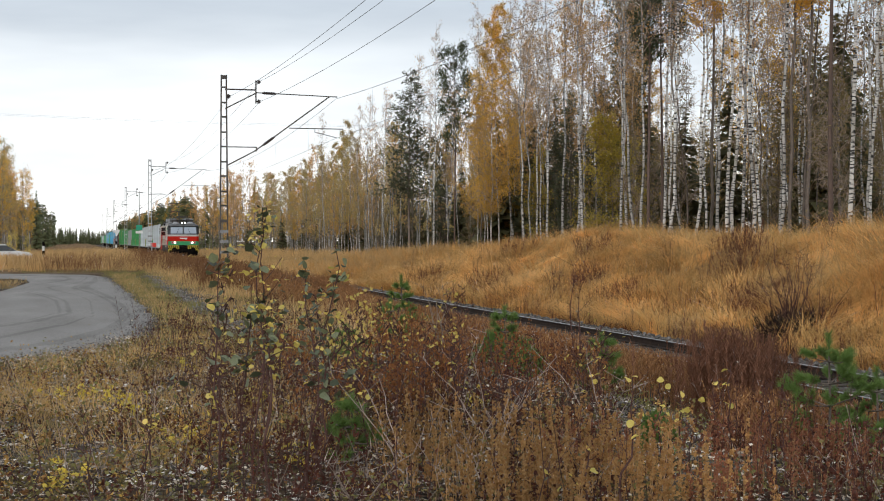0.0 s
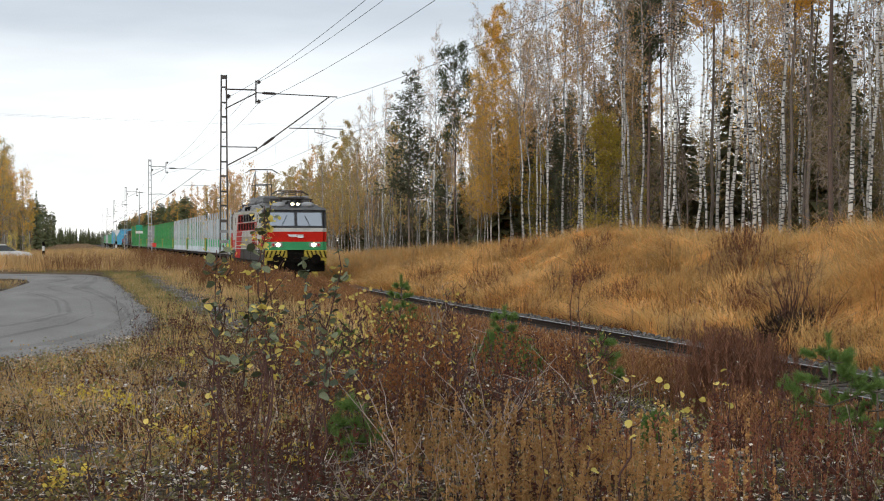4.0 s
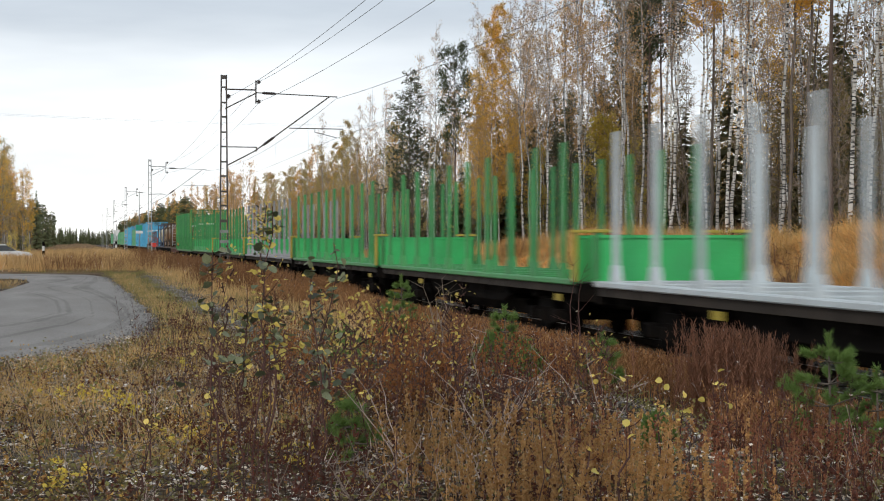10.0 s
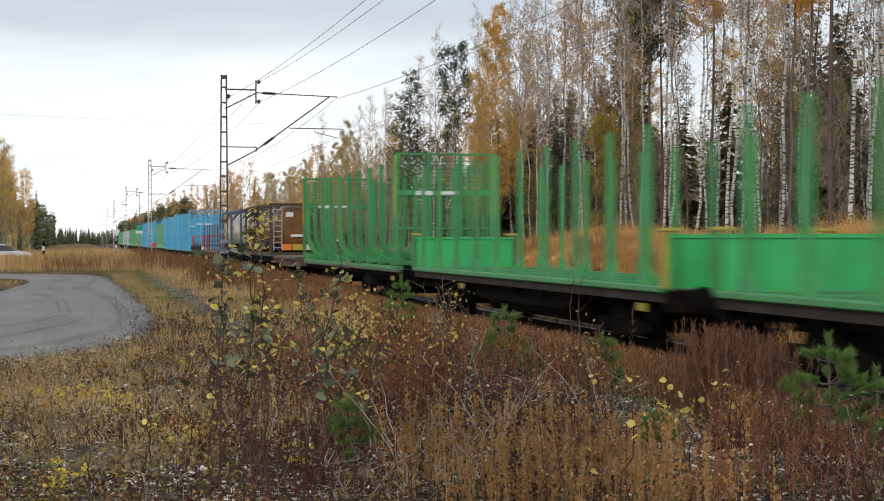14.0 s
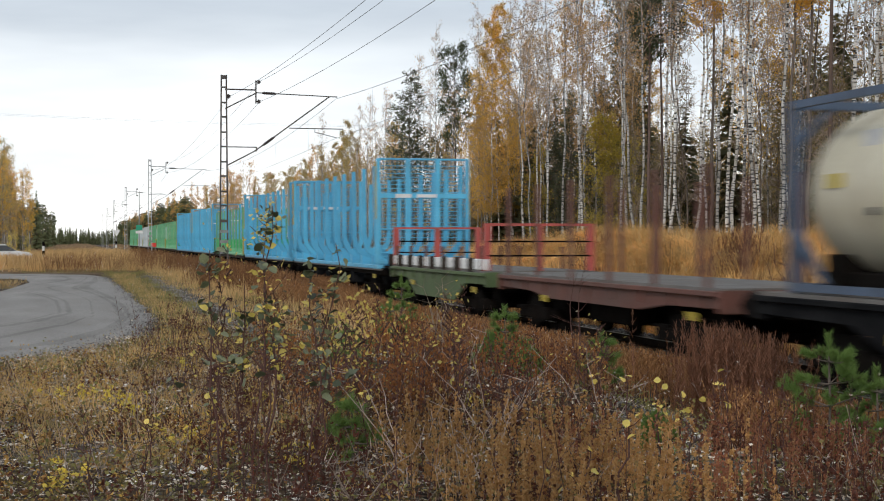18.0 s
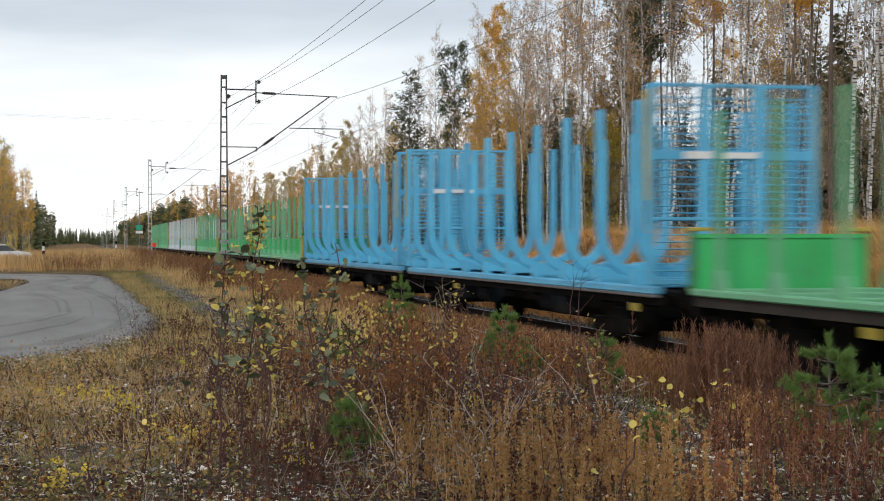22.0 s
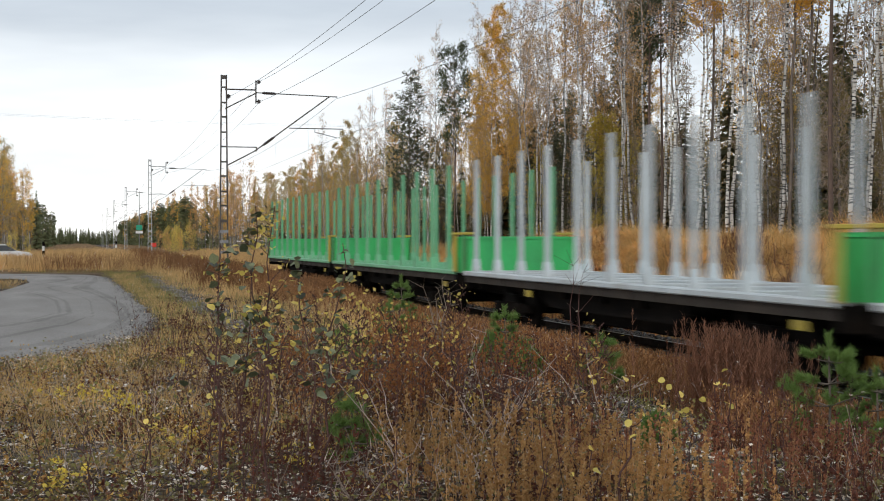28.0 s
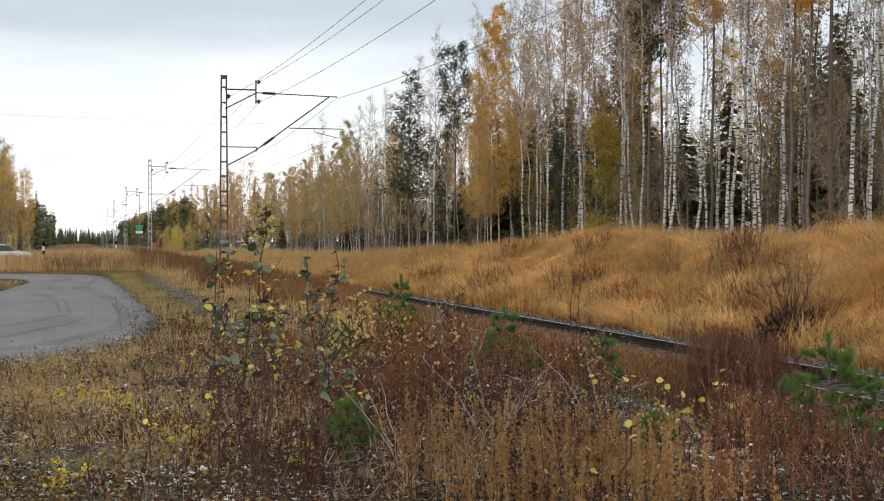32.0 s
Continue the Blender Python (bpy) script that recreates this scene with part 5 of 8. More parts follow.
    # cabs
    for sg in (-1, 1):
        def P(y):
            return sg * y
        cab = empty("cab", "", "", "", None)
        cab.parent = w
        for nm, prof, mt in (
            ("nose_green", [(F - 1.2, 1.52), (F - 1.2, 1.92), (F, 1.92), (F, 1.52)], "loco_green"),
            ("nose_red", [(F - 1.2, 1.92), (F - 1.2, 2.42), (F + 0.003, 2.42), (F + 0.003, 1.92)], "loco_red"),
            ("nose_white", [(F - 1.2, 2.42), (F - 1.2, 2.6), (F + 0.006, 2.6), (F + 0.006, 2.42)], "loco_white"),
            ("cab_upper", [(F - 1.2, 2.6), (F - 1.2, 3.5), (F - 0.22, 3.5), (F, 2.6)], "rubber"),
        ):
            bm = bmesh.new()
            prism(bm, [(P(a), b) for a, b in prof], -1.55, 1.55, "x")
            # rounded corners of the nose in plan
            edges = [e for e in bm.edges if all(abs(v.co.x) > 1.54 and abs(v.co.y) > F - 0.3 for v in e.verts) and e.verts[0].co.x * e.verts[1].co.x > 0]
            bmesh.ops.bevel(bm, geom=edges, offset=0.2, segments=3, affect="EDGES")
            part(nm, bm, M[mt], cab)
        for s in (-1, 1):
            # white corner posts between windscreen and side window, side red cheek
            bm = bmesh.new()
            prism(bm, [(P(F - 1.2), 1.56), (P(F - 0.22), 1.56), (P(F - 0.22), 2.4), (P(F - 1.2), 2.4)], s * 1.552 - 0.006, s * 1.552 + 0.006, "x")
            part("cheek", bm, M["loco_red"], cab)
            bm = bmesh.new()
            vs = [(s * 0.08, P(F + 0.0), 2.71), (s * 1.30, P(F + 0.0), 2.71), (s * 1.28, P(F - 0.155), 3.36), (s * 0.08, P(F - 0.155), 3.36)]
            lo = [bm.verts.new(v) for v in vs]
            hi = [bm.verts.new((v[0], v[1] - P(0.03), v[2])) for v in vs]
            bm.faces.new(lo), bm.faces.new(hi)
            for i in range(4):
                bm.faces.new((lo[i], lo[(i + 1) % 4], hi[(i + 1) % 4], hi[i]))
            bmesh.ops.recalc_face_normals(bm, faces=bm.faces)
            part("windscreen", bm, M["glass"], cab, "windscreen reflecting the pale sky")
            bm = bmesh.new()
            rod(bm, (s * 0.7, P(F + 0.035), 2.7), (s * 0.45, P(F - 0.06), 3.22), 0.014, n=5)
            part("wiper", bm, M["black"], cab)
            bm = bmesh.new()
            box(bm, s * 0.95, P(F + 0.02), 1.77, 0.56, 0.08, 0.24, 0.04)
            hl = part("headlight_housing", bm, M["roof_light"], cab)
            bm = bmesh.new()
            rod(bm, (s * 0.88, P(F + 0.05), 1.77), (s * 0.88, P(F + 0.085), 1.77), 0.095, n=18)
            part("headlight", bm, M["lamp"] if sg < 0 else M["dark_glass"], hl, "lit round headlight" if sg < 0 else "unlit round headlight")
            bm = bmesh.new()
            rod(bm, (s * 1.12, P(F + 0.05), 1.77), (s * 1.12, P(F + 0.075), 1.77), 0.07, n=14)
            part("marker_light", bm, M["red_lamp"], hl)
            # hazard-striped buffer beam corner
            bm = bmesh.new()
            box(bm, s * 0.98, P(F - 0.12), 1.31, 1.1, 0.3, 0.38, 0.03, mat=0)
            box(bm, s * 1.3, P(F - 0.15), 0.95, 0.46, 0.3, 0.4, 0.03, mat=0)
            hz = part("hazard_beam", bm, M["hazard"], cab, "yellow buffer beam with black diagonal stripes")
            for k in range(5):
                bm = bmesh.new()
                prism(bm, [(s * (0.50 + 0.21 * k), 1.48), (s * (0.58 + 0.21 * k), 1.48), (s * (0.70 + 0.21 * k), 1.14), (s * (0.62 + 0.21 * k), 1.14)], P(F + 0.03), P(F + 0.042))
                part("black_stripe", bm, M["black"], hz)
            bm = bmesh.new()
            rod(bm, (s * 0.95, P(F - 0.1), 1.06), (s * 0.95, P(F + 0.3), 1.06), 0.1, n=12)
            rod(bm, (s * 0.95, P(F + 0.3), 1.06), (s * 0.95, P(F + 0.38), 1.06), 0.24, n=18)
            part("buffer", bm, M["black"], cab)
            bm = bmesh.new()
            box(bm, s * 0.95, P(F - 0.05), 0.36, 0.3, 0.1, 0.36, 0.02)
            part("rail_guard", bm, M["mustard"] if s > 0 else M["black"], cab)
        bm = bmesh.new()
        box(bm, 0, P(F - 0.1), 0.72, 2.9, 0.3, 0.55, 0.05)
        box(bm, 0, P(F - 0.3), 1.1, 2.6, 0.4, 0.4, 0.03)
        part("plough", bm, M["black"], cab, "black snow plough")
        bm = bmesh.new()
        box(bm, 0, P(F + 0.15), 0.98, 0.3, 0.5, 0.26, 0.05)
        for k in (-0.3, 0.3, 0.5, -0.5):
            rod(bm, (k, P(F + 0.05), 1.15), (k * 1.1, P(F + 0.14), 0.7), 0.025, n=6)
        part("coupler", bm, M["black"], cab)
        bm = bmesh.new()
        prism(bm, [(-0.42, 2.28), (0.02, 2.28), (0.06, 2.16), (-0.32, 2.16)], P(F + 0.022), P(F + 0.034))
        box(bm, 0.22, P(F + 0.028), 2.2, 0.3, 0.012, 0.17, 0.03)
        part("emblem", bm, M["white_paint"], cab, "pale emblem shape")
        # roof over the cab, with the twin upper headlight
        bm = bmesh.new()
        prism(bm, [(P(F - 3.2), 3.5), (P(F - 3.2), 3.82), (P(F - 1.2), 3.78), (P(F - 0.6), 3.68), (P(F - 0.15), 3.55), (P(F - 0.12), 3.48)], -1.53, 1.53, "x")
        for v in bm.verts:
            if v.co.z > 3.6:
                v.co.x *= 0.80
        part("cab_roof", bm, M["roof_grey"], cab)
        bm = bmesh.new()
        box(bm, 0.0, P(F - 0.42), 3.78, 0.62, 0.3, 0.2, 0.05)
        uh = part("upper_lamp_box", bm, M["rubber"], cab)
        for s in (-1, 1):
            bm = bmesh.new()
            bmesh.ops.create_uvsphere(bm, u_segments=16, v_segments=8, radius=1.0, matrix=Matrix.Translation((s * 0.72, P(F - 1.15), 3.72)) @ Matrix.Diagonal((0.36, 0.75, 0.2, 1)))
            part("roof_fairing", bm, M["roof_light"], cab, "rounded silver-grey roof fairing", True)
        bm = bmesh.new()
        for k in range(5):
            rod(bm, (-1.0 + 0.5 * k, P(F - 1.9), 3.8), (-1.0 + 0.5 * k, P(F - 1.9), 4.08), 0.07, 0.05, n=8)
        rod(bm, (-1.1, P(F - 1.9), 4.06), (1.1, P(F - 1.9), 4.06), 0.035, n=6)
        rod(bm, (-0.5, P(F - 1.5), 3.78), (0.7, P(F - 2.8), 4.2), 0.03, n=6)
        part("roof_busbar", bm, M["insulator"], cab, "dark roof insulators with a busbar")
        for s in (-0.14, 0.14):
            bm = bmesh.new()
            rod(bm, (s, P(F - 0.27), 3.78), (s, P(F - 0.245), 3.78), 0.07, n=16)
            part("upper_headlight", bm, M["lamp"] if sg < 0 else M["dark_glass"], uh)
    # roof gear
    for s in (-1, 1):
        bm = bmesh.new()
        prism(bm, [(s * 1.5, 3.5), (s * 1.36, 3.86), (s * 0.4, 3.9), (s * 0.4, 3.5)], -5.2, 3.6)
        part("roof_flank", bm, M["roof_light"], w, "light grey roof flank")
        for k in range(3):
            bm = bmesh.new()
            rod(bm, (s * (1.5 - 0.04 * k), -5.2, 3.57 + 0.1 * k), (s * (1.5 - 0.04 * k), 3.6, 3.57 + 0.1 * k), 0.018, n=5)
            part("roof_rib", bm, M["roof_light"], w)
        for k in range(2):
            bm = bmesh.new()
            box(bm, s * 1.42, 0.75 - 1.45 * k, 3.70, 0.14, 0.9, 0.24, 0.01)
            part("roof_louvre", bm, M["black"], w)
        for y, lx in ((0.25, 1.35), (-3.55, 1.55)):
            bm = bmesh.new()
            rib_roof(bm, s * 0.85, y, 4.07, 0.8, lx, 0.46, 6)
            part("roof_louvre_box", bm, M["roof_light"], w, "ribbed grey roof cooling box")
        for y, lx, hh in ((-1.5, 1.6, 0.2), (2.4, 1.5, 0.18), (-5.0, 0.7, 0.3)):
            bm = bmesh.new()
            box(bm, s * 0.8, y, 3.9 + hh / 2, 0.7, lx, hh, 0.03)
            part("roof_hatch", bm, M["roof_grey"], w)
    bm = bmesh.new()
    for y in (-5.6, -1.2, 2.2, 5.2):
        for s in (-0.5, 0, 0.5):
            for k in range(4):
                rod(bm, (s, y, 3.76 + 0.09 * k), (s, y, 3.81 + 0.09 * k), 0.09 - 0.01 * k, n=10)
    part("roof_insulator", bm, M["insulator"], w)
    bm = bmesh.new()
    rod(bm, (0.1, -6.0, 4.15), (0.1, 6.0, 4.15), 0.03, n=6)
    for s in (-1.3, 1.3):
        rod(bm, (s, -5.8, 3.95), (s, 5.8, 3.95), 0.02, n=6)
        for k in range(9):
            rod(bm, (s, -5.6 + 1.4 * k, 3.6), (s, -5.6 + 1.4 * k, 3.95), 0.016, n=5)
    part("roof_rail", bm, M["roof_grey"], w)

    def pantograph(y, up, name):
        p = empty(name, "", "")
        p.parent = w
        bm = bmesh.new()
        box(bm, 0, y, 4.12, 1.3, 1.9, 0.07, 0.01)
        for s in (-0.6, 0.6):
            for e in (-0.85, 0.85):
                rod(bm, (s, y + e, 3.76), (s, y + e, 4.12), 0.07, 0.05, n=8)
        part("base_frame", bm, M["mast"], p)
        knee = 4.25 + (up - 4.25) * 0.52
        for e in (-1, 1):
            bm = bmesh.new()
            for s in (-0.5, 0.5):
                rod(bm, (s, y + e * 0.55, 4.18), (s * 0.9, y + e * (1.25 if up < 5 else 1.05), knee), 0.03, n=6)
                rod(bm, (s * 0.9, y + e * (1.25 if up < 5 else 1.05), knee), (s * 0.7, y, up - 0.08), 0.022, n=6)
            rod(bm, (-0.5, y + e * (1.25 if up < 5 else 1.05), knee), (0.5, y + e * (1.25 if up < 5 else 1.05), knee), 0.025, n=6)
            part("arm", bm, M["mast"], p)
        bm = bmesh.new()
        for e in (-0.16, 0.16):
            rod(bm, (-0.62, y + e, up), (0.62, y + e, up), 0.028, n=6)
            for s in (-1, 1):
                rod(bm, (s * 0.62, y + e, up), (s * 0.95, y + e, up - 0.2), 0.02, n=6)
        part("collector_head", bm, M["mast"], p)
    pantograph(-6.3, 4.5, "pantograph_folded")
    pantograph(6.3, 6.13, "pantograph_raised")
    for y in (-4.6, 4.6):
        bogie(w, y, 0.61, 2.7)
    return w


# ---- the woods ----
def unit(v):
    return v / (np.linalg.norm(v) + 1e-9)


def stem_line(rng, tall, wobble, k=11):
    z = np.linspace(0, tall, k)
    off = np.cumsum(rng.normal(size=(k, 2)) * wobble, axis=0)
    off[0] = 0
    return np.column_stack([off, z])


def at_height(line, z):
    return np.array([np.interp(z, line[:, 2], line[:, 0]), np.interp(z, line[:, 2], line[:, 1]), z])


def twig_strips(S, E, w, rng):
    """Fine twigs: one narrow bent strip each."""
    S, E = np.asarray(S), np.asarray(E)
    n = len(S)
    d = E - S
    side = np.cross(d, rng.normal(size=(n, 3)))
    side /= np.linalg.norm(side, axis=1)[:, None] + 1e-9
    m = (S + E) / 2 + np.array([0, 0, 0.06]) * np.linalg.norm(d, axis=1)[:, None]
    V = np.stack([S - side * w / 2, S + side * w / 2, m + side * w * 0.4, m - side * w * 0.4, E], 1)
    T = np.array([(0, 1, 2), (0, 2, 3), (3, 2, 4)])[None] + (np.arange(n) * 5)[:, None, None]
    return V.reshape(-1, 3), T.reshape(-1, 3)


def broadleaf(rng, tall, r, low, spread, limbs, twigs, leaves, leaf_size, upright=0.9, wobble=0.07, fine=3, sides=6, twig_width=0.013, jit=0.10):
    """Trunk with limbs; fine twigs; single leaves. Gives three heaps."""
    trunk, fine_wood, crown = Heap(), Heap(), Heap()
    line = stem_line(rng, tall, wobble)
    trunk.add(*tube(np.vstack([[line[0][0], line[0][1], -0.5], line]), np.concatenate([[r * 1.2], r * (1 - 0.93 * (np.linspace(0, 1, 11)) ** 0.9)]), sides))
    S, E = [], []
    for i in range(limbs):
        f = low + (0.97 - low) * ((i + rng.rand()) / limbs)
        p = at_height(line, f * tall)
        a = rng.uniform(0, 2 * np.pi)
        ln = spread * (1.15 - f) / (1.15 - low) * rng.uniform(0.6, 1.15) * min(1.0, 0.45 + (f - low) * 3)
        d = unit(np.array([np.cos(a), np.sin(a), upright * rng.uniform(0.6, 1.3)]))
        q = np.array([p + d * ln * u + np.array([0, 0, 0.12 * ln * u * u]) + rng.normal(size=3) * 0.03 * ln for u in (0, 0.5, 1.0)])
        q[0] = p
        rr = r * 0.28 * (1.1 - f)
        fine_wood.add(*tube(q, np.array([rr, rr * 0.6, 0.004]) + 0.004, 3))
        for j in range(twigs):
            u = rng.uniform(0.2, 1.0)
            s = q[0] + (q[2] - q[0]) * u
            e = s + unit(d * 0.6 + rng.normal(size=3) * 0.7 + np.array([0, 0, 0.1])) * ln * rng.uniform(0.2, 0.5)
            S.append(s), E.append(e)
            for k in range(fine):
                s2 = s + (e - s) * rng.uniform(0.3, 1)
                S.append(s2), E.append(s2 + unit(e - s + rng.normal(size=3) * 0.5 * np.linalg.norm(e - s) + np.array([0, 0, -0.15])) * ln * rng.uniform(0.12, 0.28))
    fine_wood.add(*twig_strips(S, E, twig_width, rng))
    if leaves:
        S, E = np.array(S), np.array(E)
        i = rng.randint(0, len(S), leaves)
        c = S[i] + (E[i] - S[i]) * rng.rand(leaves, 1) + rng.normal(size=(leaves, 3)) * jit
        crown.add(*flakes(c, rng.uniform(0.6, 1.3, leaves) * leaf_size, rng))
    return trunk, fine_wood, crown


def conifer(rng, tall, r, low, spread, whorls, per, sprays, droop=0.25, size=0.3, top_only=0.0):
    trunk, crown = Heap(), Heap()
    line = stem_line(rng, tall, 0.03)
    trunk.add(*tube(np.vstack([[0, 0, -0.5], line]), np.concatenate([[r * 1.15], r * (1 - 0.94 * np.linspace(0, 1, 11))]), 6))
    C, D, Z = [], [], []
    for i in range(whorls):
        f = low + (0.985 - low) * (i + 0.5 * rng.rand()) / whorls
        p = at_height(line, f * tall)
        for j in range(per):
            a = rng.uniform(0, 2 * np.pi)
            ln = spread * ((1.03 - f) / (1.03 - low)) ** 0.8 * rng.uniform(0.55, 1.2) + 0.12
            if top_only:
                ln = spread * rng.uniform(0.5, 1.0) * (1 - 0.6 * max(0, (f - 0.85) / 0.15)) * min(1, 0.5 + (f - low) * 4)
            d = np.array([np.cos(a), np.sin(a), 0.15 if not top_only else 0.5])
            e = p + d * ln + np.array([0, 0, -(droop + rng.normal() * 0.15) * ln])
            trunk.add(*tube(np.array([p, e]), np.array([0.028, 0.006]) * (1.2 - f) + 0.004, 3))
            k = max(3, int(sprays * ln / spread))
            u = np.sqrt(rng.uniform(0.06 if not top_only else 0.45, 1.0, k))[:, None]
            C.append(p + (e - p) * u + rng.normal(size=(k, 3)) * np.array([0.2, 0.2, 0.22]) * (0.5 + ln * 0.3))
            D.append(np.tile(unit(e - p), (k, 1)) + rng.normal(size=(k, 3)) * (0.7 if not top_only else 0.9))
            Z.append(rng.uniform(0.6, 1.3, k) * size)
    C, D, Z = np.concatenate(C), np.concatenate(D), np.concatenate(Z)
    D /= np.linalg.norm(D, axis=1)[:, None]
    side = np.cross(D, rng.normal(size=D.shape))
    side /= np.linalg.norm(side, axis=1)[:, None] + 1e-9
    n = len(C)
    up = np.cross(side, D)
    V = []
    # a spray: three narrow fingers
    for g, ln in ((-0.5, 0.8), (0.0, 1.0), (0.5, 0.8)):
        way = D + side * g + up * rng.normal(size=(n, 1)) * 0.25
        tip = C + way * (Z * ln)[:, None] * 0.6
        V += [C - way * (Z * 0.4)[:, None] - side * (Z * 0.10)[:, None], C - way * (Z * 0.1)[:, None] + side * (Z * 0.13)[:, None], tip]
    V = np.stack(V, 1).reshape(-1, 3)
    crown.add(V, np.arange(len(V)).reshape(-1, 3))
    return trunk, None, crown


def tree_template(kind, seed):
    """Heaps and materials of one tree."""
    rng = np.random.RandomState(seed)
    if kind == "birch_bare":
        return broadleaf(rng, 15.5, 0.066, 0.42, 1.9, 34, 10, 700, 0.05, 1.5, fine=4, twig_width=0.010), ("birch", "twig", "rust_leaf")
    if kind == "birch_rust":
        return broadleaf(rng, 16, 0.068, 0.42, 2.4, 34, 10, 3600, 0.05, 1.3, fine=3, twig_width=0.010), ("birch", "twig", "rust_leaf")
    if kind == "birch_gold":
        return broadleaf(rng, 14.0, 0.065, 0.16, 3.4, 60, 10, 13000, 0.06, 0.5), ("bark" if seed % 2 else "birch", "twig", "gold_leaf")
    if kind == "birch_gold_high":
        return broadleaf(rng, 16.5, 0.065, 0.42, 2.2, 44, 10, 15000, 0.06, 0.9), ("bark", "twig", "gold_leaf")
    if kind == "leafy_under":
        return broadleaf(rng, 6.5, 0.04, 0.08, 1.7, 30, 9, 3600, 0.065, 0.8, 0.06), ("bark", "twig", "yellow_green")
    if kind == "spruce_high":
        return conifer(rng, 14.0, 0.11, 0.32, 2.3, 28, 6, 34, -0.02, 0.3), ("bark", None, "needle")
    if kind == "birch_yellow":
        return broadleaf(rng, 12, 0.055, 0.24, 1.9, 30, 9, 3600, 0.066, 1.1), ("birch", "twig", "pale_leaf")
    if kind == "thin_birch":
        return broadleaf(rng, 14, 0.045, 0.34, 1.4, 26, 10, 420, 0.05, 1.6, 0.1, fine=4), ("birch", "twig", "rust_leaf")
    if kind == "dark_thin":
        return broadleaf(rng, 12.5, 0.05, 0.14, 1.6, 34, 10, 520, 0.055, 0.8, 0.1, fine=4), ("bark", "twig", "olive_leaf")
    if kind == "under":
        return broadleaf(rng, 5.5, 0.028, 0.08, 1.7, 26, 10, 900, 0.05, 1.3, 0.07, fine=4), ("bark", "twig", "olive_leaf")
    if kind == "spruce":
        return conifer(rng, 14.0, 0.12, 0.08, 2.2, 34, 6, 26, 0.12, 0.32), ("bark", None, "needle")
    if kind == "pine":
        return conifer(rng, 15.0, 0.10, 0.50, 1.9, 18, 5, 70, -0.15, 0.24, 1.0), ("pine_bark", None, "pine_needle")
    return None


LABELS = {
    "birch_bare": ("birch", "nearly bare slender white birch in the wood"),
    "birch_rust": ("birch", "tall white birch with thin rust-coloured autumn crown"),
    "birch_gold": ("birch", "birch with a dense golden-orange autumn crown"),
    "birch_yellow": ("birch", "young birch with pale yellow autumn leaves"),
    "thin_birch": ("birch", "thin bare grey-white birch stem"),
    "dark_thin": ("alder_tree", "dark thin leafless tree with fine twigs"),
    "birch_gold_high": ("birch", "tall birch with a high orange autumn crown"),
    "leafy_under": ("rowan_tree", "low leafy tree with yellow-green autumn leaves"),
    "spruce_high": ("spruce", "dark spruce with a bare lower trunk"),
    "under": ("sapling", "bushy leafless undergrowth sapling"),
    "spruce": ("spruce", "dark green dense spruce"),
    "pine": ("pine", "tall pine with reddish trunk and high grey-green crown"),
}


def two_part_mesh(name, a, b, ma, mb):
    """One mesh of two heaps, each with its own material."""
    v, t = a.arrays()
    if b is None or not b.n:
        return tri_mesh(name, v, t, [ma])
    v2, t2 = b.arrays()
    return tri_mesh(name, np.concatenate([v, v2]), np.concatenate([t, t2 + len(v)]), [ma, mb], np.concatenate([np.zeros(len(t)), np.ones(len(t2))]))


class Woods:
    """Tree kinds, each built once in a few forms, then set out."""

    def __init__(self):
        self.made = {}

    def template(self, kind, form):
        key = (kind, form)
        if key not in self.made:
            (tr, fine, cr), mats = tree_template(kind, 100 + 17 * form + len(kind) * 7)
            crown = two_part_mesh("crown", fine, cr, M[mats[1]], M[mats[2]]) if fine else cr.mesh("crown", [M[mats[2]]])
            self.made[key] = (("trunk", tr.mesh("trunk", [M[mats[0]]])), ("crown", crown))
        return self.made[key]

    def plant(self, kind, form, x, y, s, turn, lean=0.0, wide=1.0):
        name, label = LABELS[kind]
        ob = empty(name, label, "shrub" if name == "sapling" else "tree", "trees of the wood",
                   Matrix.LocRotScale((x, y, float(gz(x, y))), Euler((lean, lean * 0.6, turn)), (s * wide, s * wide, s)))
        for n, me in self.template(kind, form):
            new(n, me).parent = ob


woods = Woods()


def wood_mesh(name, label, trees):
    """Many far trees as one mesh."""
    heaps = {}
    rng = np.random.RandomState(len(trees))
    for i, (kind, x, y, s) in enumerate(trees):
        hs, mats = far_tree(kind, i % 5)
        a = rng.uniform(0, 6.28)
        R = np.array([[np.cos(a), -np.sin(a), 0], [np.sin(a), np.cos(a), 0], [0, 0, 1]]) * s
        at = np.array([x, y, float(gz(x, y))])
        for hp, m in zip(hs, mats):
            if hp is not None and hp.n:
                v, t = hp.arrays()
                heaps.setdefault(m, Heap()).add(v @ R.T + at, t)
    V, T, I, mats, base = [], [], [], [], 0
    for m, hp in heaps.items():
        v, t = hp.arrays()
        V.append(v)
        T.append(t + base)
        I.append(np.full(len(t), len(mats)))
        mats.append(M[m])
        base += len(v)
    tagged(new(name, tri_mesh(name, np.concatenate(V), np.concatenate(T), mats, np.concatenate(I))), label, "wood", kind="stuff")


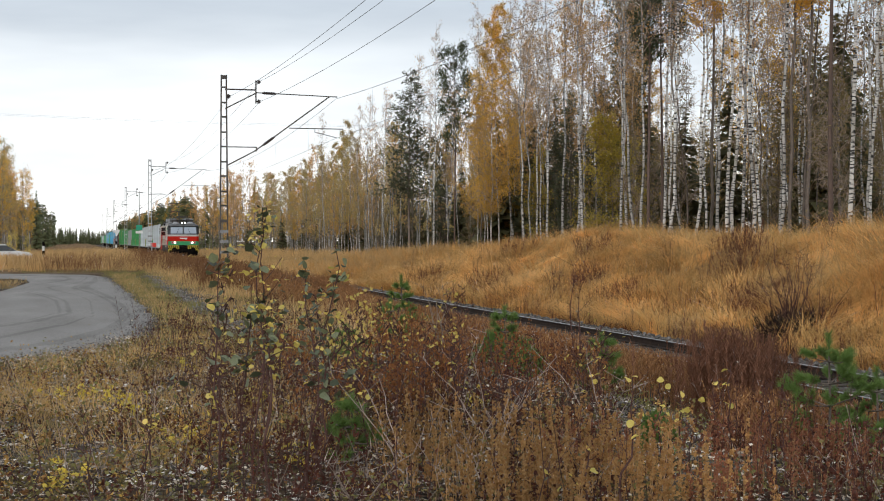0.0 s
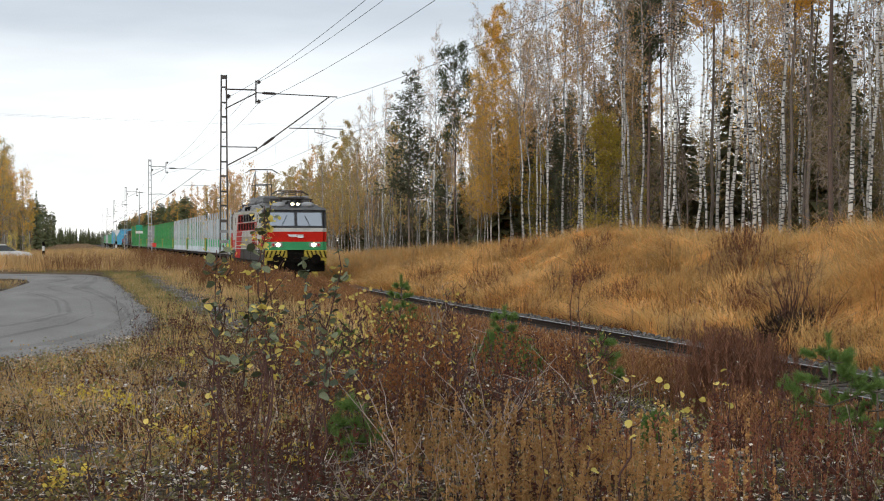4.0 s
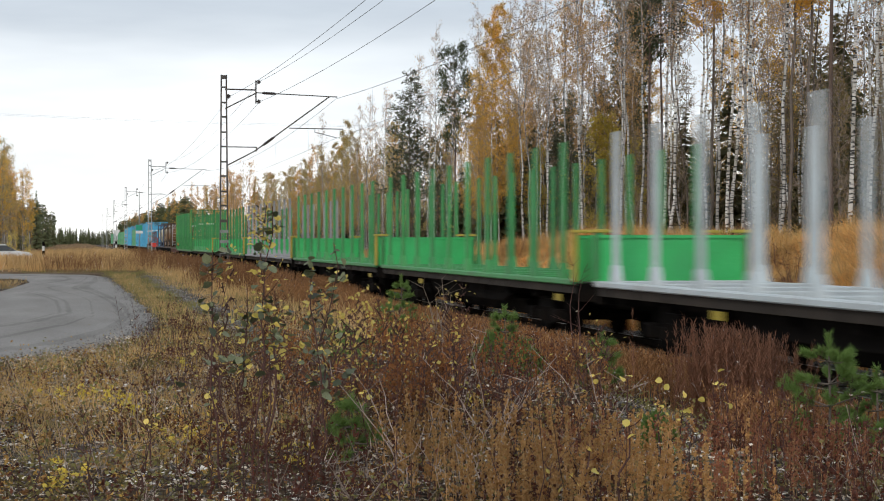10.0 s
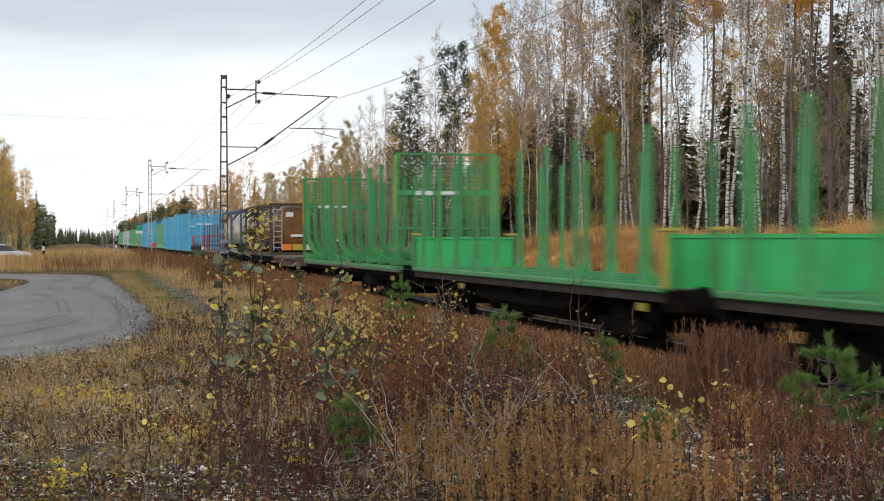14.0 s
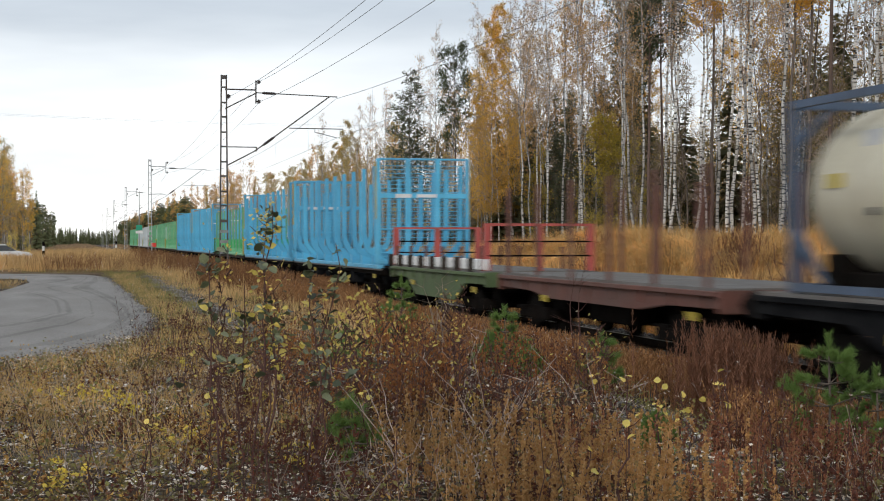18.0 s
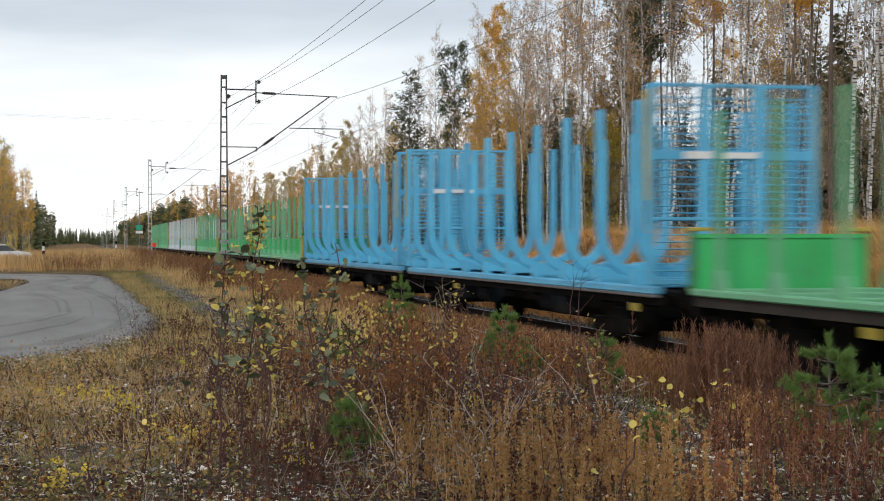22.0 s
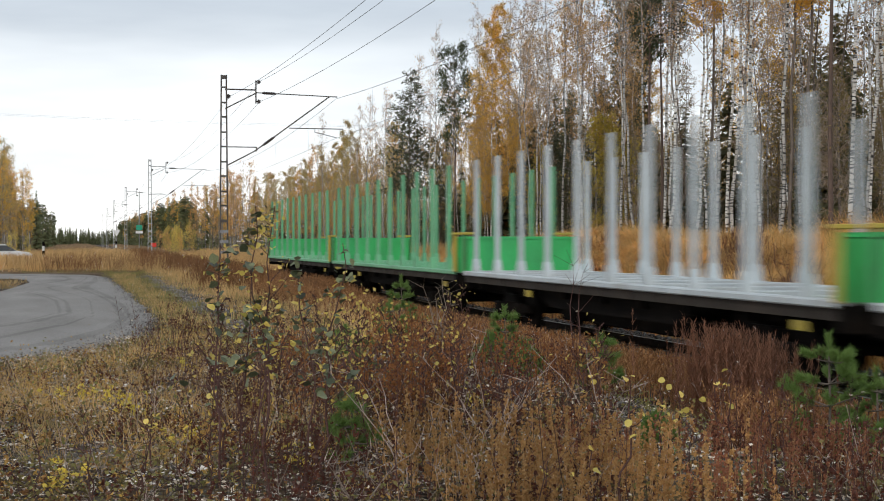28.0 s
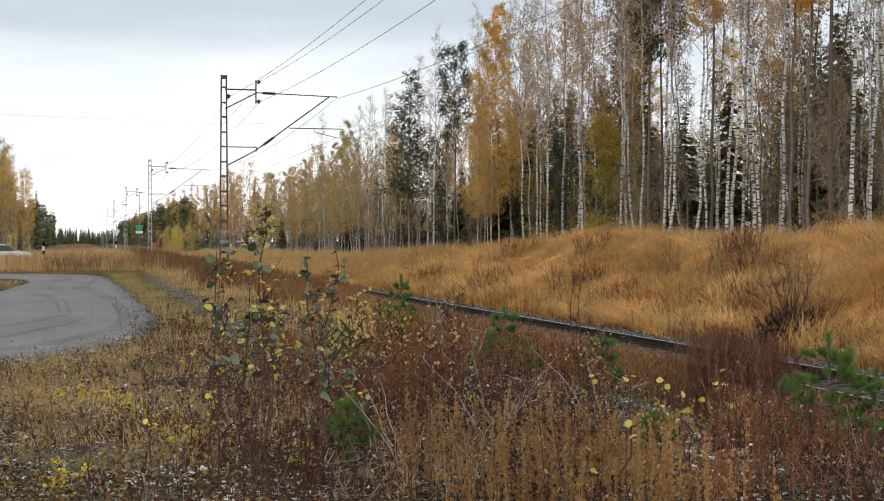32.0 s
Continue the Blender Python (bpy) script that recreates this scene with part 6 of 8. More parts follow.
def build_woods():
    rng = np.random.RandomState(21)
    forms = {"birch_bare": 3, "birch_rust": 2, "birch_gold": 2, "birch_yellow": 2, "thin_birch": 3, "dark_thin": 3, "under": 3, "spruce": 2, "pine": 2, "birch_gold_high": 2, "leafy_under": 2, "spruce_high": 2}

    def put(kind, x, y, s=1.0, wide=1.0):
        woods.plant(kind, rng.randint(forms[kind]), x, y, s * rng.uniform(0.95, 1.05), rng.uniform(0, 6.28), rng.normal() * 0.012, wide)

    for kind, x, y, s in EDGE_TREES:
        put(kind, x, y, s, 0.8 if kind == "pine" else 0.84 if kind == "birch_gold" else 1.0)
    placed = [(t[1], t[2]) for t in EDGE_TREES]
    tries = 0
    while len(placed) < 390 and tries < 30000:
        tries += 1
        y = 36 + 190 * rng.rand() ** 1.25
        depth = rng.rand() ** 1.1
        x = 21.0 + 0.008 * y + depth * (20 + 0.04 * y)
        if 52 < y < 92 and depth > 0.12 and rng.rand() < 0.5:
            continue
        if x > 0.60 * y + 3 or any((x - a) ** 2 + (y - b) ** 2 < 1.0 for a, b in placed):
            continue
        placed.append((x, y))
        u = rng.rand()
        fall = np.interp(y, [34, 60, 90, 120, 150, 200, 230], [1.0, 1.0, 0.95, 0.82, 0.74, 0.66, 0.62])
        if depth < 0.2:
            kind = "birch_bare" if u < 0.22 else "thin_birch" if u < 0.46 else "birch_rust" if u < 0.54 else "birch_yellow" if u < 0.56 + 0.16 * (y > 105) else "under" if u < 0.88 else "dark_thin"
        else:
            kind = "thin_birch" if u < 0.24 else "birch_bare" if u < 0.40 else "dark_thin" if u < 0.68 else "pine" if u < 0.70 else "birch_rust" if u < 0.76 else "birch_gold" if u < 0.78 else "under"
        if 98 < y < 134 and depth < 0.5 and kind in ("birch_rust", "birch_yellow", "birch_gold"):
            kind = "birch_bare" if u < 0.65 else "thin_birch"
        put(kind, x, y, fall * (0.82 if depth > 0.2 and y > 54 else 0.97))
    # the wood's dim depth
    deep = []
    for i in range(900):
        x = rng.uniform(26, 58) if i < 700 else rng.uniform(23.5, 40)
        y = x / ((rng.uniform(0.20, 0.37) if i < 470 else rng.uniform(0.37, 0.60)) if i < 700 else rng.uniform(0.09, 0.2))
        if y > 270 or y < 50:
            continue
        u = rng.rand()
        fall = np.interp(y, [34, 90, 120, 150, 200, 230], [1.0, 0.92, 0.8, 0.72, 0.64, 0.6])
        kind = "scrub" if u < 0.34 else "dim_spruce" if u < 0.70 else "haze"
        if i >= 700:
            kind = ("haze", "birch_bare", "scrub", "dim_spruce", "birch_rust")[i % 5]
        if 470 <= i < 700 and kind == "dim_spruce" and i % 3:
            kind = "haze"
        size = {"scrub": 1.5, "dim_spruce": 0.66, "haze": 0.82}
        deep.append((kind, x, y, fall * size.get(kind, 0.9) * rng.uniform(0.75, 1.1)))
    for i in range(90):
        y = rng.uniform(88, 125)
        deep.append((("haze", "scrub", "dim_spruce", "birch_rust", "scrub")[i % 5], y * rng.uniform(0.245, 0.345), y, rng.uniform(0.5, 0.8)))
    for i in range(150):
        y = rng.uniform(104, 225)
        deep.append((("haze", "birch_pale", "birch_bare", "haze", "birch_pale", "birch_rust")[i % 6], 21.6 + 9 * rng.rand() ** 1.5 + 0.004 * y, y, rng.uniform(0.55, 0.76)))
    wood_mesh("deep_wood", "dim depth of the mixed autumn wood", deep)
    far = []
    for i in range(620):
        y = 222 + 680 * rng.rand() ** 1.15
        x = 20.5 + (4 * rng.rand() if i < 330 else 45 * rng.rand() ** 1.2) + 0.001 * y
        u = rng.rand()
        kind = "spruce" if u < 0.36 else "pine" if u < 0.58 else "birch_gold" if u < 0.68 else "birch_rust" if u < 0.86 else "haze"
        if y < 330 and kind in ("spruce", "pine") and (i % 3 or y < 275):
            kind = ("haze", "birch_bare", "birch_rust")[i % 4 % 3]
        far.append((kind, x, y, rng.uniform(0.62, 0.92)))
    for i in range(520):
        x = rng.uniform(-40, 60)
        far.append(("spruce", x, rng.uniform(900, 1150) - 3 * abs(x - 5), rng.uniform(0.42, 0.75)))
    wood_mesh("far_wood", "far autumn wood of spruces and birches beside the line", far)
    left = []
    for i in range(300):
        y = 178 + 560 * rng.rand() ** 1.25
        x = -8.4 - 0.002 * y - 45 * rng.rand() ** 1.4
        u = rng.rand()
        dark = y > 330
        kind = "spruce" if u < (0.42 if dark else 0.02) else "pine" if u < (0.55 if dark else 0.04) else "birch_gold" if u < (0.63 if dark else 0.18) else "birch_pale" if u < (0.66 if dark else 0.30) else "birch_rust" if u < (0.72 if dark else 0.44) else "haze" if u < 0.93 else "birch_bare"
        left.append((kind, x, y, rng.uniform(0.7, 1.0)))
    for i in range(150):
        left.append((("birch_gold", "haze", "birch_pale", "birch_bare", "haze", "birch_rust")[i % 6], -8.6 - 14 * rng.rand() ** 1.3, 180 + 130 * rng.rand(), rng.uniform(0.8, 1.06)))
    wood_mesh("left_wood", "golden autumn birch wood beyond the road", left)
    # orange shrubs beyond the crossing
    shrubs = [("shrub", rng.uniform(12.5, 16.8), rng.uniform(222, 268), rng.uniform(0.6, 1.1)) for i in range(24)]
    shrubs += [("shrub", rng.uniform(-12, -4.5), rng.uniform(120, 175), rng.uniform(0.3, 0.7)) for i in range(26)]
    wood_mesh("autumn_scrub", "low golden-orange autumn scrub in the straw", shrubs)


FAR = {}


def far_conifer(rng, tall, low, spread, whorls, per, droop, rounded=False):
    """A conifer for the distance: whorls of broad ragged boughs."""
    trunk, crown = Heap(), Heap()
    trunk.add(*tube(np.array([[0, 0, -0.5], [0, 0, tall * 0.6], [0, 0, tall]]), np.array([0.13, 0.07, 0.01]), 4))
    f = low + (0.97 - low) * (np.arange(whorls * per) // per + rng.rand(whorls * per)) / whorls
    n = len(f)
    a = rng.uniform(0, 2 * np.pi, n)
    g = (f - low) / (1 - low)
    shape = np.sqrt(np.clip(1 - (2 * g - 0.9) ** 2, 0.06, 1)) if rounded else (1 - g) ** 0.85
    ln = spread * shape * rng.uniform(0.55, 1.2, n) + 0.12
    out = np.column_stack([np.cos(a), np.sin(a), -droop + rng.normal(size=n) * 0.16])
    side = np.column_stack([-np.sin(a), np.cos(a), rng.normal(size=n) * 0.3])
    p = np.column_stack([np.zeros(n), np.zeros(n), f * tall])
    w = (0.24 * ln + 0.1)[:, None]
    m = p + out * (ln * rng.uniform(0.45, 0.75, n))[:, None]
    hang = np.array([0, 0, -1.0]) * (0.16 * ln + 0.08)[:, None]
    V = np.stack([p, m + side * w + hang * 0.5, p + out * ln[:, None] + hang, m - side * w + hang * 0.5], 1)
    T = np.array([(0, 1, 2), (0, 2, 3)])[None] + (np.arange(n) * 4)[:, None, None]
    crown.add(V, T)
    return trunk, None, crown


def far_tree(kind, form):
    """Lighter forms of the trees for the distance."""
    if (kind, form) not in FAR:
        rng = np.random.RandomState(900 + form * 13 + len(kind))
        if kind == "spruce":
            r = far_conifer(rng, 14.0, 0.05, 2.2, 19, 9, 0.12), ("bark", None, "far_needle")
        elif kind == "dim_spruce":
            r = far_conifer(rng, 13.0, 0.04, 2.6, 22, 11, 0.1), ("bark", None, "dim_needle")
        elif kind == "pine":
            r = far_conifer(rng, 14.5, 0.42, 1.9, 14, 12, -0.2, True), ("pine_bark", None, "far_needle")
        elif kind == "shrub":
            r = broadleaf(rng, 4.6, 0.03, 0.10, 1.3, 12, 4, 420, 0.10, 1.4, 0.05, 1, jit=0.2), ("bark", "twig", "rust_leaf" if form % 2 else "yellow_leaf")
        elif kind == "haze":
            r = broadleaf(rng, 12.5, 0.05, 0.06, 1.9, 20, 9, 330, 0.075, 1.1, 0.09, 1, 4, 0.018), ("birch" if form % 3 == 0 else "bark", "brown_twig", "olive_leaf")
        elif kind == "scrub":
            r = broadleaf(rng, 6.5, 0.035, 0.05, 2.2, 18, 9, 380, 0.08, 1.0, 0.06, 1, 3, 0.018), ("bark", "brown_twig", "olive_leaf")
        else:
            leaf = {"birch_gold": "gold_leaf", "birch_rust": "rust_leaf", "birch_bare": "rust_leaf", "birch_pale": "pale_leaf"}[kind]
            n = {"birch_gold": 800, "birch_rust": 720, "birch_bare": 130, "birch_pale": 560}[kind]
            r = broadleaf(rng, 14.5, 0.08, 0.2, 2.1, 12, 5, n, 0.15, 1.2, 0.07, 1, 4, 0.02, 0.28), ("birch", "twig", leaf)
        FAR[(kind, form)] = r
    return FAR[(kind, form)]


EDGE_TREES = [
    ("birch_yellow", 21.8, 134.14, 0.9), ("birch_yellow", 21.2, 125.96, 0.94), ("birch_yellow", 22.6, 130.9, 0.9), ("birch_yellow", 22, 140.36, 0.86), ("birch_yellow", 22, 148.54, 0.84),
    ("birch_yellow", 21.6, 153.64, 0.8), ("birch_gold", 23.4, 142.09, 0.74), ("birch_yellow", 22, 171.75, 0.8), ("birch_gold", 23, 170.99, 0.66), ("birch_yellow", 22.2, 189.02, 0.8),
    ("birch_bare", 21.3, 140.74, 0.8), ("birch_bare", 22, 125.83, 0.78), ("birch_bare", 21.5, 119.01, 0.8), ("thin_birch", 22, 119.14, 0.82), ("birch_bare", 21.6, 113.82, 0.82),
    ("birch_bare", 23, 118.23, 0.8), ("spruce", 24, 121.54, 0.5), ("spruce_high", 21.6, 104.71, 0.92), ("spruce", 25, 123.39, 0.62), ("birch_bare", 22.8, 106.34, 0.9),
    ("birch_bare", 21.4, 96.48, 0.92), ("thin_birch", 22.6, 103.27, 0.9), ("pine", 21.6, 91.55, 0.86), ("birch_rust", 23.6, 98.47, 0.72), ("spruce", 25, 108.71, 0.55),
    ("birch_rust", 24.5, 105.68, 0.74), ("birch_gold", 21.2, 81.32, 0.88), ("birch_gold", 22.0, 82.72, 0.97), ("birch_gold", 22.6, 90.07, 0.72), ("birch_bare", 23.5, 93.1, 0.98),
    ("birch_bare", 23.5, 86.03, 1.0), ("birch_bare", 22, 77.73, 1.0), ("thin_birch", 21, 72.92, 1.0), ("birch_rust", 24, 82.03, 0.98), ("thin_birch", 22.5, 76.31, 1.0),
    ("birch_rust", 20.8, 67.38, 1.04), ("birch_rust", 21.3, 67.16, 1.06), ("birch_rust", 20.9, 64.87, 1.03), ("birch_bare", 22, 73.28, 1.0), ("birch_rust", 24, 72.83, 1.06),
    ("leafy_under", 22.6, 69.07, 1.0), ("leafy_under", 23.4, 69.13, 1.05), ("leafy_under", 24.2, 69.96, 0.95), ("spruce", 26, 75.67, 0.72), ("birch_bare", 20.4, 58.51, 1.0),
    ("birch_bare", 20.9, 57.61, 1.0), ("pine", 21.6, 58.71, 0.96), ("pine", 24, 63.59, 1.05), ("birch_bare", 21.4, 56.58, 1.0), ("birch_bare", 21.0, 55.06, 1.0),
    ("thin_birch", 22, 56.97, 1.05), ("thin_birch", 22.6, 57.58, 1.1), ("birch_bare", 21, 52.49, 1.02), ("thin_birch", 22, 53.75, 1.1), ("birch_bare", 21.6, 51.85, 1.0),
    ("birch_bare", 20.6, 48.7, 1.05), ("birch_bare", 20.9, 48.89, 1.08), ("birch_bare", 21.2, 48.81, 1.0), ("birch_bare", 20.6, 46.56, 1.0), ("thin_birch", 21.5, 47.89, 1.1),
    ("birch_bare", 21.3, 46.26, 1.0), ("thin_birch", 22.4, 47.88, 1.1), ("birch_gold_high", 21.6, 46.01, 1.08), ("birch_gold_high", 22.0, 45.5, 1.1), ("birch_gold_high", 22.4, 54.51, 1.06),
    ("birch_gold", 30, 64.81, 1.1), ("pine", 21.0, 42.06, 1.02), ("birch_bare", 20.1, 39.24, 1.12), ("birch_bare", 21.4, 40.58, 1.0),
    ("thin_birch", 21.0, 39.35, 1.1), ("pine", 27, 75.82, 1.0), ("dark_thin", 23, 47.81, 1.0), ("dark_thin", 24.5, 55.68, 1.0),
    ("dark_thin", 25, 63.5, 1.0),
    ("spruce", 25.5, 87.85, 0.68), ("spruce", 26.5, 87.15, 0.72), ("spruce", 25, 79.6, 0.62), ("spruce", 27, 80.79, 0.72), ("spruce", 26.5, 74.58, 0.7),
    ("birch_rust", 24, 85.37, 0.76), ("birch_rust", 25.5, 88.9, 0.8), ("birch_rust", 24.6, 82.78, 0.74), ("birch_rust", 25.8, 82.76, 0.8), ("birch_rust", 24.4, 75.1, 0.72),
    ("birch_rust", 25.4, 74.78, 0.78), ("birch_rust", 24, 68.15, 0.74), ("birch_rust", 25.6, 71.34, 0.8), ("birch_gold", 27, 81.16, 0.66), ("birch_gold", 25, 90.39, 0.62),
    ("leafy_under", 24.4, 82.96, 0.9), ("leafy_under", 24.6, 68.48, 0.9),
]


# ---- grasses and low growth ----
ROAD_EDGE = edge_points(ROAD_RIGHT, 400)


def ok_ground(x, y):
    """Off the road."""
    xr = np.interp(y, ROAD_EDGE[60:300, 1], ROAD_EDGE[60:300, 0])
    return (x > xr + 0.22) | (y > 90) | (y < 16)


def field(name, label, category, n, xr, yr, height, width, bend, mat, seed, clump=0.35, per=14, mask=None, lean_way=None, power=1.0, droop=1.6):
    """Blades in clumps over a stretch of ground."""
    rng = np.random.RandomState(seed)
    k = n // per
    cx = rng.uniform(xr[0], xr[1], k)
    cy = yr[0] + (yr[1] - yr[0]) * rng.rand(k) ** power
    if mask is not None:
        keep = mask(cx, cy)
        cx, cy = cx[keep], cy[keep]
        k = len(cx)
    ch = rng.uniform(0.7, 1.25, k)
    x = np.repeat(cx, per) + rng.normal(size=k * per) * clump
    y = np.repeat(cy, per) + rng.normal(size=k * per) * clump
    h = np.repeat(ch, per) * rng.uniform(height[0], height[1], k * per)
    way = np.repeat(rng.uniform(0, 2 * np.pi, k) if lean_way is None else lean_way(cx, cy) + rng.normal(size=k) * 0.5, per) + rng.normal(size=k * per) * 0.4
    am = np.clip(np.repeat(rng.uniform(0.35, 1.45, k), per) * bend * rng.uniform(0.6, 1.3, k * per), 0.02, 1.4)
    w = rng.uniform(width[0], width[1], k * per)
    V, T = blades(np.column_stack([x, y, gz(x, y) - 0.02]), h, w, way, am, droop, rng=rng)
    tagged(new(name, tri_mesh(name, V, T, [M[mat]])), label, category, kind="stuff")


def swirl(x, y):
    return 2.2 * np.sin(0.43 * x + 0.31 * y) + 1.5 * np.sin(0.7 * y - 0.5 * x + 1) + 3.4


def feathery(x, y, h, sides, rng, w=0.006, shoot=0.22, lean=0.12):
    """Dried plants: a thin stem with short side shoots each."""
    n = len(x)
    base = np.column_stack([x, y, gz(x, y) - 0.02])
    tilt = np.column_stack([rng.normal(size=n) * lean, rng.normal(size=n) * lean, np.ones(n)])
    top = base + tilt * h[:, None]
    a = rng.uniform(0, np.pi, n)
    sd = np.column_stack([np.cos(a), np.sin(a), np.zeros(n)]) * w / 2
    V1 = np.stack([base - sd, base + sd, top], 1).reshape(-1, 3)
    f = rng.uniform(0.25, 1.0, (n, sides))
    s = base[:, None] + (top - base)[:, None] * f[..., None]
    b = rng.uniform(0, 2 * np.pi, (n, sides))
    ln = h[:, None] * shoot * rng.uniform(0.5, 1.3, (n, sides)) * (1.25 - f)
    way = np.stack([np.cos(b) * 0.6, np.sin(b) * 0.6, rng.uniform(0.5, 1.1, (n, sides))], -1)
    e = s + way * ln[..., None]
    side = np.stack([-np.sin(b), np.cos(b), np.zeros_like(b)], -1) * w * 0.7
    V2 = np.stack([s - side, s + side, e], 2).reshape(-1, 3)
    V = np.concatenate([V1, V2])
    return V, np.arange(len(V)).reshape(-1, 3)


def weeds(name, label, n, xr, yr, height, sides, mat, seed, power=1.0, mask=None, w=0.006, shoot=0.22, clump=0.0, lean=0.12, under_rail=False):
    rng = np.random.RandomState(seed)
    x = rng.uniform(xr[0], xr[1], n)
    y = yr[0] + (yr[1] - yr[0]) * rng.rand(n) ** power
    if clump:
        k = max(1, n // 26)
        i = rng.randint(0, k, n)
        x, y = x[i] + rng.normal(size=n) * clump, y[i] + rng.normal(size=n) * clump
    if mask is not None:
        m = mask(x, y)
        x, y = x[m], y[m]
    h = rng.uniform(height[0], height[1], len(x))
    if under_rail:
        h = np.clip((1.96 - 0.19 * x) - gz(x, y) + 0.42 * ease(46, 58, y), 0.25, 1.25) * rng.uniform(0.84, 1.02, len(x)) * (0.78 + 0.22 * ease(17, 24, y))
    V, T = feathery(x, y, h, sides, rng, w, shoot, lean)
    tagged(new(name, tri_mesh(name, V, T, [M[mat]])), label, "weeds", kind="stuff")


def patchy(x, y, a=1.0, b=0.0):
    """Rises and falls between -1 and 1 over a metre or two."""
    return (np.sin(2.1 * a * x + 1.3 * a * y + b) + np.sin(3.7 * a * x - 2.3 * a * y + 1.7 * b + 1) + np.sin(1.2 * a * x - 3.1 * a * y + 0.6 * b + 2)) / 3


def herbs(name, label, x, y, h, rng, leaves, leaf_size, stem_mat, leaf_mat, w=0.006, leaf_from=0.15, lean=0.15, shoots=4, reach=0.3, flat=0.2, stretch=1.8):
    """Dried plants: a bent stem, a few side shoots and single small leaves."""
    n = len(x)
    base = np.column_stack([x, y, gz(x, y) - 0.02])
    tilt = np.column_stack([rng.normal(size=(n, 2)) * lean, np.ones(n)])
    bow = np.column_stack([rng.normal(size=(n, 2)) * lean * 0.6, np.zeros(n)])
    mid = base + tilt * (0.5 * h)[:, None] + bow * (0.3 * h)[:, None]
    top = base + tilt * h[:, None]
    wood, foliage = Heap(), Heap()
    r = 0.5 * w * rng.uniform(0.7, 1.4, n)
    ring = np.array([(np.cos(k), np.sin(k), 0.0) for k in (0.3, 2.4, 4.5)])
    V = np.concatenate([p[:, None] + ring[None] * (r * f)[:, None, None] for p, f in ((base, 1.0), (mid, 0.8), (top, 0.35))], 1)
    T = []
    for k in (0, 3):
        for j in range(3):
            a, b, c, d = k + j, k + (j + 1) % 3, k + 3 + (j + 1) % 3, k + 3 + j
            T += [(a, b, c), (a, c, d)]
    wood.add(V, (np.array(T)[None] + (np.arange(n) * 9)[:, None, None]))
    f = rng.uniform(max(0.2, leaf_from), 1.0, (n, shoots))
    s = np.where((f < 0.5)[..., None], base[:, None] + (mid - base)[:, None] * (2 * f)[..., None], mid[:, None] + (top - mid)[:, None] * (2 * f - 1)[..., None])
    b = rng.uniform(0, 2 * np.pi, (n, shoots))
    way = np.stack([np.cos(b) * 0.7, np.sin(b) * 0.7, rng.uniform(0.3, 1.1, (n, shoots))], -1)
    e = s + way * (h[:, None] * reach * rng.uniform(0.4, 1.2, (n, shoots)) * (1.25 - f))[..., None]
    wood.add(*twig_strips(s.reshape(-1, 3), e.reshape(-1, 3), w * 0.6, rng))
    if leaves:
        k = rng.randint(0, shoots, (n, leaves))
        i = np.arange(n)[:, None]
        c = s[i, k] + (e - s)[i, k] * rng.uniform(0.15, 1.05, (n, leaves, 1))
        c = c.reshape(-1, 3) + rng.normal(size=(n * leaves, 3)) * leaf_size * 0.35
        foliage.add(*flakes(c, rng.uniform(0.55, 1.35, len(c)) * leaf_size, rng, flat, stretch))
    tagged(new(name, two_part_mesh(name, wood, foliage, M[stem_mat], M[leaf_mat])), label, "weeds", kind="stuff")


def scatter(rng, n, xr, yr, power=1.0, keep=None, clump=0.0, per=8):
    """Places over a stretch of ground, in clumps if wanted."""
    k = n // per if clump else n
    x, y = rng.uniform(xr[0], xr[1], k), yr[0] + (yr[1] - yr[0]) * rng.rand(k) ** power
    if clump:
        x, y = np.repeat(x, per), np.repeat(y, per)
        x, y = x + rng.normal(size=len(x)) * clump, y + rng.normal(size=len(y)) * clump
    if keep is not None:
        m = keep(x, y)
        x, y = x[m], y[m]
    return x, y


def path_open(x, y):
    """Thins growth on the gravel path beside the road."""
    on = (x > 2.6) & (x < 3.7 + 0.3 * np.sin(y * 0.5)) & (y > 27) & (y < 80)
    return ok_ground(x, y) & (~on | (np.sin(x * 91.7 + y * 57.3) > 0.7))


def off_gap(x, y):
    """Off the road, and off the open gravelly patch that runs down to the line."""
    r = y / np.maximum(x, 0.1)
    return path_open(x, y) & ~((x > 3.9) & (x < 7.9) & (r > 2.42 + 0.05 * np.sin(9 * x)) & (r < 2.93))


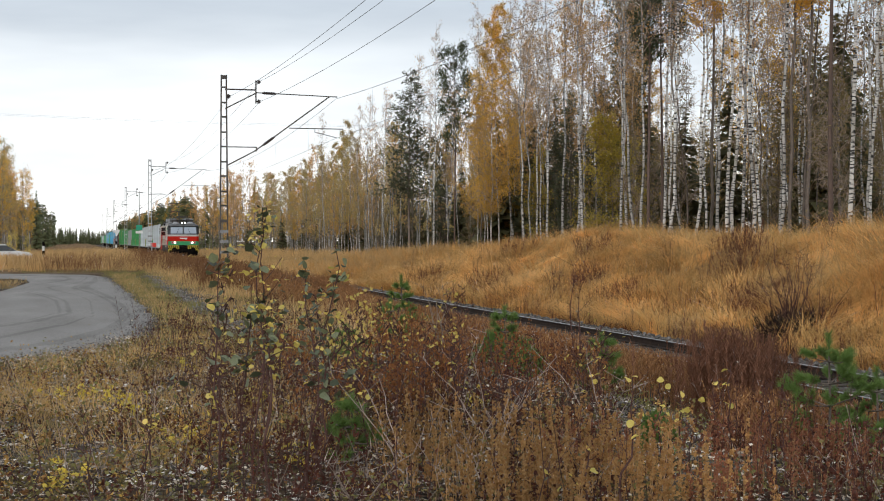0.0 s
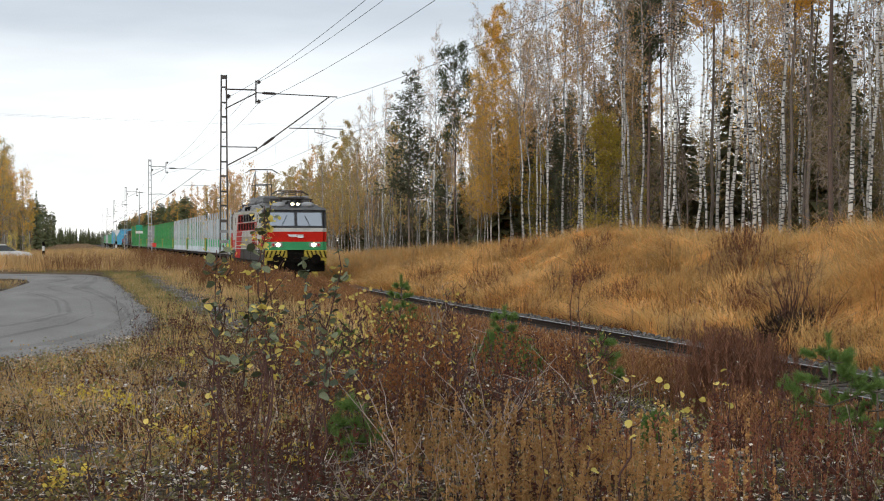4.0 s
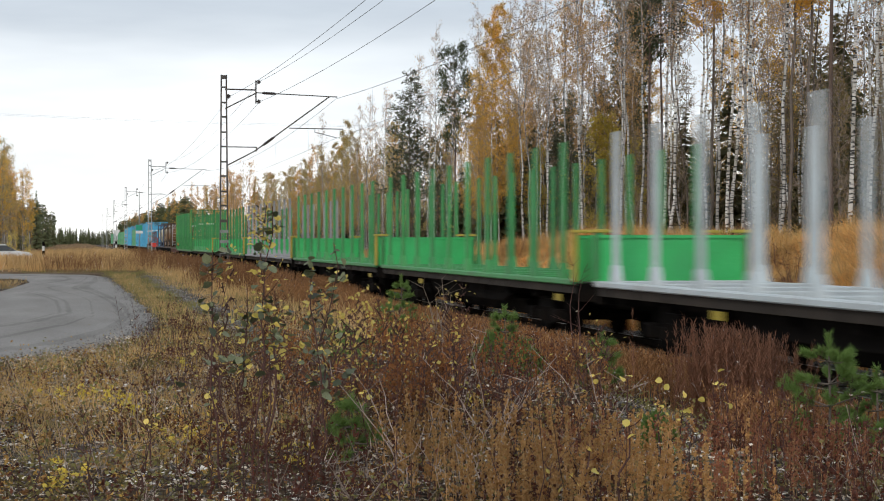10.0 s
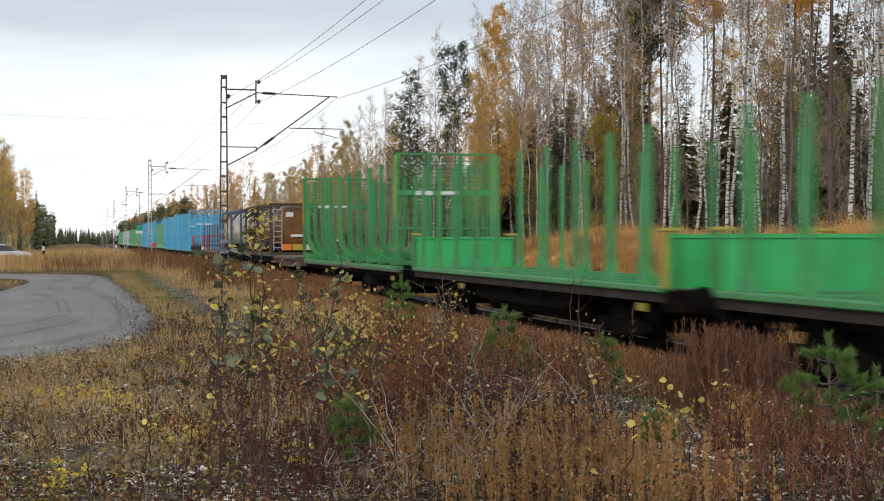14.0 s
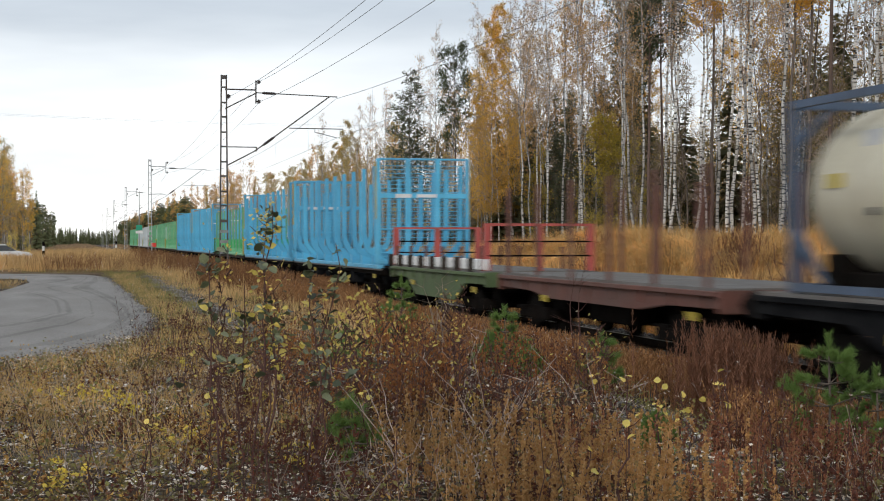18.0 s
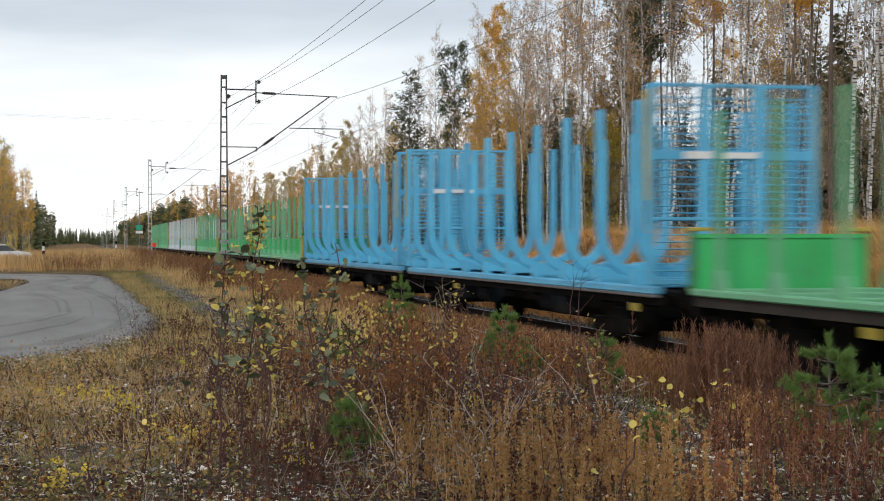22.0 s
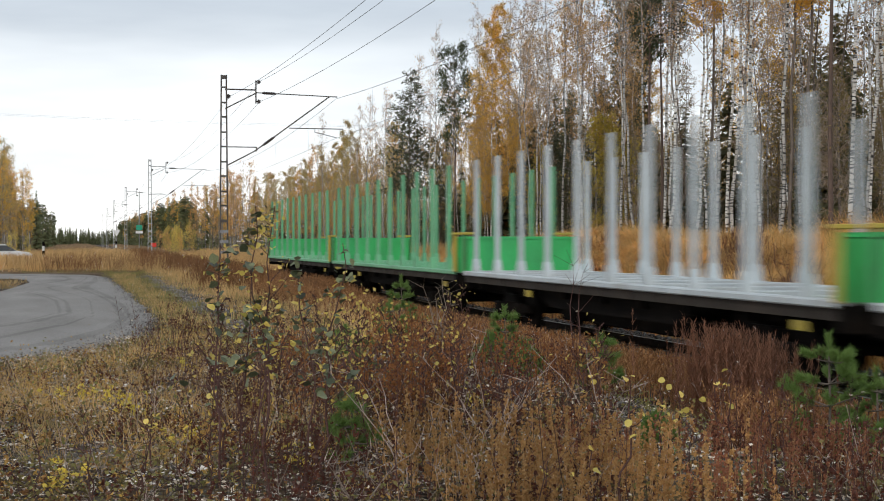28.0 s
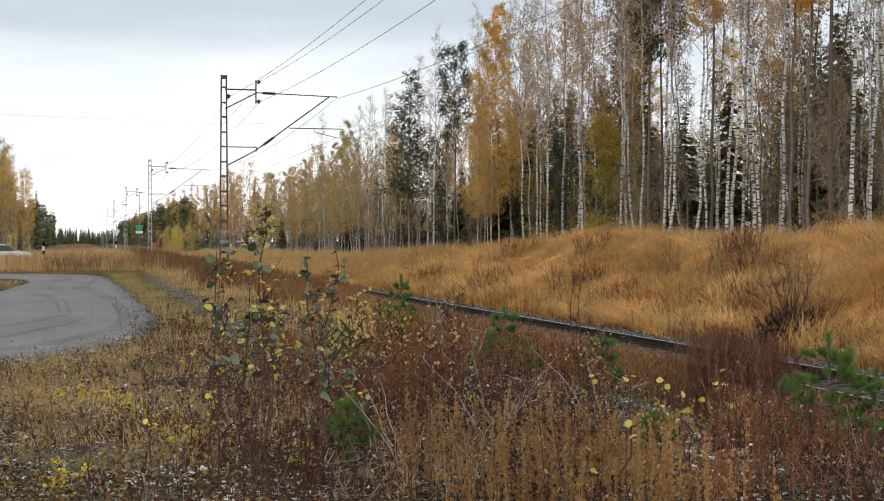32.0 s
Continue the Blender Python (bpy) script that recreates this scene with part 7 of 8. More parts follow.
def build_grass():
    field("bank_grass", "tall golden dead grass lodged in swirls on the bank", "grass", 46000, (12.9, 21.8), (18, 105), (0.7, 1.3), (0.006, 0.013), 1.35, "gold_grass", 31, 0.13, 40, lean_way=swirl, power=1.3, droop=1.3)
    rng = np.random.RandomState(55)
    k, per = 420, 110
    cx, cy = rng.uniform(13.2, 21.0, k), 19 + 60 * rng.rand(k) ** 1.4
    way = swirl(cx, cy) + rng.normal(size=k) * 0.7
    u, v = rng.normal(size=(k, per)) * 0.42, rng.normal(size=(k, per)) * 0.14
    x = (cx[:, None] - np.sin(way)[:, None] * u + np.cos(way)[:, None] * v).ravel()
    y = (cy[:, None] + np.cos(way)[:, None] * u + np.sin(way)[:, None] * v).ravel()
    n = k * per
    V, T = blades(np.column_stack([x, y, gz(x, y) + np.repeat(rng.uniform(0.15, 0.45, k), per)]), rng.uniform(0.6, 1.2, n), rng.uniform(0.009, 0.019, n), np.repeat(way, per) + rng.normal(size=n) * 0.16 + (0.5 * u).ravel(), rng.uniform(1.15, 1.4, n), 1.15, rng=rng)
    tagged(new("lodged_grass", tri_mesh("lodged_grass", V, T, [M["lodged_grass"]])), "golden grass laid flat in long swathes", "grass", kind="stuff")
    rng = np.random.RandomState(56)
    k, per = 520, 56
    cx, cy = rng.uniform(13.0, 20.5, k), 18 + 62 * rng.rand(k) ** 1.3
    way = swirl(cx, cy)[:, None] + rng.normal(size=(k, per)) * 1.1
    n = k * per
    x = np.repeat(cx, per) + rng.normal(size=n) * 0.09
    y = np.repeat(cy, per) + rng.normal(size=n) * 0.09
    V, T = blades(np.column_stack([x, y, gz(x, y) + 0.05]), np.repeat(rng.uniform(0.7, 1.3, k), per) * rng.uniform(0.7, 1.2, n), rng.uniform(0.007, 0.014, n), way.ravel(), rng.uniform(0.6, 1.25, n), 1.9, rng=rng)
    tagged(new("arching_tussocks", tri_mesh("arching_tussocks", V, T, [M["lodged_grass"]])), "arching tussocks of long golden grass", "grass", kind="stuff")
    field("bank_tufts", "upright golden grass tufts on the bank", "grass", 30000, (13.2, 21.8), (18, 105), (0.5, 0.95), (0.005, 0.011), 0.5, "gold_grass", 39, 0.12, 36, power=1.3)
    field("bank_tussocks", "upright pale grass tussocks along the bank top", "grass", 46000, (15.0, 23), (22, 110), (0.5, 1.0), (0.006, 0.012), 0.45, "pale_grass", 38, 0.16, 32, lean_way=swirl, power=1.2)
    field("far_bank_grass", "golden dead grass beside the line", "grass", 30000, (12.8, 22), (85, 240), (0.6, 1.1), (0.014, 0.03), 0.7, "meadow_straw", 32, 0.3, 22, power=1.2)
    field("meadow_grass", "tall dry brown grass between road and line", "grass", 44000, (-12, 9.0), (88, 230), (0.55, 1.15), (0.012, 0.026), 0.75, "meadow_straw", 33, 0.28, 26, mask=lambda x, y: y > 93 - 0.3 * x)
    rng = np.random.RandomState(301)
    # low red-brown plants, thick in some spots and open in others
    x, y = scatter(rng, 5200, (-2.0, 8.0), (9.2, 34), 1.6, lambda x, y: off_gap(x, y) & (patchy(x, y) > -0.25), 0.16, 9)
    herbs("low_red_herbs", "low red-brown dried herbs with curled leaves", x, y, rng.uniform(0.08, 0.30, len(x)) * ease(-2.5, 2.5, x).clip(0.4, 1), rng, 12, 0.018, "red_twig", "herb_red", 0.0045, 0.1, 0.35, 5, 0.45)
    x, y = scatter(rng, 2600, (0.6, 8.0), (9.2, 40), 1.5, lambda x, y: off_gap(x, y) & (patchy(x, y, 0.7, 2.0) > -0.1), 0.2, 9)
    herbs("tall_red_herbs", "upright rust-brown dried herbs", x, y, rng.uniform(0.25, 0.66, len(x)), rng, 24, 0.015, "red_twig", "herb_red", 0.0055, 0.25, 0.14, 7, 0.22, 0.0)
    x, y = scatter(rng, 2400, (-2.0, 5.0), (9.2, 36), 1.4, lambda x, y: off_gap(x, y) & (patchy(x, y, 0.8, 4.0) > 0.0), 0.16, 9)
    herbs("olive_herbs", "low olive and straw-coloured herbs", x, y, rng.uniform(0.08, 0.28, len(x)), rng, 14, 0.018, "red_twig", "herb_olive", 0.0045, 0.05, 0.35, 5, 0.5)
    x, y = scatter(rng, 340, (0.7, 7.6), (9.0, 30), 1.3, off_gap)
    herbs("bare_stalks", "thin bare dark stalks", x, y, rng.uniform(0.35, 1.0, len(x)), rng, 2, 0.016, "red_twig", "litter", 0.007, 0.4, 0.2, 6, 0.28)
    x, y = scatter(rng, 280, (-1.2, 7.0), (9.2, 24), 1.3, off_gap)
    herbs("pale_stalks", "pale grey dead stalks fallen over one another", x, y, rng.uniform(0.25, 0.75, len(x)), rng, 0, 0.01, "pale_stem", "litter", 0.006, 0.3, 0.6, 4, 0.35)
    # pale bits of bark and old leaf lying flat, in drifts
    x, y = scatter(rng, 9000, (-2.2, 6.0), (9.4, 24), 1.4, lambda x, y: ok_ground(x, y) & (patchy(x, y, 1.3, 5.0) > 0.05))
    V, T = flakes(np.column_stack([x, y, gz(x, y) + rng.uniform(0.01, 0.05, len(x))]), 0.012 + 0.034 * rng.rand(len(x)) ** 2, rng, 0.92, 2.0)
    tagged(new("pale_litter", tri_mesh("pale_litter", V, T, [M["pale_bits"]])), "pale bits of bark and bleached leaves on the ground", "leaves", kind="stuff")
    # bright leafy clumps
    x, y = scatter(rng, 130, (-1.5, 4.5), (10.2, 26), 1.0, path_open, 0.07, 6)
    herbs("yellow_herbs", "small herbs with bright yellow autumn leaves", x, y, rng.uniform(0.10, 0.28, len(x)), rng, 14, 0.032, "red_twig", "yellow_green_herb", 0.004, 0.1, 0.3, 5, 0.5, 0.5, 1.4)
    x, y = scatter(rng, 260, (-1.5, 5.0), (10.0, 24), 1.2, path_open, 0.06, 5)
    herbs("orange_herbs", "small herbs with rust-orange autumn leaves", x, y, rng.uniform(0.06, 0.2, len(x)), rng, 12, 0.028, "red_twig", "autumn_weed", 0.004, 0.1, 0.3, 5, 0.5, 0.5, 1.5)
    # plumed wormwood: tan, then rust further back, then reddish beside the gravel
    x, y = scatter(rng, 260, (2.15, 4.0), (8.8, 12.4), 1.0, None, 0.14, 5)
    herbs("tan_plumes", "tan feathery plumes of dried wormwood", x, y, rng.uniform(0.34, 0.74, len(x)), rng, 120, 0.0145, "tan_stem", "tan_plume", 0.005, 0.3, 0.07, 22, 0.11, 0.0, 1.5)
    x, y = scatter(rng, 300, (3.6, 5.9), (8.9, 12.6), 1.0, None, 0.14, 5)
    herbs("pink_plumes", "reddish feathery plumes of dried wormwood", x, y, rng.uniform(0.2, 0.42, len(x)), rng, 80, 0.013, "tan_stem", "red_plume", 0.005, 0.3, 0.07, 20, 0.12, 0.0, 1.5)
    x, y = scatter(rng, 620, (2.4, 5.4), (13.5, 24), 1.2, lambda x, y: off_gap(x, y) & (patchy(x, y, 0.6, 1.0) > -0.2), 0.2, 9)
    herbs("rust_plumes", "rust-orange plumes of dried weeds", x, y, rng.uniform(0.4, 0.85, len(x)), rng, 90, 0.014, "red_twig", "rust_plume", 0.006, 0.25, 0.1, 14, 0.17, 0.0)
    weeds("dark_weeds", "dense dark red-brown weeds beside the line", 9500, (5.2, 9.3), (11, 60), (0.45, 0.85), 20, "dark_weed", 35, 1.35, lambda x, y: off_gap(x, y) & (patchy(x, y, 0.55, 3.0) > -0.30 + 0.28 * ease(40, 26, y)), w=0.008, clump=0.3, under_rail=True)
    weeds("ballast_weeds", "red-brown weeds growing at the edge of the ballast", 7000, (8.1, 9.3), (13, 60), (0.45, 0.85), 16, "dark_weed", 58, 1.3, None, w=0.009, under_rail=True)
    weeds("far_line_weeds", "tall brown weeds hiding the line further off", 6500, (4.6, 9.2), (52, 150), (0.5, 1.0), 14, "brown_weed", 61, 1.2, lambda x, y: off_gap(x, y) & (patchy(x, y, 0.16, 1.0) > -0.2), w=0.016, clump=0.4, under_rail=True)
    weeds("meadow_weeds", "dark brown weed clumps before the meadow", 3600, (-4.5, 7.5), (86, 112), (0.5, 1.15), 14, "brown_weed", 59, 1.0, lambda x, y: (patchy(x, y, 0.22, 2.5) > 0.08) & (y > 90 - 0.8 * np.minimum(x, 0) - 2 * np.sin(x)), w=0.014, clump=0.6, lean=0.2)
    weeds("rust_weeds", "red-brown weeds in the straw below the bank", 2200, (12.7, 15.0), (17, 60), (0.4, 0.85), 16, "weed", 47, 1.6, None, w=0.008)
    field("line_straw", "straw-coloured grass tufts among the weeds beside the line", "grass", 22000, (4.2, 9.0), (24, 150), (0.3, 0.8), (0.007, 0.016), 0.5, "meadow_straw", 62, 0.16, 24, mask=lambda x, y: off_gap(x, y) & (patchy(x, y, 0.35, 2.0) > 0.1), power=1.3)
    rng = np.random.RandomState(48)
    k = 620
    V, T = feathery(6.62 + rng.normal(size=k) * 0.27, 15.2 + rng.normal(size=k) * 0.3, rng.uniform(0.8, 1.2, k), 46, rng, 0.006, 0.2, 0.09)
    tagged(new("heather_bush", tri_mesh("heather_bush", V, T, [M["bush"]])), "dense dark red-brown bushy clump of weeds", "weeds", kind="stuff")
    field("pale_weeds", "pale straw-coloured grass tufts", "grass", 4200, (-1.9, 2.5), (13, 30), (0.10, 0.28), (0.004, 0.007), 0.6, "pale_grass", 36, 0.10, 18, mask=ok_ground, power=1.4)
    field("verge_grass", "short yellow-green verge grass", "grass", 26000, (-3, 5.5), (22, 92), (0.08, 0.26), (0.006, 0.016), 0.5, "green_weed", 37, 0.2, 18, mask=path_open)
    field("golden_verge", "low golden-brown dead grass beside the road", "grass", 30000, (-3, 2.6), (15, 40), (0.06, 0.22), (0.004, 0.009), 0.6, "meadow_straw", 57, 0.14, 18, mask=path_open)
    field("verge_tufts", "low golden-green grass between the road and the gravel path", "grass", 7000, (1.7, 2.6), (26, 84), (0.08, 0.24), (0.006, 0.014), 0.5, "meadow_straw", 64, 0.16, 20, mask=ok_ground)
    field("verge_green", "low yellow-green grass beside the gravel path", "grass", 17000, (1.7, 2.9), (26, 86), (0.06, 0.18), (0.006, 0.014), 0.5, "green_weed", 65, 0.16, 20, mask=ok_ground)
    field("path_straw", "straw tufts between the path and the line", "grass", 6500, (3.5, 5.4), (26, 90), (0.12, 0.4), (0.006, 0.014), 0.5, "meadow_straw", 66, 0.18, 20)
    field("roadside_straw", "tall pale dead grass before the parked car", "grass", 9000, (-11, -3.2), (104, 126), (0.6, 0.95), (0.012, 0.026), 0.5, "meadow_straw", 63, 0.3, 22)
    line = np.array(ROAD_LEFT[4:12])
    field("island_grass", "low yellow dead grass inside the bend of the road", "grass", 20000, (-16, -2.3), (33, 70), (0.12, 0.34), (0.010, 0.02), 0.6, "pale_grass", 60, 0.25, 18, mask=lambda x, y: x < np.interp(y, line[:, 1], line[:, 0]) - 0.35)
    rng = np.random.RandomState(41)
    n = 46000
    x, y = rng.uniform(-2.4, 8, n), 9 + 26 * rng.rand(n) ** 1.5
    k = ok_ground(x, y)
    x, y = x[k], y[k]
    V, T = flakes(np.column_stack([x, y, gz(x, y) + rng.uniform(0.005, 0.06, len(x))]), 0.009 + 0.036 * rng.rand(len(x)) ** 2.2, rng, 0.86, 1.8)
    tagged(new("leaf_litter", tri_mesh("leaf_litter", V, T, [M["litter"]])), "fallen pale and yellow leaves on the ground", "leaves", kind="stuff")
    n = 14000
    x, y = rng.uniform(-2, 8.5, n), 9 + 24 * rng.rand(n) ** 1.4
    k = ok_ground(x, y)
    x, y = x[k], y[k]
    tagged(new("ground_stones", tri_mesh("ground_stones", *rocks(np.column_stack([x, y, gz(x, y) + 0.004]), rng.uniform(0.006, 0.026, len(x)), rng), [M["stone"]])), "loose gravel stones in the heath", "gravel", kind="stuff")
    n = 5000
    x, y = rng.normal(size=n) * 0.48 + 3.1, rng.uniform(28, 80, n)
    tagged(new("path_gravel", tri_mesh("path_gravel", *rocks(np.column_stack([x, y, gz(x, y) + 0.008]), 0.014 + 0.03 * rng.rand(n) ** 2, rng), [M["path_stone"]])), "grey gravel of the footpath beside the road", "gravel", kind="stuff")
    # open gravel running down to the line
    n = 5200
    x, y = rng.uniform(3.9, 8.0, n), rng.uniform(10.5, 23, n)
    m = ~off_gap(x, y)
    x, y = x[m], y[m]
    tagged(new("gravel_patch", tri_mesh("gravel_patch", *rocks(np.column_stack([x, y, gz(x, y) + 0.006]), 0.008 + 0.03 * rng.rand(len(x)) ** 2, rng), [M["stone"]])), "grey gravel in the open patch beside the line", "gravel", kind="stuff")
    # near-black twigs: the dark of a shaded hollow, put into their colour
    k = 340
    V, T = feathery(13.8 + rng.normal(size=k) * 0.2, 29.45 + rng.normal(size=k) * 0.36, rng.uniform(0.5, 0.8, k), 24, rng, 0.012, 0.35, 0.4)
    tagged(new("dead_brush", tri_mesh("dead_brush", V, T, [M["hollow_shade"]])), "near-black brush painting the shade of a hollow on the bank", "brush", kind="stuff")
    # brown brush scattered over the bank
    spots = ((14.6, 33.0, 0.5), (16.4, 37.5, 0.6), (14.2, 41.0, 0.7), (17.8, 41.0, 0.5), (15.4, 47.5, 0.8), (17.2, 52.0, 0.6), (14.0, 55.0, 0.8), (18.6, 33.0, 0.5), (15.2, 26.5, 0.4), (16.8, 29.0, 0.45), (14.4, 66.0, 0.9), (17.0, 62.0, 0.7))
    V, T, base = [], [], 0
    for cx, cy, r in spots:
        k = 130
        v, t = feathery(cx + rng.normal(size=k) * r * 0.5, cy + rng.normal(size=k) * r, rng.uniform(0.5, 1.15, k), 22, rng, 0.009, 0.3, 0.25)
        V.append(v)
        T.append(t + base)
        base += len(v)
    tagged(new("bank_brush", tri_mesh("bank_brush", np.concatenate(V), np.concatenate(T), [M["weed"]])), "rust-brown leafless brush standing in the golden grass", "brush", kind="stuff")
    # pale litter along the edge of the road
    k = 2600
    e = ROAD_EDGE[rng.randint(55, 150, k)] + rng.normal(size=(k, 2)) * np.array([0.22, 0.3])
    V, T = flakes(np.column_stack([e, np.full(k, 0.25)]), rng.uniform(0.014, 0.042, k), rng, 0.8, 1.7)
    tagged(new("edge_litter", tri_mesh("edge_litter", V, T, [M["litter"]])), "pale leaves and bark bits along the road edge", "leaves", kind="stuff")
    # low autumn-coloured plants beside the road
    k = 900
    cx, cy = rng.uniform(-1.8, 3.6, k), 10.5 + 22 * rng.rand(k) ** 1.2
    m = ok_ground(cx, cy)
    cx, cy = cx[m], cy[m]
    per = 26
    r = np.repeat(rng.uniform(0.05, 0.15, len(cx)), per)
    x, y = np.repeat(cx, per) + rng.normal(size=len(r)) * r, np.repeat(cy, per) + rng.normal(size=len(r)) * r
    V, T = flakes(np.column_stack([x, y, gz(x, y) + np.abs(rng.normal(size=len(r))) * r]), rng.uniform(0.010, 0.027, len(r)), rng, 0.3, 1.9)
    tagged(new("autumn_weeds", tri_mesh("autumn_weeds", V, T, [M["autumn_weed"]])), "low yellow and rust autumn weeds beside the road", "weeds", kind="stuff")
    # small leaves caught in the weeds
    n = 3400
    x, y = rng.uniform(-1.5, 7.5, n), 9.5 + 16 * rng.rand(n) ** 1.4
    k = ok_ground(x, y)
    x, y = x[k], y[k]
    V, T = flakes(np.column_stack([x, y, gz(x, y) + rng.uniform(0.03, 0.42, len(x)) * ease(-1.0, 2.0, x)]), rng.uniform(0.010, 0.026, len(x)), rng, 0.1)
    tagged(new("caught_leaves", tri_mesh("caught_leaves", V, T, [M["litter"]])), "small dry leaves caught in the weeds", "leaves", kind="stuff")
    # low leafy plants, yellow and green
    k = 300
    cx, cy = rng.uniform(-1.4, 7.5, k), 9.5 + 22 * rng.rand(k) ** 1.4
    m = ok_ground(cx, cy)
    cx, cy = cx[m], cy[m]
    per = 34
    r = np.repeat(rng.uniform(0.06, 0.17, len(cx)), per)
    x, y = np.repeat(cx, per) + rng.normal(size=len(r)) * r, np.repeat(cy, per) + rng.normal(size=len(r)) * r
    V, T = flakes(np.column_stack([x, y, gz(x, y) + np.abs(rng.normal(size=len(r))) * r * 1.2]), rng.uniform(0.012, 0.034, len(r)), rng, 0.3)
    tagged(new("leafy_weeds", tri_mesh("leafy_weeds", V, T, [M["green_weed"]])), "low yellow-green leafy weeds", "weeds", kind="stuff")


# ---- saplings, young pines, shrubs near the camera ----
LEAF = {}


def leaf_mesh(mat, form):
    """A single broad leaf, folded along its rib, with a stalk."""
    key = (mat, form)
    if key not in LEAF:
        rng = np.random.RandomState(form)
        pts = [(0, -0.35, 0), (0.24, -0.22, 0), (0.42, 0.0, 0), (0.40, 0.24, 0), (0.2, 0.46, 0), (0, 0.58, 0), (-0.2, 0.46, 0), (-0.40, 0.24, 0), (-0.42, 0.0, 0), (-0.24, -0.22, 0), (0.012, -0.75, 0), (-0.012, -0.75, 0)]
        V = np.array(pts, float) + np.concatenate([rng.normal(size=(10, 3)) * 0.025, np.zeros((2, 3))])
        fold = 0.10 + 0.25 * rng.rand()
        V[:10, 2] += np.abs(V[:10, 0]) * fold - (V[:10, 1] * 0.5) ** 2 * (0.3 + rng.rand())
        mid = np.array([[0, 0.1, -0.02]])
        V = np.vstack([V, mid])
        T = [(i, (i + 1) % 10, 12) for i in range(10)] + [(0, 10, 11)]
        LEAF[key] = tri_mesh("leaf", V, T, [M[mat]])
    return LEAF[key]


SWAYING = []


def leafy_sapling(x, y, tall, leaves, seed, label, greens=0.6, size=(0.05, 0.09), leaf_from=0.35, spread=0.32, lean=0.03):
    """A young aspen: a thin stem, a few side shoots and separate leaves."""
    rng = np.random.RandomState(seed)
    ob = empty("aspen_sapling", label, "sapling", "young aspens", pose(x, y, float(gz(x, y))))
    line = stem_line(rng, tall, 0.018 * tall)
    h = Heap()
    h.add(*tube(np.vstack([[0, 0, -0.1], line]), np.concatenate([[0.011], np.linspace(0.010, 0.003, 11)]), 6))
    st = new("stem", h.mesh("stem", [M["red_twig"]]))
    st.parent = ob
    spots = []
    for i in range(9):
        f = rng.uniform(leaf_from * 0.8, 0.95)
        p = at_height(line, f * tall)
        a = rng.uniform(0, 6.28)
        e = p + np.array([np.cos(a), np.sin(a), rng.uniform(0.4, 1.0)]) * spread * rng.uniform(0.4, 1.0) * (1.2 - f)
        hh = Heap()
        hh.add(*tube(np.array([p, (p + e) / 2 + [0, 0, -0.01], e]), np.array([0.004, 0.003, 0.002]), 4))
        o = new("shoot", hh.mesh("shoot", [M["red_twig"]]))
        o.parent = ob
        spots.append((p, e))
    for i in range(leaves):
        if rng.rand() < 0.6:
            p, e = spots[rng.randint(len(spots))]
            c = p + (e - p) * rng.uniform(0.4, 1.05)
        else:
            c = at_height(line, rng.uniform(leaf_from, 1.0) * tall)
        green = rng.rand() < greens
        s = rng.uniform(*size) * (1.0 if green else 0.8)
        o = new("leaf", leaf_mesh("aspen_leaf" if green else "aspen_yellow", rng.randint(5)))
        o.parent = ob
        off = rng.normal(size=3) * 0.03
        o.matrix_basis = Matrix.LocRotScale(tuple(c + off), Euler((0.35 + rng.normal() * 0.5, rng.normal() * 0.45, rng.uniform(0, 6.28))), (s, s, s))
    SWAYING.append((ob, x, y, seed))


def birch_sapling(x, y, tall, leaves, seed, mat="yellow_leaf", label="young birch with small pale yellow leaves", size=0.029, spread=0.3):
    rng = np.random.RandomState(seed)
    ob = empty("birch_sapling", label, "sapling", "young birches", pose(x, y, float(gz(x, y))))
    tr, fine, cr = broadleaf(rng, tall, 0.009, 0.2, spread, 14, 4, max(leaves, 1), size, 1.0, 0.03 * tall / 1.5, 1)
    v, t = tr.arrays()
    v[:, 2] = np.maximum(v[:, 2], -0.1)
    new("stem", tri_mesh("stem", v, t, [M["red_twig"]])).parent = ob
    new("foliage", two_part_mesh("foliage", fine, cr, M["red_twig"], M[mat])).parent = ob
    SWAYING.append((ob, x, y, seed))


def bare_shrub(x, y, tall, stems, seed, label, mat="twig", spread=0.35, thick=0.008, name="bare_shrub"):
    rng = np.random.RandomState(seed)
    ob = empty(name, label, "shrub", "", pose(x, y, float(gz(x, y))))
    for i in range(stems):
        a = rng.uniform(0, 6.28)
        hgt = tall * rng.uniform(0.6, 1.0)
        d = np.array([np.cos(a), np.sin(a), 0]) * spread * rng.uniform(0.2, 1.0)
        k = 7
        P = np.array([d * (j / (k - 1)) ** 1.3 + np.array([0, 0, hgt * j / (k - 1)]) + (rng.normal(size=3) * 0.02 * tall if j else 0) for j in range(k)])
        P[0, 2] = -0.06
        h = Heap()
        h.add(*tube(P, np.linspace(thick, 0.002, k), 5))
        for j in range(8):
            u = rng.randint(2, k)
            e = P[u] + np.array([rng.normal() * 0.7, rng.normal() * 0.7, rng.uniform(0.1, 0.9)]) * tall * 0.16
            h.add(*tube(np.array([P[u], (P[u] + e) / 2, e]), np.array([0.0035, 0.0025, 0.0012]), 3))
        new("stem", h.mesh("stem", [M[mat]])).parent = ob
    return ob


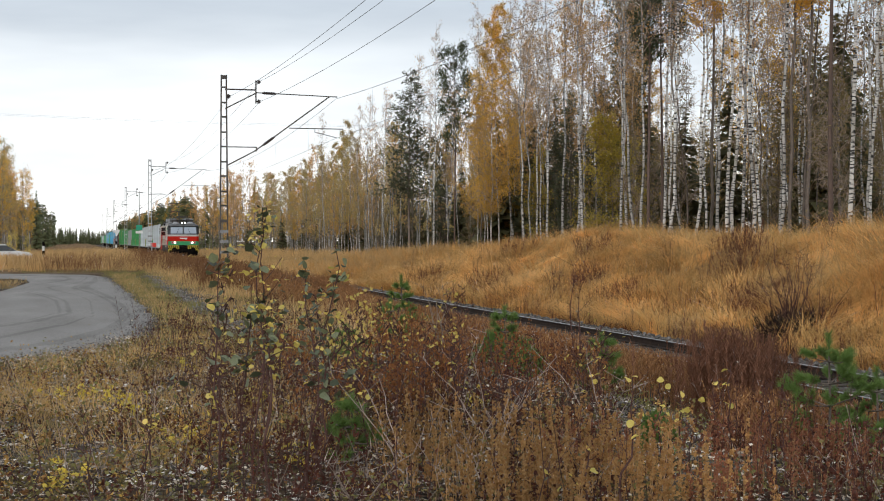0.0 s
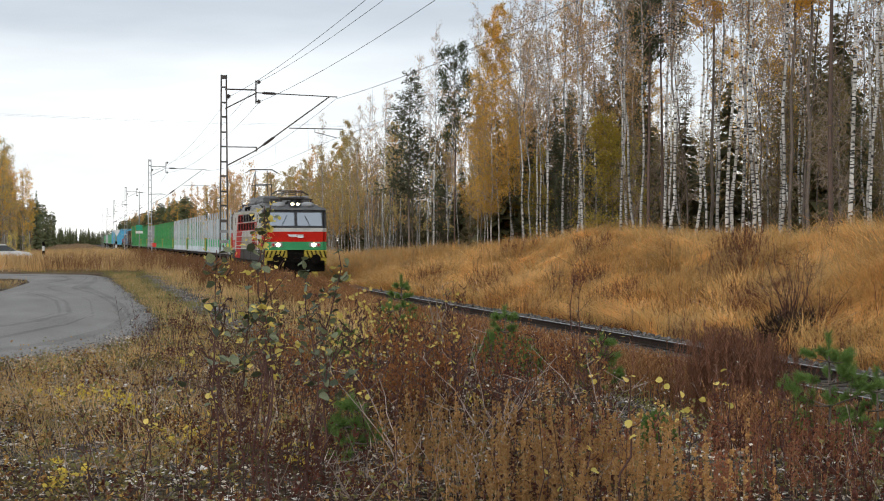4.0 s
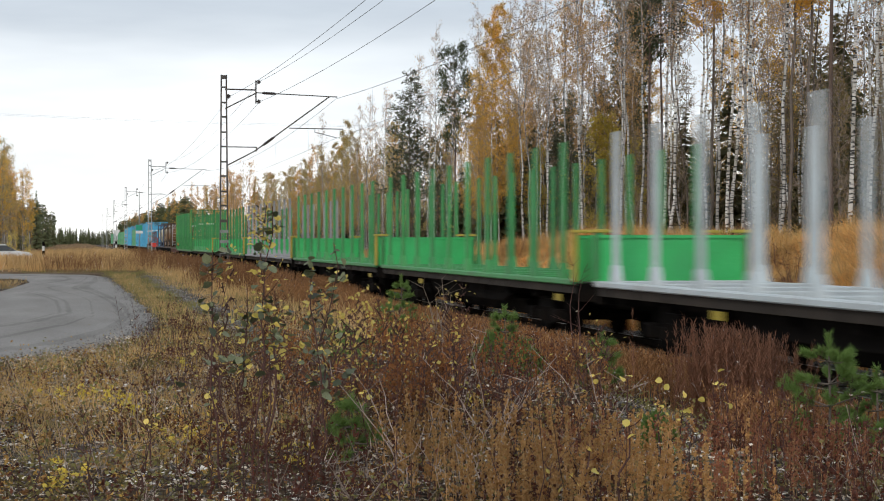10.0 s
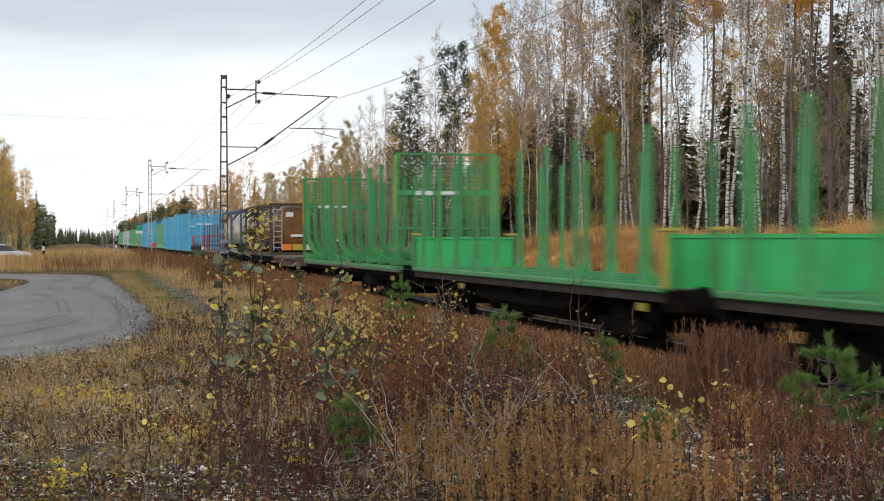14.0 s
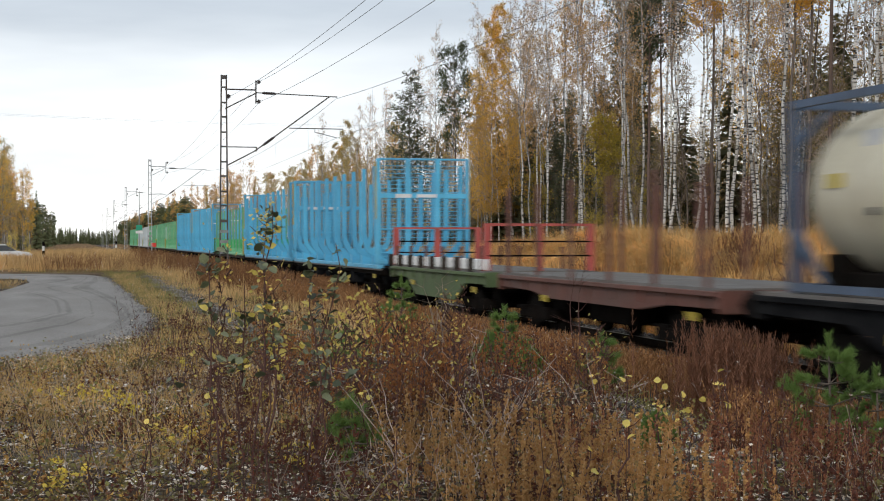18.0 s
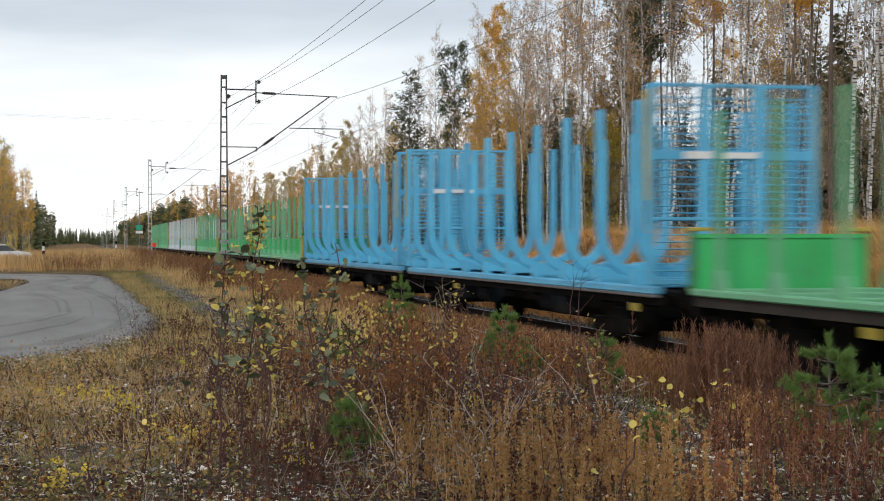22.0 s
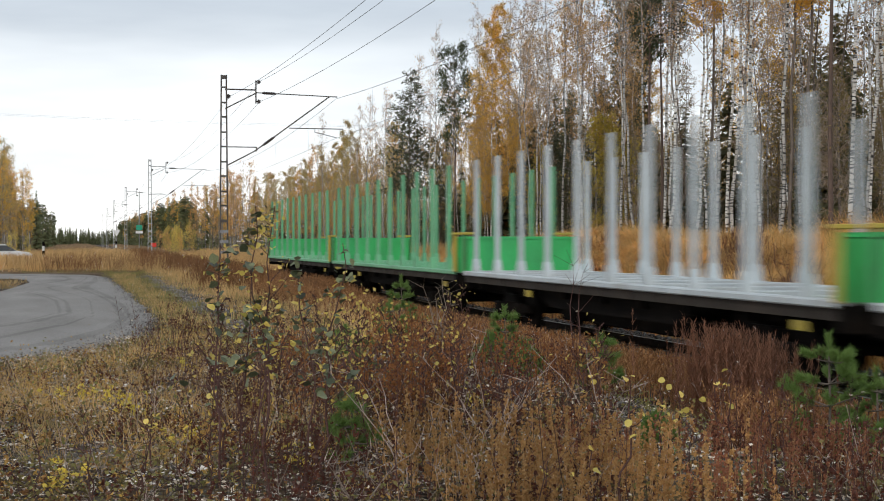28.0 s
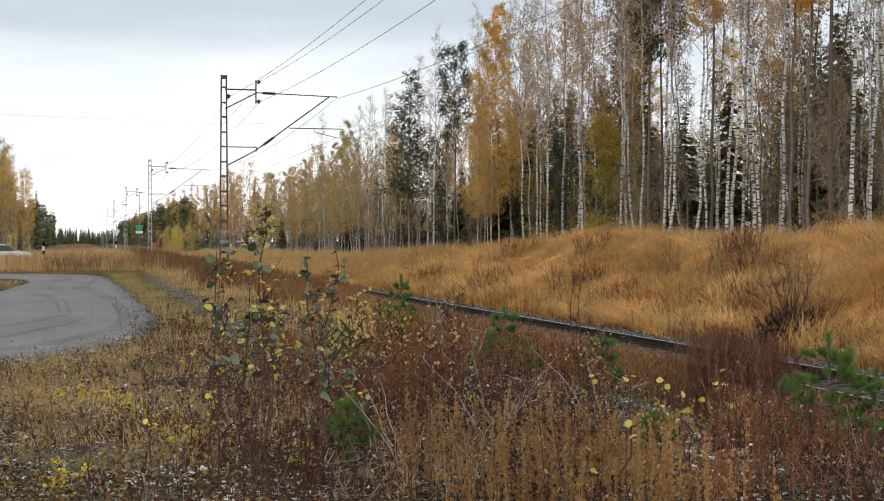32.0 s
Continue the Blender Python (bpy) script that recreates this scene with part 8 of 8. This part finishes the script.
def young_pine(x, y, tall, seed, dense=1.0):
    """A small pine: whorls of shoots bristling with needles, bare dead twigs below."""
    rng = np.random.RandomState(seed)
    ob = empty("young_pine", "small bright green self-sown pine", "pine", "young pines", pose(x, y, float(gz(x, y))))
    h = Heap()
    h.add(*tube(np.array([[0, 0, -0.08], [0.01, 0, tall * 0.5], [0, 0.01, tall]]), np.array([0.016, 0.011, 0.006]) * (0.5 + tall * 0.5), 6))
    new("stem", h.mesh("stem", [M["bark"]])).parent = ob
    shoots = [(np.array([0, 0, tall * 0.86]), np.array([0, 0.01, tall * 1.04]))]
    lv = 5 if tall > 0.8 else 4
    for i in range(lv):
        z = tall * (0.12 + 0.70 * i / (lv - 1))
        ln = tall * (0.46 - 0.28 * i / (lv - 1))
        for j in range(6):
            a = 6.28 * j / 6 + rng.rand() * 0.9
            L = ln * rng.uniform(0.6, 1.2)
            p = np.array([0, 0, z])
            e = p + np.array([np.cos(a) * L, np.sin(a) * L, L * rng.uniform(0.1, 0.5)])
            hh = Heap()
            hh.add(*tube(np.array([p, (p + e) / 2 - [0, 0, 0.02], e]), np.array([0.007, 0.005, 0.004]), 4))
            new("branch", hh.mesh("branch", [M["pale_stem" if i == 0 else "bark"]])).parent = ob
            if i == 0 and j % 2:
                continue
            shoots.append((p + (e - p) * 0.5, e + (e - p) * 0.12))
            for q in range(2):
                s = p + (e - p) * rng.uniform(0.55, 0.85)
                shoots.append((s, s + unit(e - p + rng.normal(size=3) * 0.45 * L + np.array([0, 0, 0.25 * L])) * L * 0.36))
    for s, e in shoots:
        n = int(300 * dense * np.linalg.norm(e - s) / 0.2) + 30
        u = rng.rand(n, 1)
        c = s + (e - s) * u
        ax = unit(e - s)
        r = rng.normal(size=(n, 3))
        r -= (r @ ax)[:, None] * ax
        r /= np.linalg.norm(r, axis=1)[:, None]
        tip = c + (r * 0.75 + ax * rng.uniform(0.5, 1.1, (n, 1))) * rng.uniform(0.045, 0.085, (n, 1))
        sd = np.cross(tip - c, rng.normal(size=(n, 3)))
        sd = sd / np.linalg.norm(sd, axis=1)[:, None] * 0.0024
        V = np.stack([c - sd, c + sd, tip], 1).reshape(-1, 3)
        o = new("needle_shoot", tri_mesh("needle_shoot", V, np.arange(len(V)).reshape(-1, 3), [M["young_needle"]]))
        o.parent = ob


def build_near_plants():
    leafy_sapling(1.27, 10.8, 2.0, 96, 71, "slender aspen sapling with grey-green and yellow leaves", 0.66, (0.035, 0.09), 0.42)
    leafy_sapling(1.73, 11.3, 1.75, 80, 72, "slender aspen sapling with large grey-green leaves", 0.7, (0.04, 0.085), 0.35)
    leafy_sapling(1.12, 11.8, 1.45, 40, 73, "thin aspen sapling with a few grey-green leaves", 0.7, (0.05, 0.09), 0.5)
    leafy_sapling(1.5, 13.2, 1.35, 40, 74, "thin aspen sapling with a few grey-green leaves", 0.6, (0.05, 0.085), 0.4)
    for i, (x, y, tall, n) in enumerate(((4.6, 19.0, 1.0, 26), (5.2, 22.0, 1.1, 24), (4.0, 17.2, 0.9, 24), (5.8, 24.0, 1.2, 20), (3.9, 21.0, 1.1, 30), (5.6, 17.0, 0.8, 14), (4.9, 15.2, 0.8, 16), (2.1, 17.5, 1.0, 30), (1.7, 15.0, 1.1, 36), (3.4, 14.0, 0.8, 18))):
        birch_sapling(x, y, tall, n, 320 + i, label="thin young birch with a few cream-yellow leaves", size=0.034)
    leafy_sapling(1.2, 11.2, 2.02, 90, 75, "slender aspen sapling with a bright yellow top", 0.12, (0.025, 0.05), 0.80, 0.42)
    leafy_sapling(0.98, 11.5, 1.7, 46, 76, "thin aspen sapling with dark grey-green leaves", 0.9, (0.05, 0.095), 0.45, 0.34)
    leafy_sapling(1.55, 11.0, 1.62, 46, 77, "thin aspen sapling with dark grey-green leaves", 0.85, (0.05, 0.095), 0.5, 0.34)
    for i, (x, y, tall, n) in enumerate(((2.62, 15, 1.15, 60), (3.15, 16, 1.1, 60), (3.17, 15, 0.95, 45), (2.3, 14, 1.25, 70), (3.6, 18, 1.0, 40), (2.9, 17, 1.1, 50), (1.1, 12.5, 1.75, 90), (1.9, 12.6, 1.35, 80))):
        birch_sapling(x, y, tall, n, 80 + i)
    for i, (x, y, tall, n) in enumerate(((3.25, 9.35, 1.0, 4), (2.83, 9.35, 0.5, 4), (3.06, 9.3, 0.62, 6), (4.3, 11.4, 0.68, 9), (4.45, 11.4, 0.55, 8), (5.15, 12.4, 0.62, 4), (5.3, 12.5, 0.75, 4), (2.15, 12.4, 0.75, 6), (0.55, 12.5, 0.4, 12), (1.15, 14.4, 0.45, 12), (4.9, 14.6, 0.6, 6))):
        leafy_sapling(x, y, tall, n, 95 + i, "small aspen shoot with a few bright yellow leaves", 0.05, (0.055, 0.085), 0.6, 0.16)
    bare_shrub(5.02, 22.0, 1.3, 6, 111, "twisted grey leafless shrub", "twig", 0.55, 0.016)
    bare_shrub(6.06, 19.0, 1.75, 2, 112, "tall thin leafless sapling", "red_twig", 0.12, 0.014)
    bare_shrub(6.5, 20.5, 0.85, 3, 113, "dead pale grey branches among the weeds", "twig", 0.7, 0.012)
    bare_shrub(2.5, 10.2, 0.7, 4, 114, "dead pale grey branches among the weeds", "twig", 0.6, 0.007)
    bare_shrub(0.4, 10.6, 0.55, 3, 115, "thin dark leafless stalks", "red_twig", 0.3, 0.006)
    bare_shrub(-0.25, 11.2, 0.85, 1, 116, "thin dark leafless stalk", "red_twig", 0.12, 0.007)
    bare_shrub(0.08, 10.2, 0.75, 2, 117, "thin dark leafless stalks", "red_twig", 0.15, 0.006)
    for i, (x, y, t) in enumerate(((2.75, 10.6, 0.8), (2.3, 11.2, 0.9), (3.3, 12.6, 0.8), (1.75, 10.1, 0.7), (4.6, 13.6, 0.9), (3.9, 16.2, 0.9))):
        bare_shrub(x, y, t, 4, 300 + i, "arching pale grey dead branches among the weeds", "pale_stem", 0.75, 0.007)
    rng = np.random.RandomState(120)
    for i in range(26):
        x, y = rng.uniform(0.9, 5.5), rng.uniform(9.8, 20)
        bare_shrub(x, y, rng.uniform(0.5, 1.15), 2, 121 + i, "thin red-brown leafless sapling", "red_twig", 0.2, 0.006, "bare_sapling")
    bare_shrub(13.9, 29.5, 2.0, 26, 160, "bushy red-brown leafless shrub on the bank", "red_twig", 0.8, 0.014)
    bare_shrub(14.2, 29.0, 1.2, 16, 161, "dark dead shrub base on the bank", "red_twig", 0.9, 0.012)
    for i, (x, y, t) in enumerate(((15.5, 38.0, 1.6), (14.5, 48, 1.5), (16.6, 52, 1.7), (15.0, 60.0, 1.5), (15.8, 32.5, 1.4), (18.0, 36, 1.5), (17.0, 44.5, 1.3), (14.2, 25.5, 1.1), (14.6, 70, 1.6))):
        bare_shrub(x, y, t, 7, 170 + i, "slender leafless shrub in the dead grass", "red_twig", 0.45, 0.010)
    for i, (x, y, t) in enumerate(((5.55, 20.6, 0.85), (5.1, 19.6, 0.6), (6.1, 18.2, 0.72), (6.45, 12.95, 1.12), (7.1, 13.3, 1.0), (2.06, 12.2, 0.55), (6.03, 30.0, 1.2), (4.45, 11.9, 0.36), (3.4, 20.6, 0.6), (6.75, 12.4, 0.55), (4.75, 24.5, 0.8), (5.35, 18.6, 0.4))):
        young_pine(x, y, t, 200 + i, 0.5 if t < 0.7 else 0.8)


def build_far_things():
    # fallen birch poles lying on the lodged grass
    for x, y, tall, way in ((16.6, 42.5, 1.1, 0.05), (17.5, 42.8, 0.8, -0.1)):
        h = Heap()
        z = float(gz(x, y))
        k = np.linspace(0, 1, 6)
        P = np.column_stack([x + tall * k, y + way * k, z + 0.42 + 0.04 * np.sin(3 * k)])
        P[0, 2] = P[-1, 2] = z + 0.1
        h.add(*tube(P, np.linspace(0.03, 0.018, 6), 6))
        tagged(new("fallen_birch_pole", h.mesh("fallen_birch_pole", [M["birch"]])), "thin fallen birch pole lying in the grass", "log")
    # a silver car parked beyond the road, mostly behind the tall grass
    car = empty("parked_car", "silver parked car half hidden by tall grass", "car", m=pose(-5.7, 128, 0.2, 0, 0, 0))
    bm = bmesh.new()
    prism(bm, [(-2.2, 0.35), (-2.2, 0.8), (-1.95, 0.95), (1.0, 0.98), (2.0, 0.85), (2.2, 0.65), (2.2, 0.35)], -0.85, 0.85)
    bmesh.ops.bevel(bm, geom=bm.edges[:], offset=0.06, segments=2, affect="EDGES")
    part("body", bm, M["car_silver"], car)
    bm = bmesh.new()
    prism(bm, [(-1.95, 0.95), (-1.45, 1.42), (0.2, 1.45), (1.05, 0.98)], -0.68, 0.68)
    part("window", bm, M["dark_glass"], car)
    bm = bmesh.new()
    prism(bm, [(-1.55, 1.40), (-1.4, 1.49), (0.15, 1.5), (0.3, 1.42)], -0.7, 0.7)
    part("roof", bm, M["car_silver"], car)
    for x in (-1.35, 1.35):
        for s in (-0.78, 0.78):
            bm = bmesh.new()
            rod(bm, (x, s - 0.1, 0.32), (x, s + 0.1, 0.32), 0.32, n=20)
            wh = part("wheel", bm, M["rubber"], car)
            bm = bmesh.new()
            rod(bm, (x, s - 0.11, 0.32), (x, s + 0.11, 0.32), 0.19, n=14)
            part("rim", bm, M["plate_grey"], wh)
    # signs and posts at the crossing
    sg = empty("crossing_sign", "green and white sign on a slim steel post", "sign", m=pose(7.1, 195, 0.0))
    bm = bmesh.new()
    rod(bm, (0, 0, -0.8), (0, 0, 7.9), 0.06, 0.045)
    part("post", bm, M["galvanised"], sg)
    bm = bmesh.new()
    box(bm, 0, -0.1, 3.55, 0.75, 0.03, 0.6, 0.01)
    part("green_plate", bm, M["sign_green"], sg)
    bm = bmesh.new()
    box(bm, 0, -0.1, 3.0, 0.85, 0.03, 0.3, 0.01)
    part("white_plate", bm, M["white_paint"], sg)
    rs = empty("red_warning_board", "red board on two short posts at the crossing", "sign", m=pose(6.85, 152, 0.0))
    bm = bmesh.new()
    box(bm, 0, 0, 1.58, 0.52, 0.04, 0.38, 0.01)
    part("board", bm, M["sign_red"], rs)
    for s in (-0.2, 0.2):
        bm = bmesh.new()
        rod(bm, (s, 0.03, -0.5), (s, 0.03, 1.5), 0.03)
        part("post", bm, M["galvanised"], rs)
    tri = empty("yield_sign", "white triangular sign on a post", "sign", m=pose(5.47, 240, 0.0))
    bm = bmesh.new()
    prism(bm, [(-0.55, 3.6), (0.55, 3.6), (0, 2.6)], -0.03, 0.03)
    part("plate", bm, M["white_paint"], tri)
    bm = bmesh.new()
    rod(bm, (0, 0.06, -0.5), (0, 0.06, 4.4), 0.06)
    part("post", bm, M["galvanised"], tri)
    for x, y in ((-3.13, 150), (4.6, 205)):
        mk = empty("marker_post", "black and white banded marker post", "post", "marker posts", pose(x, y, 0.1))
        for k in range(5):
            bm = bmesh.new()
            rod(bm, (0, 0, -0.3 + 0.42 * k), (0, 0, 0.12 + 0.42 * k), 0.12, n=10)
            part("band", bm, M["white_paint"] if k % 2 else M["black"], mk)
    # crossing deck boards
    cr = empty("level_crossing", "plank level crossing over the track", "crossing", m=pose(AXIS, 172, 0))
    for k in range(7):
        bm = bmesh.new()
        box(bm, -1.9 + 0.62 * k if k not in (2, 5) else -1.9 + 0.62 * k, 0, -0.07, 0.4, 5.0, 0.1, 0.01)
        part("plank", bm, M["sleeper"], cr)


# ---- assemble the train ----
CARS = []


def build_train():
    loco = locomotive()
    CARS.append((loco, 174.2))
    kinds = {}

    def car(key, a, b, make):
        mid = (a + b) / 2
        if key not in kinds:
            ob = make()
            kinds[key] = ob
        else:
            ob = copy_thing(kinds[key], pose(AXIS, mid, 0))
        CARS.append((ob, mid))

    def low(paint, label):
        return lambda: low_timber_wagon(20.35, M[paint], label)

    def high(paint, label):
        return lambda: high_timber_wagon(20.6, M[paint], label)
    grey = low("stake_grey", "pale grey log wagon with empty stakes and green bulkheads")
    green = low("green", "green log wagon with empty stakes and low bulkheads")
    dark = low("stake_dark", "dull grey log wagon with empty stakes and green bulkheads")
    mint = low("mint", "mint green log wagon with empty stakes and low bulkheads")
    blue = high("blue", "sky-blue log wagon with curved stakes and mesh gates")
    tall_green = high("green", "green log wagon with curved stakes and mesh gates")
    for key, a, b, make in (
        ("grey", 183.8, 204.2, grey), ("grey", 204.2, 224.5, grey), ("grey", 224.5, 245.0, grey), ("green", 245.0, 265.6, green),
        ("green", 265.6, 285.8, green), ("dark", 285.8, 306.2, dark), ("green", 306.2, 326.8, green), ("green", 326.8, 349.0, green), ("tall_green", 349.2, 370.2, tall_green),
        ("blue", 438.0, 459.5, blue), ("blue", 459.6, 479.7, blue), ("mint", 479.8, 500.3, mint), ("blue", 500.6, 521.8, blue), ("blue", 522.0, 542.1, blue),
        ("mint", 542.2, 562.7, mint), ("mint", 562.7, 583.6, mint), ("mint", 583.6, 604.2, mint), ("grey", 604.2, 624.4, grey), ("grey", 624.4, 644.7, grey),
        ("mint", 644.7, 665.0, mint), ("mint", 665.0, 685.0, mint)):
        car(key, a, b, make)
    car("oxide_front", 370.4, 381.3, lambda: flat_wagon(10.8, M["red_oxide"], "red-brown empty flat wagon with plank deck", 0.12))
    car("grey_flat", 381.4, 396.3, lambda: flat_wagon(14.9, M["flat_grey"], "dark grey container flat carrying brown tanks", 0.06))
    car("black_flat", 396.4, 411.5, lambda: flat_wagon(15.0, M["flat_grey"], "black fish-bellied container flat carrying cream tanks", 0.42))
    car("oxide_rear", 411.7, 425.2, lambda: flat_wagon(13.5, M["red_oxide"], "red-brown empty flat wagon with stakes", 0.12, 1.9))
    car("moss_flat", 425.4, 437.7, lambda: flat_wagon(12.3, M["moss_green"], "moss-green flat wagon with pale folded side flaps", 0.45, 0.6, True, (-1, 1)))
    # tank containers ride on the flats
    b1 = tank_container(M["tank_brown"], M["frame_brown"], "glossy brown tank container with ochre frame", True)
    c1 = tank_container(M["tank_cream"], M["frame_blue"], "cream tank container in a navy steel frame", False, True)
    for ob, s in ((b1, 386.2), (copy_thing(b1, Matrix()), 392.25), (c1, 401.0), (copy_thing(c1, Matrix()), 407.1)):
        CARS.append((ob, s))


# the train's small gains and losses on an even pace: seconds, metres
PACE = [(0, 0), (3, 0.05), (6, 0.12), (7, 0), (8, -0.04), (9, -0.3), (10, 0.05), (11, 0), (12, 0.05), (13, 0.25), (14, -0.55), (15.5, 0.1), (17, 0.5), (18, 0.12), (19, 0.12),
        (20, 0.4), (21, 0.55), (22, 0.2), (23, 0.45), (24, 0.6), (25, 0), (26.5, 0.1), (28, 0.3), (29, 0.65), (30.5, 0.4), (32, 0.3)]


def motions():
    # saplings rock a little in the wind of the passing train
    for ob, x, y, seed in SWAYING:
        z = float(gz(x, y))
        rows = []
        for k in range(65):
            t = 0.5 * k
            gust = 0.35 + 1.0 * float(ease(5.5, 8, t) * ease(32.5, 29, t))
            rows.append((t, pose(x, y, z, 1.1 * gust * math.sin(1.7 * t + seed), 1.3 * gust * math.sin(2.3 * t + 2 * seed), 2 * gust * math.sin(1.1 * t + seed))))
        walk(ob, rows)
    for ob, s in CARS:
        z = 1.272 if ob.name.startswith("tank_container") else 0.0
        walk(ob, [(t, pose(AXIS, s - 0.5 + d - SPEED * t, z)) for t, d in PACE])


build_train()
build_woods()
build_grass()
build_near_plants()
build_far_things()
motions()
